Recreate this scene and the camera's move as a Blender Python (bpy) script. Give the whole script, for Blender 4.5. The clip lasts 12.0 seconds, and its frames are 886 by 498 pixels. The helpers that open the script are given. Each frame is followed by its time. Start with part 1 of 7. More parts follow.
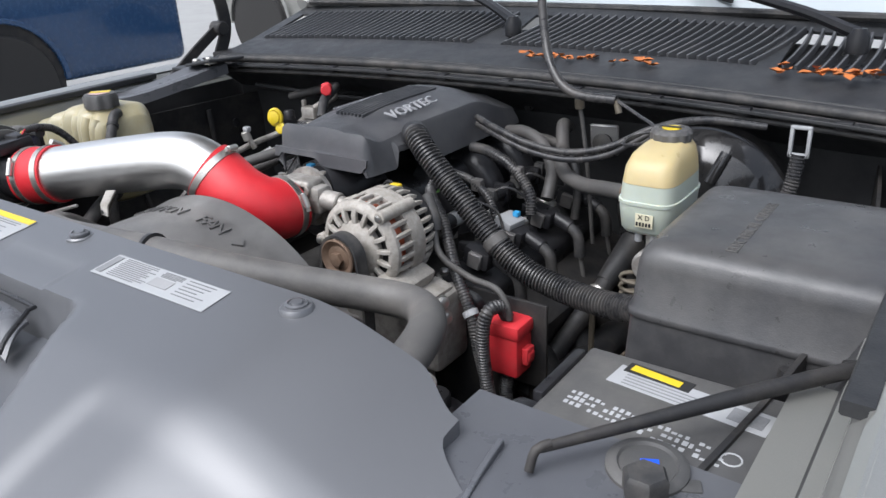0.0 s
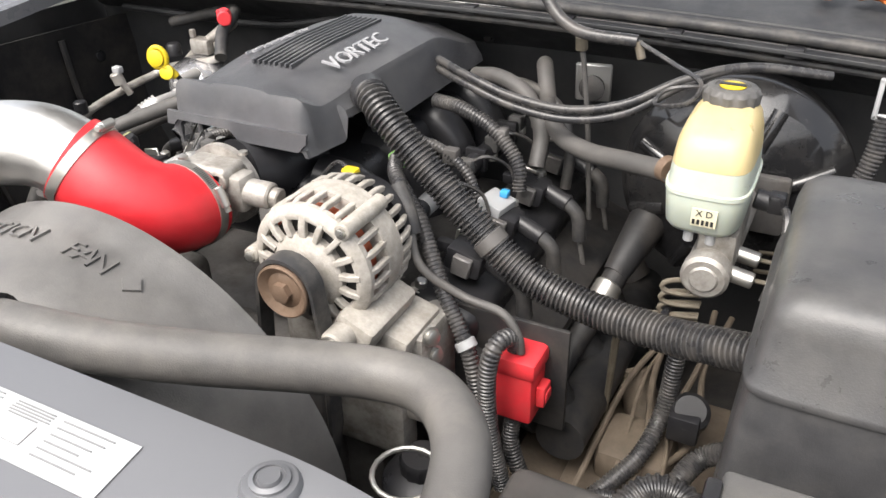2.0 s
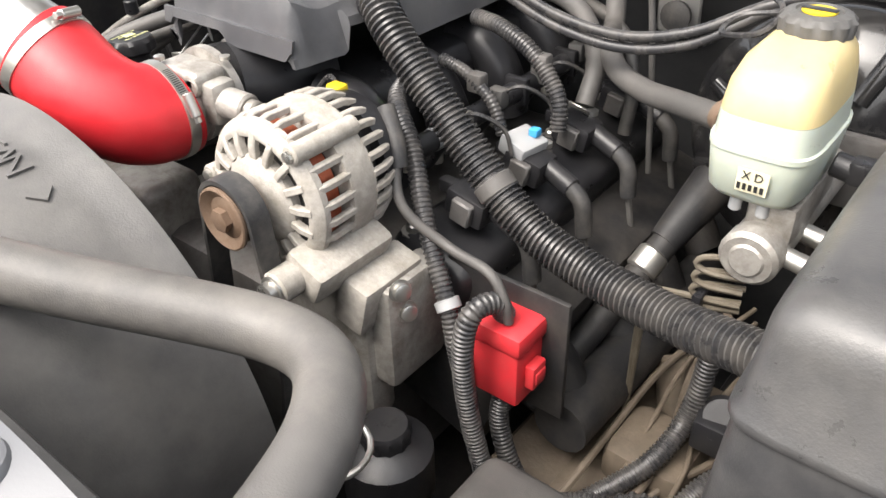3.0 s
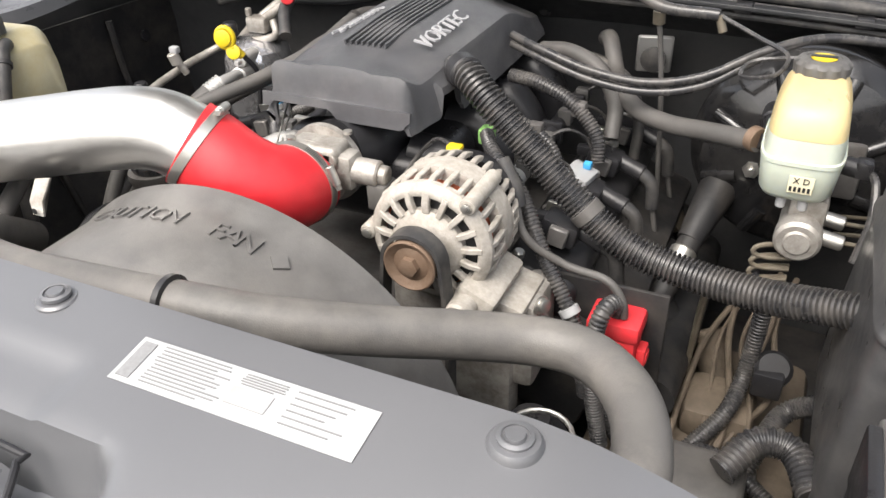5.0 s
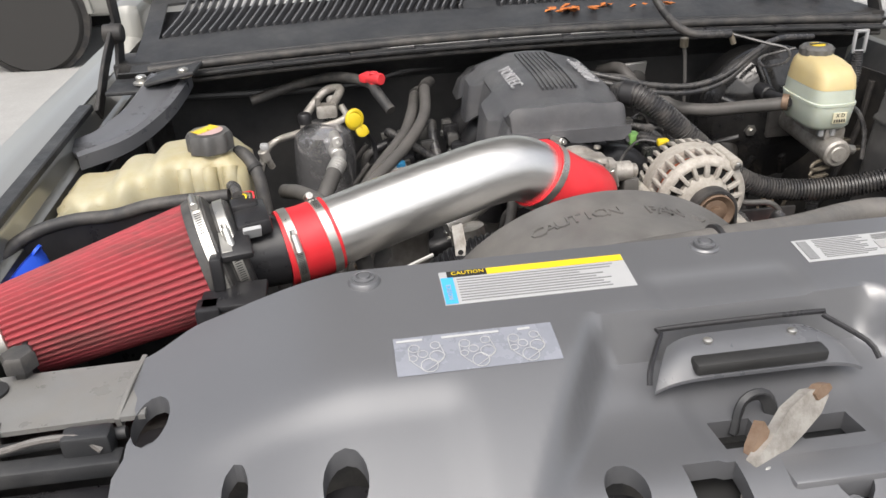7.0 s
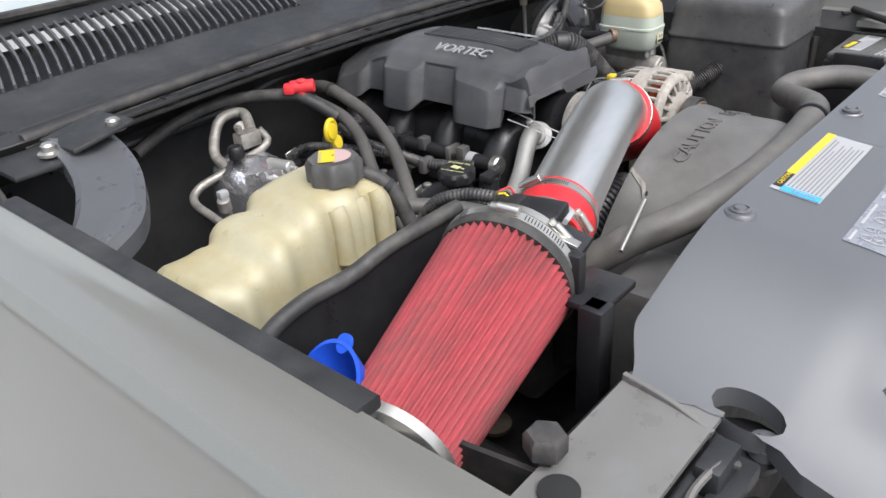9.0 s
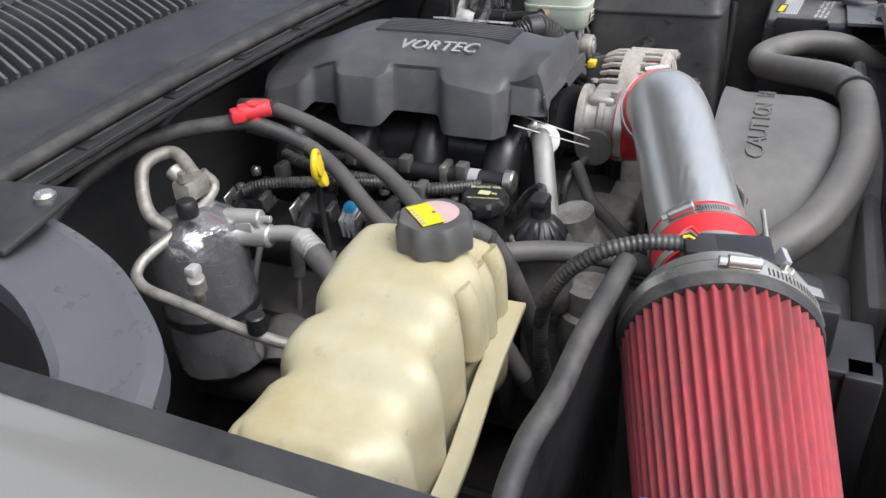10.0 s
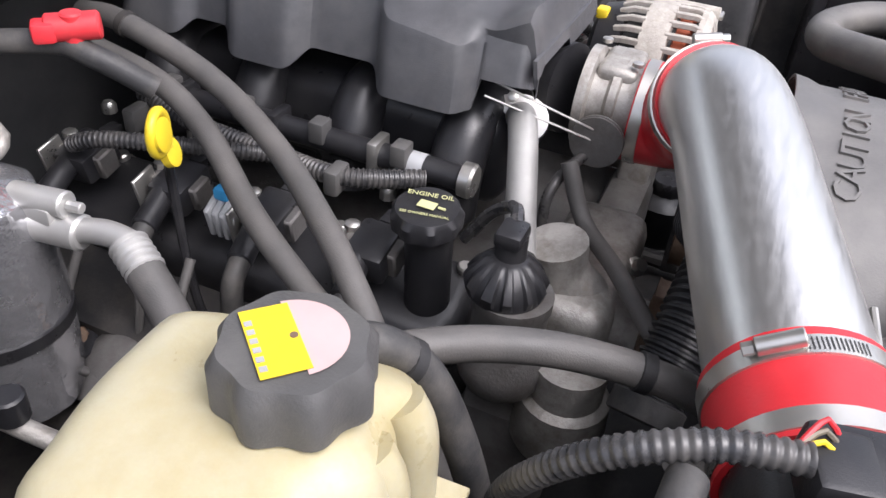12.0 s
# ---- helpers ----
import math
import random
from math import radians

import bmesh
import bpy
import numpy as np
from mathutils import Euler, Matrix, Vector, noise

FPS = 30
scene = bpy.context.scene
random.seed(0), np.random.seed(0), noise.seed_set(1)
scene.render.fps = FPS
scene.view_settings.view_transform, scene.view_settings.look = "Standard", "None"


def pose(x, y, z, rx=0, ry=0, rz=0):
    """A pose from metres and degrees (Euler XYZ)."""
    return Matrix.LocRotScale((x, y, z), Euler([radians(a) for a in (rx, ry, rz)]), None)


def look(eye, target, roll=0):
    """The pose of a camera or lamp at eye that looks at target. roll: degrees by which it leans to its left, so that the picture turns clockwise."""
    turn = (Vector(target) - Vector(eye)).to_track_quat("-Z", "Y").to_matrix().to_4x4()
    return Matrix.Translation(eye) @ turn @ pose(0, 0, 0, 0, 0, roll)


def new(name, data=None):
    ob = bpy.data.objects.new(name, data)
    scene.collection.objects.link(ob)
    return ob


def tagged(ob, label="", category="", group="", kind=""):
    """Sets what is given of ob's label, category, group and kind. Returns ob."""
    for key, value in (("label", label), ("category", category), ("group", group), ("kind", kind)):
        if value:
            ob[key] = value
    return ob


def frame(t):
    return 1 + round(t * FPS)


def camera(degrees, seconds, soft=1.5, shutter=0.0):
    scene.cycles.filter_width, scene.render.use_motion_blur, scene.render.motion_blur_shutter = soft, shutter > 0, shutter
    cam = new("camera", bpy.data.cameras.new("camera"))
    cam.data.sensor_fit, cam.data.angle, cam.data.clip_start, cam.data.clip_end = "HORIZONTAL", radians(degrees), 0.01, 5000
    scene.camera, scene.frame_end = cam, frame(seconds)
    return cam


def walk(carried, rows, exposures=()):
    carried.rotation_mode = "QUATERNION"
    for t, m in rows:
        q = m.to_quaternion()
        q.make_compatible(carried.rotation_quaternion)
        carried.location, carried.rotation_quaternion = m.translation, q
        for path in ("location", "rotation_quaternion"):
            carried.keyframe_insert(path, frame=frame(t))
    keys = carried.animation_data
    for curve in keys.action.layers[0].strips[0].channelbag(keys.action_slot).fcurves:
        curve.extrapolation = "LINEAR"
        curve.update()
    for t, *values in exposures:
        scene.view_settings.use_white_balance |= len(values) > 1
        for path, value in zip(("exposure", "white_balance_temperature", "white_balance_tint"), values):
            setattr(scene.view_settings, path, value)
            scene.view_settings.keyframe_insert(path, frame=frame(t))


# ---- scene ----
cam = camera(58.93, 12.0)
PATH = [
    (0.0, pose(0.9655, -0.4905, 1.4179, 66.79, 2.67, 35.48)),
    (0.5, pose(0.6705, -0.4211, 1.4381, 64.28, 3.10, 26.71)),
    (1.0, pose(0.5675, -0.3823, 1.4554, 62.38, 2.76, 21.55)),
    (1.5, pose(0.5952, -0.3583, 1.4596, 61.05, 2.07, 20.30)),
    (2.0, pose(0.6501, -0.2389, 1.3973, 59.36, 1.18, 26.86)),
    (2.5, pose(0.7069, -0.0762, 1.3342, 56.47, 1.05, 36.13)),
    (2.7, pose(0.7189, -0.0439, 1.3154, 55.38, 1.40, 38.60)),
    (4.3, pose(0.6588, -0.1143, 1.3501, 55.79, 2.00, 33.17)),
    (4.5, pose(0.6212, -0.1876, 1.3562, 57.44, 1.75, 30.75)),
    (5.0, pose(0.5242, -0.3348, 1.4261, 57.02, 1.62, 24.74)),
    (5.5, pose(0.3852, -0.4282, 1.4463, 58.27, 1.28, 17.59)),
    (6.0, pose(0.1043, -0.5275, 1.4485, 59.22, 1.86, 11.24)),
    (6.5, pose(-0.1611, -0.6500, 1.4725, 60.38, 2.38, 1.21)),
    (7.0, pose(-0.3990, -0.7802, 1.4970, 62.05, 2.21, -7.97)),
    (7.5, pose(-0.6443, -0.7087, 1.4597, 62.81, 2.35, -15.76)),
    (7.7, pose(-0.7476, -0.6641, 1.4664, 62.65, 2.41, -19.51)),
    (9.3, pose(-1.2354, -0.1492, 1.4555, 61.07, 3.47, -55.32)),
    (9.5, pose(-1.2323, -0.0502, 1.4551, 60.64, 3.57, -58.62)),
    (10.0, pose(-1.1773, 0.1695, 1.4276, 59.37, 2.90, -66.87)),
    (10.5, pose(-1.0555, 0.3265, 1.4004, 58.50, 1.26, -72.77)),
    (11.0, pose(-0.9516, 0.3944, 1.3755, 57.26, -0.79, -75.26)),
    (11.5, pose(-0.8757, 0.3954, 1.3480, 55.40, -2.45, -74.27)),
    (12.0, pose(-0.8169, 0.3012, 1.3238, 53.41, -4.47, -66.46)),
]
walk(cam, PATH, ((0, -0.04, 5950, 10), (0.5, 0.12, 6150, 10), (1.0, 0.30, 6400, 10), (1.5, 0.48, 6500, 10), (2.0, 0.74, 6600, 10), (2.5, 0.98, 6700, 10), (4.5, 0.98, 6700, 10), (5.0, 0.68, 6700, 10), (5.5, 0.58, 6700, 10), (6.0, 0.36, 6650, 10), (7.5, 0.08, 6600, 10), (9.5, 0.10, 6150, 10), (10.5, 0.22, 6150, 10), (11.0, 0.38, 6150, 10), (12, 0.46, 6150, 16)))

# ---------------------------------------------------------------- light
world = bpy.data.worlds.new("sky")
scene.world = world
world.use_nodes = True
wn = world.node_tree
sky = wn.nodes.new("ShaderNodeTexSky")
sky.sky_type = "NISHITA"
sky.sun_disc = False
sky.sun_elevation = radians(55)
sky.sun_rotation = radians(197)
sky.air_density, sky.dust_density, sky.ozone_density = 1.0, 6.0, 0.6
grey = wn.nodes.new("ShaderNodeHueSaturation")
grey.inputs["Saturation"].default_value = 0.38
wn.links.new(sky.outputs[0], grey.inputs["Color"])
wn.links.new(grey.outputs[0], wn.nodes["Background"].inputs["Color"])
wn.nodes["Background"].inputs["Strength"].default_value = 0.25
sun = new("sun", bpy.data.lights.new("sun", "SUN"))
sun.data.energy, sun.data.angle, sun.data.color = 1.75, radians(58), (1.0, 0.985, 0.975)
sun.matrix_world = look((-0.5, -1.2, 4.0), (0, 0, 0))

# ---------------------------------------------------------------- materials
def pbr(name, color, rough=0.5, metal=0.0, vary=0.15, scale=30.0, bump=0.0, bump_scale=400.0, dirt=None, dirt_amount=0.0,
        dirt_scale=14.0, coat=0.0, trans=0.0, sss=0.0, rough_vary=0.12, stretch=(1, 1, 1), ior=1.45, spec=0.5, relief=0.001):
    """A surface with two scales of variation: broad soiling and fine grain, at real size."""
    m = bpy.data.materials.new(name)
    m.use_nodes = True
    nt = m.node_tree
    n, l = nt.nodes, nt.links
    b = n["Principled BSDF"]
    b.inputs["Metallic"].default_value, b.inputs["IOR"].default_value = metal, ior
    b.inputs["Coat Weight"].default_value = coat
    b.inputs["Specular IOR Level"].default_value = spec
    b.inputs["Transmission Weight"].default_value = trans
    b.inputs["Subsurface Weight"].default_value = sss
    b.inputs["Subsurface Radius"].default_value = (0.02, 0.015, 0.008)
    geo = n.new("ShaderNodeNewGeometry")
    mp = n.new("ShaderNodeMapping")
    mp.inputs["Scale"].default_value = stretch
    l.new(geo.outputs["Position"], mp.inputs[0])

    def tex(s, detail, rough_):
        t = n.new("ShaderNodeTexNoise")
        t.inputs["Scale"].default_value, t.inputs["Detail"].default_value, t.inputs["Roughness"].default_value = s, detail, rough_
        l.new(mp.outputs[0], t.inputs["Vector"])
        return t

    def ramp(src, lo, hi, a, c):
        r = n.new("ShaderNodeMapRange")
        r.inputs[1].default_value, r.inputs[2].default_value, r.inputs[3].default_value, r.inputs[4].default_value = lo, hi, a, c
        l.new(src, r.inputs[0])
        return r.outputs[0]

    fine = tex(scale, 6, 0.65)
    hsv = n.new("ShaderNodeHueSaturation")
    hsv.inputs["Color"].default_value = (*color, 1)
    l.new(ramp(fine.outputs[0], 0.3, 0.7, 1 - vary, 1 + vary), hsv.inputs["Value"])
    col = hsv.outputs[0]
    if dirt:
        broad = tex(dirt_scale, 8, 0.7)
        mix = n.new("ShaderNodeMix")
        mix.data_type = "RGBA"
        l.new(ramp(broad.outputs[0], 0.42, 0.68, 0, dirt_amount), mix.inputs[0])
        l.new(col, mix.inputs[6])
        mix.inputs[7].default_value = (*dirt, 1)
        col = mix.outputs[2]
    l.new(col, b.inputs["Base Color"])
    l.new(ramp(fine.outputs[0], 0.3, 0.7, max(0.03, rough - rough_vary), min(1, rough + rough_vary)), b.inputs["Roughness"])
    if bump:
        g = tex(bump_scale, 3, 0.6)
        bp = n.new("ShaderNodeBump")
        bp.inputs["Strength"].default_value, bp.inputs["Distance"].default_value = bump, relief
        l.new(g.outputs[0], bp.inputs["Height"])
        l.new(bp.outputs[0], b.inputs["Normal"])
    return m


DUST = (0.30, 0.27, 0.23)
M_SHIELD = pbr("shield_plastic", (0.088, 0.09, 0.096), 0.34, vary=0.05, rough_vary=0.03, scale=4, bump=0.06, bump_scale=700, spec=1.0, ior=1.55)
M_COVER = pbr("cover_plastic", (0.062, 0.063, 0.068), 0.42, bump=0.35, bump_scale=1100, dirt=(0.15, 0.145, 0.14), dirt_amount=0.4, dirt_scale=9)
M_BLACK = pbr("black_plastic", (0.015, 0.015, 0.017), 0.36, bump=0.2, bump_scale=700, dirt=(0.06, 0.057, 0.054), dirt_amount=0.25)
M_DUSTY = pbr("dusty_black_plastic", (0.068, 0.067, 0.066), 0.48, bump=0.3, bump_scale=600, dirt=(0.17, 0.16, 0.145), dirt_amount=0.4, dirt_scale=9)
M_RUBBER = pbr("rubber", (0.03, 0.03, 0.031), 0.55, bump=0.2, bump_scale=500, dirt=DUST, dirt_amount=0.2, dirt_scale=22)
M_HOSE = pbr("hose_rubber", (0.075, 0.072, 0.069), 0.55, bump=0.3, bump_scale=700, dirt=(0.17, 0.155, 0.14), dirt_amount=0.3, dirt_scale=14)
M_LOOM = pbr("loom_plastic", (0.034, 0.034, 0.036), 0.29, dirt=DUST, dirt_amount=0.2, dirt_scale=30)
M_DARK = pbr("grimy_black_steel", (0.015, 0.015, 0.016), 0.6, dirt=(0.08, 0.07, 0.06), dirt_amount=0.5, dirt_scale=12, bump=0.3, bump_scale=200)
M_FIREWALL = pbr("firewall_paint", (0.034, 0.035, 0.037), 0.45, bump=0.2, bump_scale=60, dirt=(0.10, 0.096, 0.092), dirt_amount=0.4, dirt_scale=5)
M_PAINT = pbr("pewter_paint", (0.30, 0.30, 0.28), 0.32, metal=0.55, vary=0.06, scale=900, coat=0.8, rough_vary=0.04, dirt=(0.33, 0.31, 0.28), dirt_amount=0.25, dirt_scale=7)
M_ALU = pbr("brushed_aluminium", (0.76, 0.75, 0.73), 0.36, metal=1.0, vary=0.03, scale=220, rough_vary=0.06, stretch=(0.12, 1.0, 1.0), bump=0.12, bump_scale=500)
M_PALECAST = pbr("corroded_cast_aluminium", (0.37, 0.345, 0.31), 0.65, metal=0.1, vary=0.2, scale=120, bump=0.6, bump_scale=350, dirt=(0.22, 0.20, 0.16), dirt_amount=0.6, dirt_scale=45)
M_CAST = pbr("cast_aluminium", (0.42, 0.40, 0.37), 0.55, metal=0.6, bump=0.6, bump_scale=350, dirt=(0.16, 0.14, 0.115), dirt_amount=0.75, dirt_scale=34)
M_CASTD = pbr("greasy_cast_metal", (0.16, 0.153, 0.147), 0.55, metal=0.5, bump=0.6, bump_scale=300, dirt=(0.08, 0.07, 0.06), dirt_amount=0.7, dirt_scale=22)
M_ALUC = pbr("dull_bare_aluminium", (0.52, 0.515, 0.50), 0.42, metal=0.6, vary=0.08, scale=80, dirt=(0.3, 0.28, 0.25), dirt_amount=0.3, dirt_scale=40)
M_STEEL = pbr("zinc_steel", (0.55, 0.54, 0.51), 0.35, metal=0.9, dirt=(0.3, 0.26, 0.2), dirt_amount=0.3, dirt_scale=60)
M_RUST = pbr("rusty_steel", (0.20, 0.14, 0.10), 0.6, metal=0.4, dirt=(0.10, 0.055, 0.03), dirt_amount=0.6, dirt_scale=60, bump=0.4)
M_RED = pbr("red_silicone", (0.56, 0.022, 0.03), 0.42, vary=0.08, bump=0.15, bump_scale=500, dirt=(0.42, 0.05, 0.05), dirt_amount=0.3)
M_REDP = pbr("red_plastic", (0.62, 0.03, 0.04), 0.45, vary=0.1, dirt=(0.4, 0.08, 0.07), dirt_amount=0.3, dirt_scale=40)
M_PLEAT = pbr("red_cotton_gauze", (0.30, 0.045, 0.055), 0.8, vary=0.22, scale=140, bump=0.4, bump_scale=900, dirt=(0.11, 0.05, 0.045), dirt_amount=0.7, dirt_scale=26, stretch=(0.25, 1.3, 1.3))
M_YEL = pbr("yellow_plastic", (0.62, 0.46, 0.02), 0.4, vary=0.06)
M_TANK = pbr("translucent_tank_plastic", (0.39, 0.36, 0.25), 0.36, vary=0.05, sss=0.2, dirt=(0.32, 0.265, 0.13), dirt_amount=0.75, dirt_scale=8, bump=0.2, bump_scale=200)
M_RESV = pbr("cream_reservoir_plastic", (0.50, 0.41, 0.22), 0.38, vary=0.05, sss=0.25, dirt=(0.50, 0.38, 0.17), dirt_amount=0.4, dirt_scale=14)
M_RESL = pbr("pale_green_reservoir_plastic", (0.45, 0.49, 0.42), 0.38, vary=0.05, sss=0.25)
M_WHITE = pbr("white_label", (0.33, 0.335, 0.34), 0.45, vary=0.04, dirt=(0.33, 0.33, 0.33), dirt_amount=0.3)
M_PRINT = pbr("grey_print", (0.28, 0.28, 0.28), 0.6, vary=0.1)
# print ink; also paints the shade inside holes, slots and gaps
M_INKDARK = pbr("black_ink_and_hole_dark", (0.02, 0.02, 0.02), 0.5, vary=0.1)
M_FADED = pbr("faded_label_print", (0.20, 0.21, 0.22), 0.5, vary=0.2, scale=300)
M_LTPRINT = pbr("pale_print", (0.36, 0.365, 0.37), 0.5, vary=0.1)
M_CLEAR = pbr("dull_film_label", (0.20, 0.21, 0.24), 0.28, vary=0.08)
M_BLUE = pbr("blue_plastic", (0.02, 0.09, 0.62), 0.35, vary=0.06)
M_BLUEP = pbr("blue_print", (0.05, 0.32, 0.62), 0.45, vary=0.05)
M_COPPER = pbr("copper_winding", (0.38, 0.10, 0.05), 0.4, metal=0.6, vary=0.2, scale=200)
M_FOIL = pbr("foil_wrap", (0.60, 0.60, 0.62), 0.2, metal=0.85, bump=1.0, bump_scale=38, relief=0.003, dirt=(0.2, 0.19, 0.18), dirt_amount=0.35, dirt_scale=30, vary=0.15)
M_BRAID = pbr("braided_sleeve", (0.36, 0.355, 0.34), 0.45, metal=0.5, bump=0.8, bump_scale=900)
M_LEAF = pbr("dry_leaf", (0.42, 0.13, 0.03), 0.7, vary=0.45, scale=60)
M_OLIVE = pbr("olive_print", (0.50, 0.50, 0.25), 0.5, vary=0.1)
M_GLOSS = pbr("gloss_black_paint", (0.012, 0.012, 0.013), 0.16, vary=0.1, rough_vary=0.06, coat=0.3, dirt=(0.07, 0.066, 0.06), dirt_amount=0.3, dirt_scale=16)
M_EARTH = pbr("dusty_brown_steel", (0.12, 0.095, 0.07), 0.75, vary=0.3, scale=40, bump=0.5, bump_scale=150, dirt=(0.06, 0.046, 0.032), dirt_amount=0.7, dirt_scale=18)
M_TEXT = pbr("raised_lettering", (0.33, 0.33, 0.34), 0.4, vary=0.1)
M_GROUND = pbr("concrete", (0.29, 0.288, 0.28), 0.85, vary=0.12, scale=60, bump=0.5, bump_scale=120, dirt=(0.21, 0.208, 0.2), dirt_amount=0.5, dirt_scale=2)
M_CARB = pbr("blue_car_paint", (0.012, 0.05, 0.13), 0.25, vary=0.06, coat=0.6)
M_TYRE = pbr("tyre_rubber", (0.03, 0.029, 0.028), 0.8, vary=0.2, bump=0.4)
M_WHEEL = pbr("wheel_silver", (0.62, 0.62, 0.62), 0.35, metal=0.6, vary=0.06)
# opaque glass; the pale base colour stands in for reflected sky
M_GLASS = pbr("sky_pale_glass", (0.42, 0.46, 0.47), 0.05, vary=0.02, rough_vary=0.02)
M_WALLP = pbr("pale_wall", (0.55, 0.54, 0.52), 0.8, vary=0.1, scale=3)
M_GREEN = pbr("green_plastic", (0.25, 0.5, 0.15), 0.45)
M_PINK = pbr("faded_pink_print", (0.44, 0.31, 0.30), 0.5, vary=0.05)
M_TAN = pbr("tan_tube", (0.16, 0.14, 0.11), 0.45, metal=0.3, dirt=(0.10, 0.08, 0.05), dirt_amount=0.5, dirt_scale=50)
M_BRACE = pbr("satin_grey_steel", (0.085, 0.088, 0.097), 0.3, vary=0.05, rough_vary=0.05, dirt=(0.13, 0.13, 0.13), dirt_amount=0.25, dirt_scale=5)
M_HOODP = pbr("hood_underside_paint", (0.09, 0.09, 0.088), 0.5, metal=0.1, vary=0.06, dirt=(0.2, 0.19, 0.18), dirt_amount=0.4, dirt_scale=4)
M_BOX = pbr("fuse_box_plastic", (0.048, 0.048, 0.05), 0.36, bump=0.25, bump_scale=500, dirt=(0.13, 0.125, 0.118), dirt_amount=0.5, dirt_scale=7)
M_STICKER = pbr("cream_sticker", (0.62, 0.58, 0.42), 0.5, vary=0.05)
M_PAPERINK = pbr("light_grey_print", (0.18, 0.183, 0.187), 0.5, vary=0.15, scale=300)
M_SHROUD = pbr("dust_coated_shroud_plastic", (0.098, 0.095, 0.092), 0.46, bump=0.3, bump_scale=500, dirt=(0.19, 0.18, 0.165), dirt_amount=0.5, dirt_scale=6)
M_DUSTHOSE = pbr("dust_greyed_hose_rubber", (0.092, 0.088, 0.084), 0.5, bump=0.3, bump_scale=700, dirt=(0.20, 0.185, 0.165), dirt_amount=0.5, dirt_scale=12)
# grey of the left headlamp panel, lightened to carry its sky reflection
M_MOUNT = pbr("sky_paled_grey_panel", (0.15, 0.15, 0.146), 0.34, vary=0.08, dirt=(0.15, 0.14, 0.125), dirt_amount=0.5, dirt_scale=20, bump=0.1)
# cowl plastic made lighter for the slats: sky sheen put into the colour
M_SLAT = pbr("sky_paled_louvre_plastic", (0.085, 0.086, 0.09), 0.4, bump=0.3, dirt=(0.14, 0.135, 0.13), dirt_amount=0.4, dirt_scale=12)
M_GREYP = pbr("grey_seal_plastic", (0.021, 0.022, 0.024), 0.5, bump=0.3, dirt=(0.085, 0.083, 0.08), dirt_amount=0.35, dirt_scale=10)


# ---------------------------------------------------------------- building tools
BASE = {}
OFFSET = Vector((0, 0, 0))


def shift(x=0.0, y=0.0, z=0.0):
    """Moves all that is built next as one assembly."""
    OFFSET.x, OFFSET.y, OFFSET.z = x, y, z


def thing(name, base, label, category, group="", kind=""):
    """A top-level Empty at its base; its parts hang under it."""
    ob = new(name)
    ob.empty_display_size = 0.05
    base = Vector(base) + OFFSET
    ob.location = base
    BASE[ob] = base
    return tagged(ob, label, category, group, kind)


def finish(me, mat, angle):
    me.materials.append(mat)
    me.polygons.foreach_set("use_smooth", [True] * len(me.polygons))
    me.set_sharp_from_angle(angle=radians(angle))


def part(name, bm, mat, parent, label="", angle=38):
    """Links a bmesh, built in world places, as one mesh under a thing or a part."""
    me = bpy.data.meshes.new(name)
    base = BASE[parent]
    bmesh.ops.translate(bm, verts=bm.verts, vec=OFFSET - base)
    bmesh.ops.recalc_face_normals(bm, faces=bm.faces)
    bm.to_mesh(me)
    bm.free()
    finish(me, mat, angle)
    ob = new(name, me)
    ob.parent = parent
    BASE[ob] = base
    return tagged(ob, label) if label else ob


def single(name, bm, mat, label, category, base=None, group="", kind="", angle=38):
    """A thing that is one mesh."""
    me = bpy.data.meshes.new(name)
    if base is None:
        co = [v.co for v in bm.verts]
        base = (sum(c.x for c in co) / len(co), sum(c.y for c in co) / len(co), min(c.z for c in co))
    base = Vector(base)
    bmesh.ops.translate(bm, verts=bm.verts, vec=-base)
    bmesh.ops.recalc_face_normals(bm, faces=bm.faces)
    bm.to_mesh(me)
    bm.free()
    finish(me, mat, angle)
    ob = new(name, me)
    ob.location = base
    BASE[ob] = base
    return tagged(ob, label, category, group, kind)


def join(*bms):
    out = bms[0]
    for b in bms[1:]:
        me = bpy.data.meshes.new("t")
        b.to_mesh(me)
        out.from_mesh(me)
        b.free()
        bpy.data.meshes.remove(me)
    return out


def box(lo, hi, bevel=0.004, seg=2, turn=None):
    """A bevelled block between two corners, turned about its middle by turn (degrees)."""
    bm = bmesh.new()
    bmesh.ops.create_cube(bm, size=1)
    c = [(a + b) / 2 for a, b in zip(lo, hi)]
    s = [abs(b - a) for a, b in zip(lo, hi)]
    bmesh.ops.scale(bm, vec=s, verts=bm.verts)
    bevel = min(bevel, 0.45 * min(s))
    if bevel > 0:
        bmesh.ops.bevel(bm, geom=list(bm.edges), offset=bevel, segments=seg, profile=0.5, affect="EDGES")
    m = Matrix.Translation(c)
    if turn:
        m = m @ pose(0, 0, 0, *turn)
    bmesh.ops.transform(bm, matrix=m, verts=bm.verts)
    return bm


def axis_frame(d, up=(0, 0, 1)):
    d = Vector(d).normalized()
    up = Vector(up)
    if abs(d.dot(up)) > 0.97:
        up = Vector((0, 1, 0))
    a = d.cross(up).normalized()
    return a, a.cross(d).normalized(), d


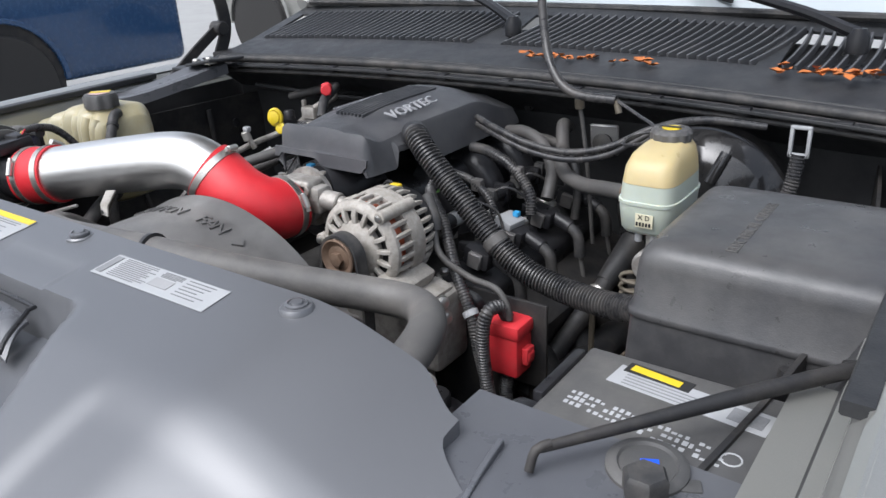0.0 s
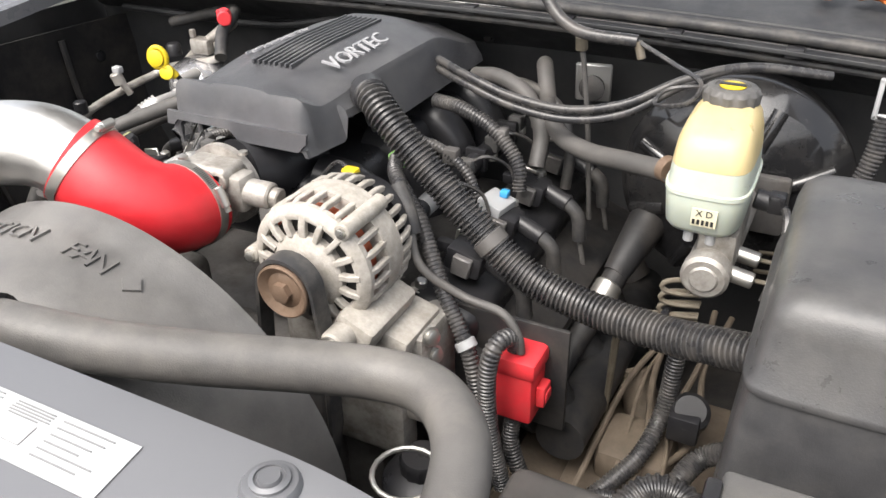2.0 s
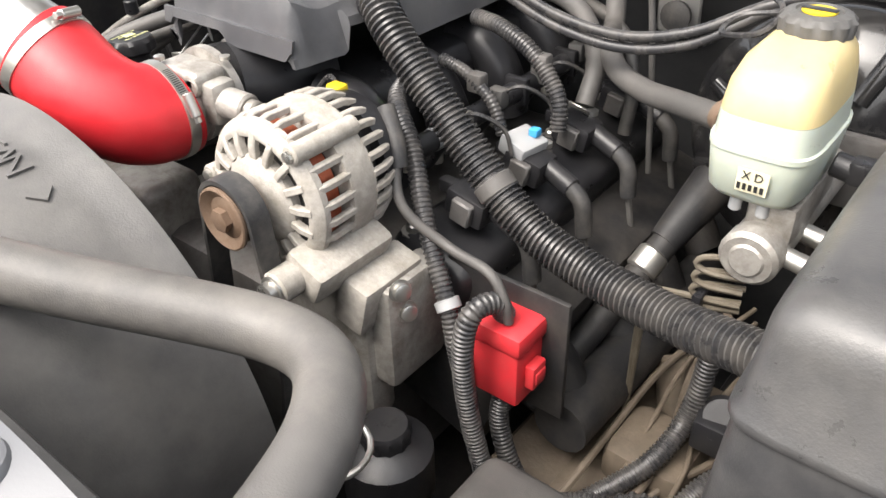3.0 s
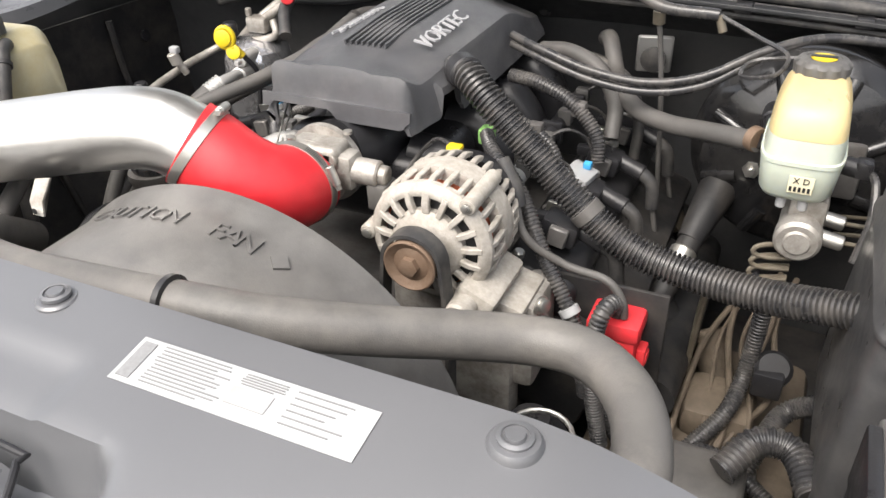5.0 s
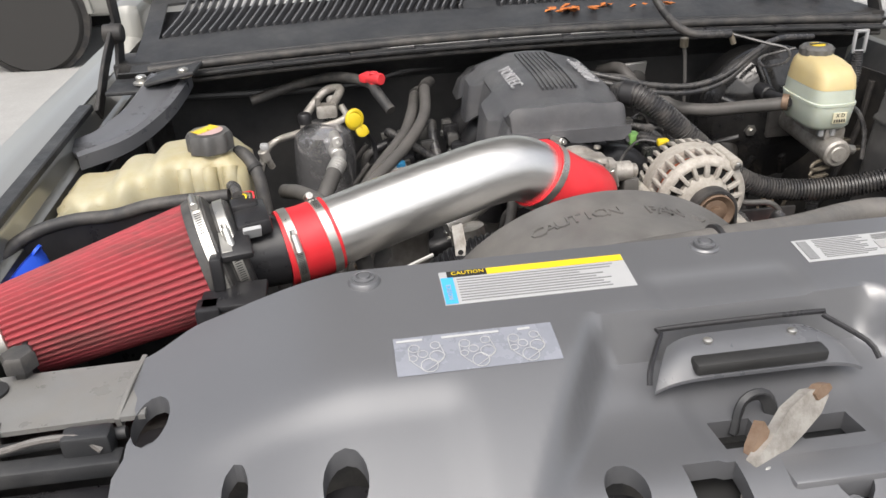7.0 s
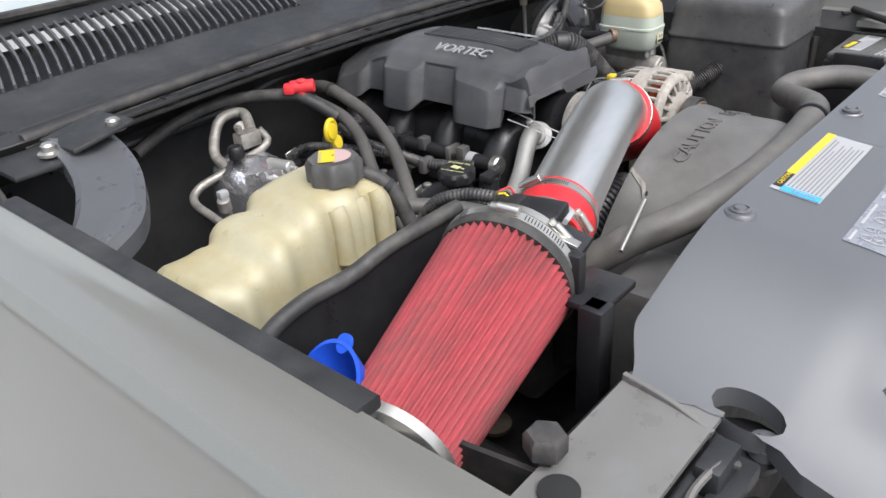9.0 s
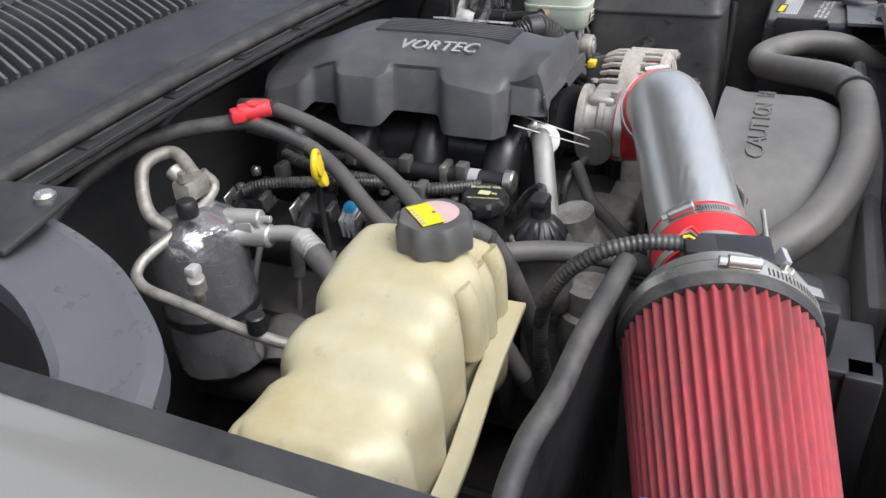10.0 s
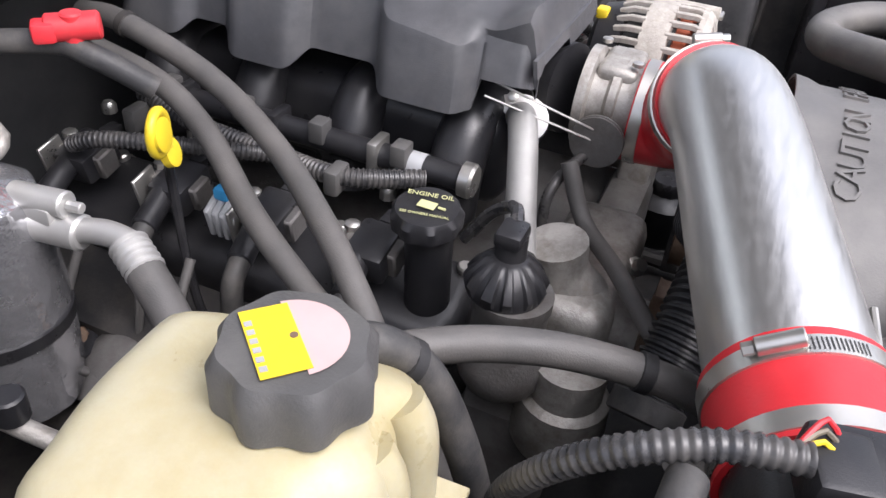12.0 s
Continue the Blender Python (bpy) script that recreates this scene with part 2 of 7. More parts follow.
def lathe(base, axis, prof, n=32, up=(0, 0, 1), wave=None):
    """Turns (radius, height) pairs round an axis from base; wave(angle, i) scales the radius."""
    bm = bmesh.new()
    a, b, d = axis_frame(axis, up)
    base = Vector(base)
    rings = []
    for i, (r, h) in enumerate(prof):
        ring = []
        for k in range(n):
            t = 2 * math.pi * k / n
            rr = r * (wave(t, i) if wave else 1)
            ring.append(bm.verts.new(base + d * h + (a * math.cos(t) + b * math.sin(t)) * rr))
        rings.append(ring)
    for p, q in zip(rings, rings[1:]):
        for k in range(n):
            bm.faces.new((p[k], p[(k + 1) % n], q[(k + 1) % n], q[k]))
    bm.faces.new(rings[0][::-1])
    bm.faces.new(rings[-1])
    return bm


def rod(p, q, r, n=16, bevel=0.15):
    """A round bar with eased ends."""
    v = Vector(q) - Vector(p)
    e, h = r * bevel, v.length
    return lathe(p, v, [(r - e, 0), (r, e), (r, h - e), (r - e, h)], n)


def smooth_path(pts, step=0.006):
    """Catmull-Rom points along a bent line."""
    P = [Vector(p) for p in pts]
    P = [P[0] * 2 - P[1]] + P + [P[-1] * 2 - P[-2]]
    out = []
    for i in range(1, len(P) - 2):
        a, b, c, d = P[i - 1:i + 3]
        n = max(2, int((c - b).length / step))
        for k in range(n):
            t = k / n
            out.append(0.5 * (2 * b + (c - a) * t + (2 * a - 5 * b + 4 * c - d) * t * t + (3 * b - a - 3 * c + d) * t ** 3))
    out.append(P[-2])
    return out


def sweep(pts, radius, n=14, step=0.006, smooth=True, flat=None):
    """A tube along a bent line; radius is a number or a function of the run (metres). flat: (width, height) for a strip."""
    line = smooth_path(pts, step) if smooth else [Vector(p) for p in pts]
    bm = bmesh.new()
    tang = [(line[min(i + 1, len(line) - 1)] - line[max(i - 1, 0)]).normalized() for i in range(len(line))]
    a, b, _ = axis_frame(tang[0])
    rings, run = [], 0.0
    for i, (p, t) in enumerate(zip(line, tang)):
        if i:
            run += (p - line[i - 1]).length
            a = (a - t * a.dot(t)).normalized()
            b = a.cross(t).normalized() * (1 if a.cross(t).dot(b) > 0 else -1)
        if flat:
            w, h = flat
            e = 0.3 * min(w, h)
            q = [(w, h - e), (w - e, h), (e - w, h), (-w, h - e), (-w, e - h), (e - w, -h), (w - e, -h), (w, e - h)]
            rings.append([bm.verts.new(p + a * x + b * y) for x, y in q])
        else:
            r = radius(run) if callable(radius) else radius
            rings.append([bm.verts.new(p + (a * math.cos(2 * math.pi * k / n) + b * math.sin(2 * math.pi * k / n)) * r) for k in range(n)])
    m = len(rings[0])
    for p, q in zip(rings, rings[1:]):
        for k in range(m):
            bm.faces.new((p[k], p[(k + 1) % m], q[(k + 1) % m], q[k]))
    bm.faces.new(rings[0][::-1])
    bm.faces.new(rings[-1])
    return bm


def loom(pts, r, pitch=0.0052, depth=0.13, n=14):
    """Convoluted tubing: square-shouldered rings at even steps along a bent line."""
    line = smooth_path(pts, 0.002)
    even, run, want = [line[0]], 0.0, pitch / 4
    for a, b in zip(line, line[1:]):
        d = (b - a).length
        while want <= run + d:
            even.append(a.lerp(b, (want - run) / d))
            want += pitch / 4
        run += d
    turn = iter(range(len(even)))
    return sweep(even, lambda _: r * (1, 1, 1 - depth, 1 - depth)[next(turn) % 4], n, smooth=False)


def loft(sections):
    """Skins closed rings of equal count and caps both ends."""
    bm = bmesh.new()
    R = [[bm.verts.new(c) for c in s] for s in sections]
    n = len(R[0])
    for p, q in zip(R, R[1:]):
        for k in range(n):
            bm.faces.new((p[k], p[(k + 1) % n], q[(k + 1) % n], q[k]))
    bm.faces.new(R[0][::-1])
    bm.faces.new(R[-1])
    return bm


def sheet(f, us, vs, thick, normal=None):
    """A thick skin over the grid us x vs; f gives places. Thickness goes down, or along normal."""
    bm = bmesh.new()
    d = Vector(normal) if normal else Vector((0, 0, -1))
    top = [[Vector(f(u, v)) for v in vs] for u in us]
    A = [[bm.verts.new(c) for c in row] for row in top]
    B = [[bm.verts.new(c + d * thick) for c in row] for row in top]
    nu, nv = len(us), len(vs)
    for i in range(nu - 1):
        for j in range(nv - 1):
            bm.faces.new((A[i][j], A[i + 1][j], A[i + 1][j + 1], A[i][j + 1]))
            bm.faces.new((B[i][j], B[i][j + 1], B[i + 1][j + 1], B[i + 1][j]))
    for i in range(nu - 1):
        bm.faces.new((A[i][0], B[i][0], B[i + 1][0], A[i + 1][0]))
        bm.faces.new((A[i][-1], A[i + 1][-1], B[i + 1][-1], B[i][-1]))
    for j in range(nv - 1):
        bm.faces.new((A[0][j], A[0][j + 1], B[0][j + 1], B[0][j]))
        bm.faces.new((A[-1][j], B[-1][j], B[-1][j + 1], A[-1][j + 1]))
    return bm


def plate(points, thick, normal=(0, 0, 1)):
    """A flat piece from an outline, thickened along normal."""
    bm = bmesh.new()
    f = bm.faces.new([bm.verts.new(p) for p in points])
    g = bmesh.ops.extrude_face_region(bm, geom=[f])
    bmesh.ops.translate(bm, vec=Vector(normal) * thick, verts=[v for v in g["geom"] if isinstance(v, bmesh.types.BMVert)])
    return bm


def letters(text, size, m, depth=0.0008, shear=0.0):
    """Lettering as a mesh, centred, its baseline along m's x and its top along m's y."""
    cu = bpy.data.curves.new("t", "FONT")
    cu.body, cu.size, cu.extrude, cu.align_x, cu.align_y, cu.shear = text, size, depth, "CENTER", "CENTER", shear
    cu.resolution_u = 2
    ob = bpy.data.objects.new("t", cu)
    me = bpy.data.meshes.new_from_object(ob)
    bm = bmesh.new()
    bm.from_mesh(me)
    bmesh.ops.transform(bm, matrix=m, verts=bm.verts)
    bpy.data.objects.remove(ob)
    bpy.data.meshes.remove(me)
    return bm


def basis(o, x, y):
    """A pose at o with its x along x and its y nearest to y."""
    x = Vector(x).normalized()
    z = x.cross(Vector(y)).normalized()
    y = z.cross(x)
    return Matrix.Translation(o) @ Matrix((x, y, z)).transposed().to_4x4()


def ease(x, a, b):
    t = max(0.0, min(1.0, (x - a) / (b - a)))
    return t * t * (3 - 2 * t)


def steps(a, b, n):
    return [a + (b - a) * i / n for i in range(n + 1)]


def hexbolt(p, axis, r, parent=None, name="bolt", mat=None, label=""):
    bm = join(lathe(p, axis, [(r * 1.35, 0), (r * 1.35, r * 0.2), (r, r * 0.25), (r, r * 0.9), (r * 0.85, r)], 6 if r > 0.02 else 12))
    return part(name, bm, mat or M_STEEL, parent, label) if parent else bm


# ---------------------------------------------------------------- setting
def ground():
    bm = sheet(lambda u, v: (u, v, 0), steps(-60, 60, 6), steps(-60, 60, 6), 0.2)
    single("ground", bm, M_GROUND, "pale weathered concrete yard", "ground", base=(0, 0, 0), kind="structure")


def firewall():
    wall = thing("firewall", (0, 1.1, 0.4), "black painted steel firewall behind the engine", "firewall", kind="structure")
    prof = [(0.955, 1.082), (0.985, 1.05), (1.045, 1.012), (1.08, 0.985), (1.09, 0.9), (1.09, 0.4)]

    def f(u, v):
        i = min(int(v), len(prof) - 2)
        t = v - i
        y = prof[i][0] + (prof[i + 1][0] - prof[i][0]) * t
        z = prof[i][1] + (prof[i + 1][1] - prof[i][1]) * t
        return u, y + 0.006 * math.sin(9 * u) - 0.05 * ease(abs(u), 0.45, 0.85), z
    part("panel", sheet(f, steps(-0.86, 0.86, 40), steps(0, 5, 20), 0.01, (0, 1, 0)), M_FIREWALL, wall)
    part("bolt", lathe((0.073, 1.072, 1.0), (0, -1, 0), [(0.012, 0), (0.012, 0.004), (0.007, 0.005), (0.007, 0.01)], 16), M_DARK, wall)
    rib = [sweep([(-0.75, 0.985, 1.0), (-0.4, 1.03, 0.985), (-0.2, 1.05, 1.01), (0.2, 1.06, 1.02)], 0.008, 8)]
    part("rib", join(*rib), M_FIREWALL, wall)


def cowl_z(y):
    return 1.10 + 0.2 * (y - 0.95) if y < 1.1 else 1.13 + 0.27 * (y - 1.1)


def cowl():
    c = thing("cowl", (0, 1.1, 1.08), "dusty black plastic cowl panel with louvred air intakes", "cowl")

    def bow(x):
        return 0.05 * (x / 0.85) ** 2

    def f(u, v):
        return u, v - bow(u) * 0.6, cowl_z(v) - 0.02 * (u / 0.85) ** 2
    # solid skin in front of and behind the louvres
    part("front_skin", sheet(f, steps(-0.84, 0.84, 40), steps(0.945, 1.10, 4), 0.006), M_GREYP, c)
    part("rear_skin", sheet(f, steps(-0.84, 0.84, 40), steps(1.27, 1.36, 3), 0.006), M_GREYP, c)
    part("tray", sheet(lambda u, v: (u, v - bow(u) * 0.6, cowl_z(v) - 0.05), steps(-0.84, 0.84, 30), steps(1.08, 1.30, 3), 0.006), M_BLACK, c)
    for lo, hi in ((-0.84, -0.80), (-0.10, -0.02), (0.56, 0.60), (0.8, 0.84)):
        part("bridge", sheet(f, steps(lo, hi, 4), steps(1.10, 1.27, 4), 0.006), M_GREYP, c)
    blade = None
    for lo, hi, lean in ((-0.80, -0.10, 0.035), (-0.02, 0.56, 0.05), (0.60, 0.80, 0.0)):
        n = int((hi - lo) / 0.0205)
        for k in range(n):
            x = lo + (hi - lo) * (k + 0.5) / n
            pts = []
            for s in steps(0, 1, 4):
                y = 1.10 + 0.17 * s
                px, py, pz = f(x + lean * s + 0.012 * math.sin(2.4 * s), y)
                pts.append((px, py, pz))
            bm = sweep(pts, 0, flat=(0.0024, 0.008), smooth=False)
            part("slat", bm, M_SLAT, c)
    # the rubber seal and the lip along the front edge
    seal = thing("cowl_seal", (0, 0.94, 1.08), "long black rubber hood seal along the cowl edge", "seal")

    def edge(dy, dz):
        return [(x, 0.942 + dy - bow(x) * 0.6, 1.098 + dz - 0.02 * (x / 0.85) ** 2) for x in steps(-0.8, 0.84, 26)]
    part("bead", sweep(edge(0, 0.002), 0.009, 10), M_RUBBER, seal)
    part("lip", sweep(edge(-0.018, -0.012), 0, flat=(0.012, 0.003)), M_GREYP, seal)
    part("base_strip", sweep(edge(0.016, -0.004), 0, flat=(0.014, 0.004)), M_RUBBER, seal)
    part("lower_ridge", sweep(edge(-0.010, -0.028), 0.0055, 8), M_RUBBER, seal)
    part("upper_ridge", sweep(edge(0.034, 0.006), 0.004, 8), M_GREYP, seal)
    part("face_strip", sweep(edge(-0.004, -0.020), 0, flat=(0.003, 0.012)), M_RUBBER, seal)
    for x in steps(-0.72, 0.76, 9):
        part("clip", box((x - 0.012, 0.915 - bow(x) * 0.6, 1.078 - 0.02 * (x / 0.85) ** 2), (x + 0.012, 0.937 - bow(x) * 0.6, 1.092 - 0.02 * (x / 0.85) ** 2), 0.002), M_BLACK, seal)


def windscreen():
    w = thing("windscreen", (0, 1.4, 1.15), "sloping windscreen glass above the cowl", "windscreen")
    part("glass", sheet(lambda u, v: (u, 1.33 - 0.05 * (u / 0.85) ** 2 + 0.75 * v, 1.185 + 0.6 * v), steps(-0.8, 0.8, 16), steps(0, 1, 6), 0.006), M_GLASS, w)
    part("lower_trim", sweep([(x, 1.325 - 0.05 * (x / 0.85) ** 2, 1.190) for x in steps(-0.8, 0.8, 16)], 0.010, 8), M_RUBBER, w)
    for s in (-1, 1):
        part("side_trim", sweep([(s * 0.80, 1.285, 1.19), (s * 0.80, 2.035, 1.79)], 0.010, 8), M_RUBBER, w)
    cab = thing("truck_cab", (0, 2.6, 0.4), "pewter painted cab of the pickup truck", "truck cab")
    part("roof", sheet(lambda u, v: (u, 2.05 + 1.2 * v, 1.80 - 0.06 * (u / 0.8) ** 2), steps(-0.72, 0.72, 8), steps(0, 1, 4), 0.03), M_PAINT, cab)
    for s in (-1, 1):
        part("pillar", sweep([(s * 0.84, 1.30, 1.17), (s * 0.80, 1.7, 1.48), (s * 0.74, 2.08, 1.79)], 0.035), M_PAINT, cab)
        part("door", box((s * 0.93 - 0.04, 1.35, 0.45), (s * 0.93 + 0.04, 2.9, 1.15), 0.03), M_PAINT, cab)


def wiper(px, py, qx, qy, name="wiper"):
    w = thing(name, (px, py, cowl_z(py)), "black windscreen wiper arm resting over the cowl", "wiper", "windscreen wipers")
    a, b = Vector((px, py, cowl_z(py) + 0.03)), Vector((qx, qy, cowl_z(qy) + 0.05))
    m = a.lerp(b, 0.3) + Vector((0, 0, 0.012))
    part("arm", sweep([a, m, b], lambda r: 0.013 - 0.006 * min(1, r / 0.5), 8), M_BLACK, w)
    part("pivot", lathe((px, py, cowl_z(py) - 0.004), (0, 0, 1), [(0.02, 0), (0.02, 0.03), (0.012, 0.045)], 16), M_BLACK, w)
    part("blade", sweep([a.lerp(b, 0.55) + Vector((0.0, 0.03, -0.008)), b + Vector((0.0, 0.03, -0.01))], 0, flat=(0.004, 0.012)), M_RUBBER, w)


def fender(s, label):
    """Front wing: painted skin with its inner ledge and a dark sealing strip. s: side."""
    fd = thing("fender", (s * 0.95, 0.4, 0.3), label, "fender", "front fenders")
    prof = [(0.905 if s < 0 else 0.93, 1.048), (0.94, 1.055), (0.985, 1.047), (1.0, 1.028), (1.006, 0.99), (1.012, 0.9), (1.02, 0.75), (1.02, 0.55), (1.0, 0.4)]

    def crown(y):
        return 0.012 * ease(y, -0.3, 0.9) - 0.09 * ease(-y, 0.1, 0.6)

    def skin(u, v):
        i = min(int(v), len(prof) - 2)
        t = v - i
        x = prof[i][0] + (prof[i + 1][0] - prof[i][0]) * t
        z = prof[i][1] + (prof[i + 1][1] - prof[i][1]) * t
        pull = 0.10 * ease(-u, 0.05, 0.65)
        return s * (x - pull), u, z + crown(u)
    part("skin", sheet(skin, steps(-0.6, 1.35, 40), steps(0, 8, 32), 0.004, (-s, 0, 0)), M_PAINT, fd)

    def ledge(u, v):
        o = 0.0 if s < 0 else 0.025
        q = [(0.905 + o, 1.043), (0.898 + o, 1.036), (0.893 + o, 1.03), (0.888 + o, 1.0), (0.874 + o, 0.995), (0.87, 0.93), (0.86, 0.6)]
        i = min(int(v), len(q) - 2)
        t = v - i
        pull = 0.10 * ease(-u, 0.05, 0.65)
        return s * (q[i][0] + (q[i + 1][0] - q[i][0]) * t - pull), u, q[i][1] + (q[i + 1][1] - q[i][1]) * t + crown(u)
    part("inner_ledge", sheet(ledge, steps(-0.3, 1.05, 30), steps(0, 4, 16), 0.004, (-s, 0, 0)), M_PAINT, fd)
    part("inner_wall", sheet(ledge, steps(-0.3, 1.05, 30), steps(4.02, 6, 8), 0.004, (-s, 0, 0)), M_FIREWALL, fd)
    pts = [(s * ((0.893 if s < 0 else 0.918) - 0.10 * ease(-y, 0.05, 0.65)), y, 1.045 + crown(y)) for y in steps(0.1, 0.76, 16)]
    part("sealing_strip", sweep(pts, 0, flat=(0.013, 0.007)), M_GREYP, fd)
    for y in (0.02, -0.08):
        part("bolt", lathe((s * 0.885, y, 0.985 + crown(y)), (0, 0, 1), [(0.016, 0), (0.016, 0.003), (0.009, 0.004), (0.009, 0.012)], 12), M_STEEL, fd)


def bay_walls():
    """Dark inner panels that close the bay at the sides and below."""
    for s in (-1, 1):
        fl = thing("inner_fender", (s * 0.78, 0.5, 0.45), "black plastic inner fender liner", "fender liner", "inner fenders")
        part("liner", sheet(lambda u, v: (s * (0.80 + 0.05 * math.sin(3 * u) - 0.12 * ease(v, 0.3, 1)), u, 0.97 - 0.55 * v), steps(-0.1, 1.08, 16), steps(0, 1, 10), 0.006, (s, 0, 0)),
             M_DARK, fl)
        for y in (0.3, 0.62, 0.86):
            part("rib", sweep([(s * (0.79 + 0.05 * math.sin(3 * y)), y, 0.95), (s * (0.77 + 0.05 * math.sin(3 * y)), y, 0.8), (s * (0.68 + 0.05 * math.sin(3 * y)), y, 0.55)], 0.008, 8), M_DARK, fl)
            part("push_clip", lathe((s * (0.78 + 0.05 * math.sin(3 * y + 0.2)), y + 0.07, 0.90), (-s, 0, 0.2), [(0.012, 0), (0.012, 0.006), (0.006, 0.008)], 12), M_BLACK, fl)
    st = thing("splash_tray", (0, 0.4, 0.36), "grimy black splash tray under the engine", "splash tray")
    for x in (-0.5, -0.35, 0.35, 0.5):
        part("rib", sweep([(x, 0.0, 0.415), (x, 0.5, 0.425), (x, 1.0, 0.415)], 0.014, 8), M_DARK, st)
        part("drain_ring", lathe((x + 0.06, 0.45, 0.42), (0, 0, 1), [(0.03, 0), (0.034, 0.012), (0.03, 0.014)], 16), M_EARTH, st)
    part("tray", sheet(lambda u, v: (u, v, 0.40 + 0.03 * math.sin(7 * u) * math.sin(5 * v)), steps(-0.85, 0.85, 20), steps(-0.3, 1.1, 16), 0.006), M_DARK, st)
    single("core_support", join(box((-0.72, -0.04, 0.45), (0.72, 0.03, 0.93), 0.01), box((-0.86, -0.10, 0.86), (-0.60, 0.03, 0.935), 0.01), box((0.60, -0.10, 0.86), (0.86, 0.03, 0.935), 0.01)),
           M_DARK, "black steel radiator core support", "core support")


def hood():
    h = thing("hood", (0, 0.97, 1.03), "open hood raised on its hinges over the engine bay", "hood")
    part("panel", sheet(lambda u, v: (u, 0.95 - 0.52 * v, 1.32 + 1.0 * v + 0.05 * math.sin(3.1 * v)), steps(-0.86, 0.86, 12), steps(0, 1, 12), 0.02, (0, 0.6, 0.5)), M_HOODP, h)
    for s in (-1, 1):
        hg = part("hinge", sweep([(s * 0.87, 0.96, 1.06), (s * 0.865, 1.0, 1.16), (s * 0.86, 0.97, 1.30), (s * 0.85, 0.92, 1.42)], 0, flat=(0.004, 0.018)), M_DARK, h, "black steel hinge")
        part("lower_arm", sweep([(s * 0.885, 0.80, 1.03), (s * 0.88, 0.90, 1.10), (s * 0.87, 0.99, 1.16)], 0, flat=(0.004, 0.014)), M_DARK, hg)
        part("hinge_plate", box((s * 0.84 - 0.04, 0.95, 1.04), (s * 0.84 + 0.04, 1.06, 1.09), 0.006), M_DARK, hg)
        part("pivot", rod((s * 0.89, 0.98, 1.15), (s * 0.85, 0.98, 1.15), 0.02, 16), M_DARK, hg)


ground()
firewall()
cowl()
windscreen()
wiper(-0.02, 1.16, -0.5, 1.42)
wiper(0.72, 1.16, 0.2, 1.42)
fender(-1, "pewter painted front fender with a dark sealing strip")
fender(1, "pewter painted front fender with a dark sealing strip")
bay_walls()
hood()


# ---------------------------------------------------------------- radiator shield
def shield_z(x, y):
    a = abs(x)
    z = 1.052 - 0.07 * ease(a, 0.40, 0.70) - 0.02 * max(0, a - 0.62)
    f = max(0.0, 0.02 - y)
    z -= 0.13 * f + 0.35 * max(0, f - 0.16) ** 1.3
    # latch bay in the middle of the front
    w = 0.132 + 0.55 * max(0.0, -y - 0.10)
    z -= 0.055 * ease(-y, 0.098, 0.116) * (1 - ease(a, w, w + 0.035)) * (1 - 0.75 * ease(-y, 0.17, 0.30))
    # shallow step behind the latch bay
    z -= 0.004 * ease(-y, 0.045, 0.05) * (1 - ease(a, 0.082, 0.087))
    # soft channels towards the sides
    z -= 0.006 * ease(-y, 0.16, 0.2) * ease(a, 0.30, 0.34) * (1 - ease(a, 0.52, 0.6))
    return z


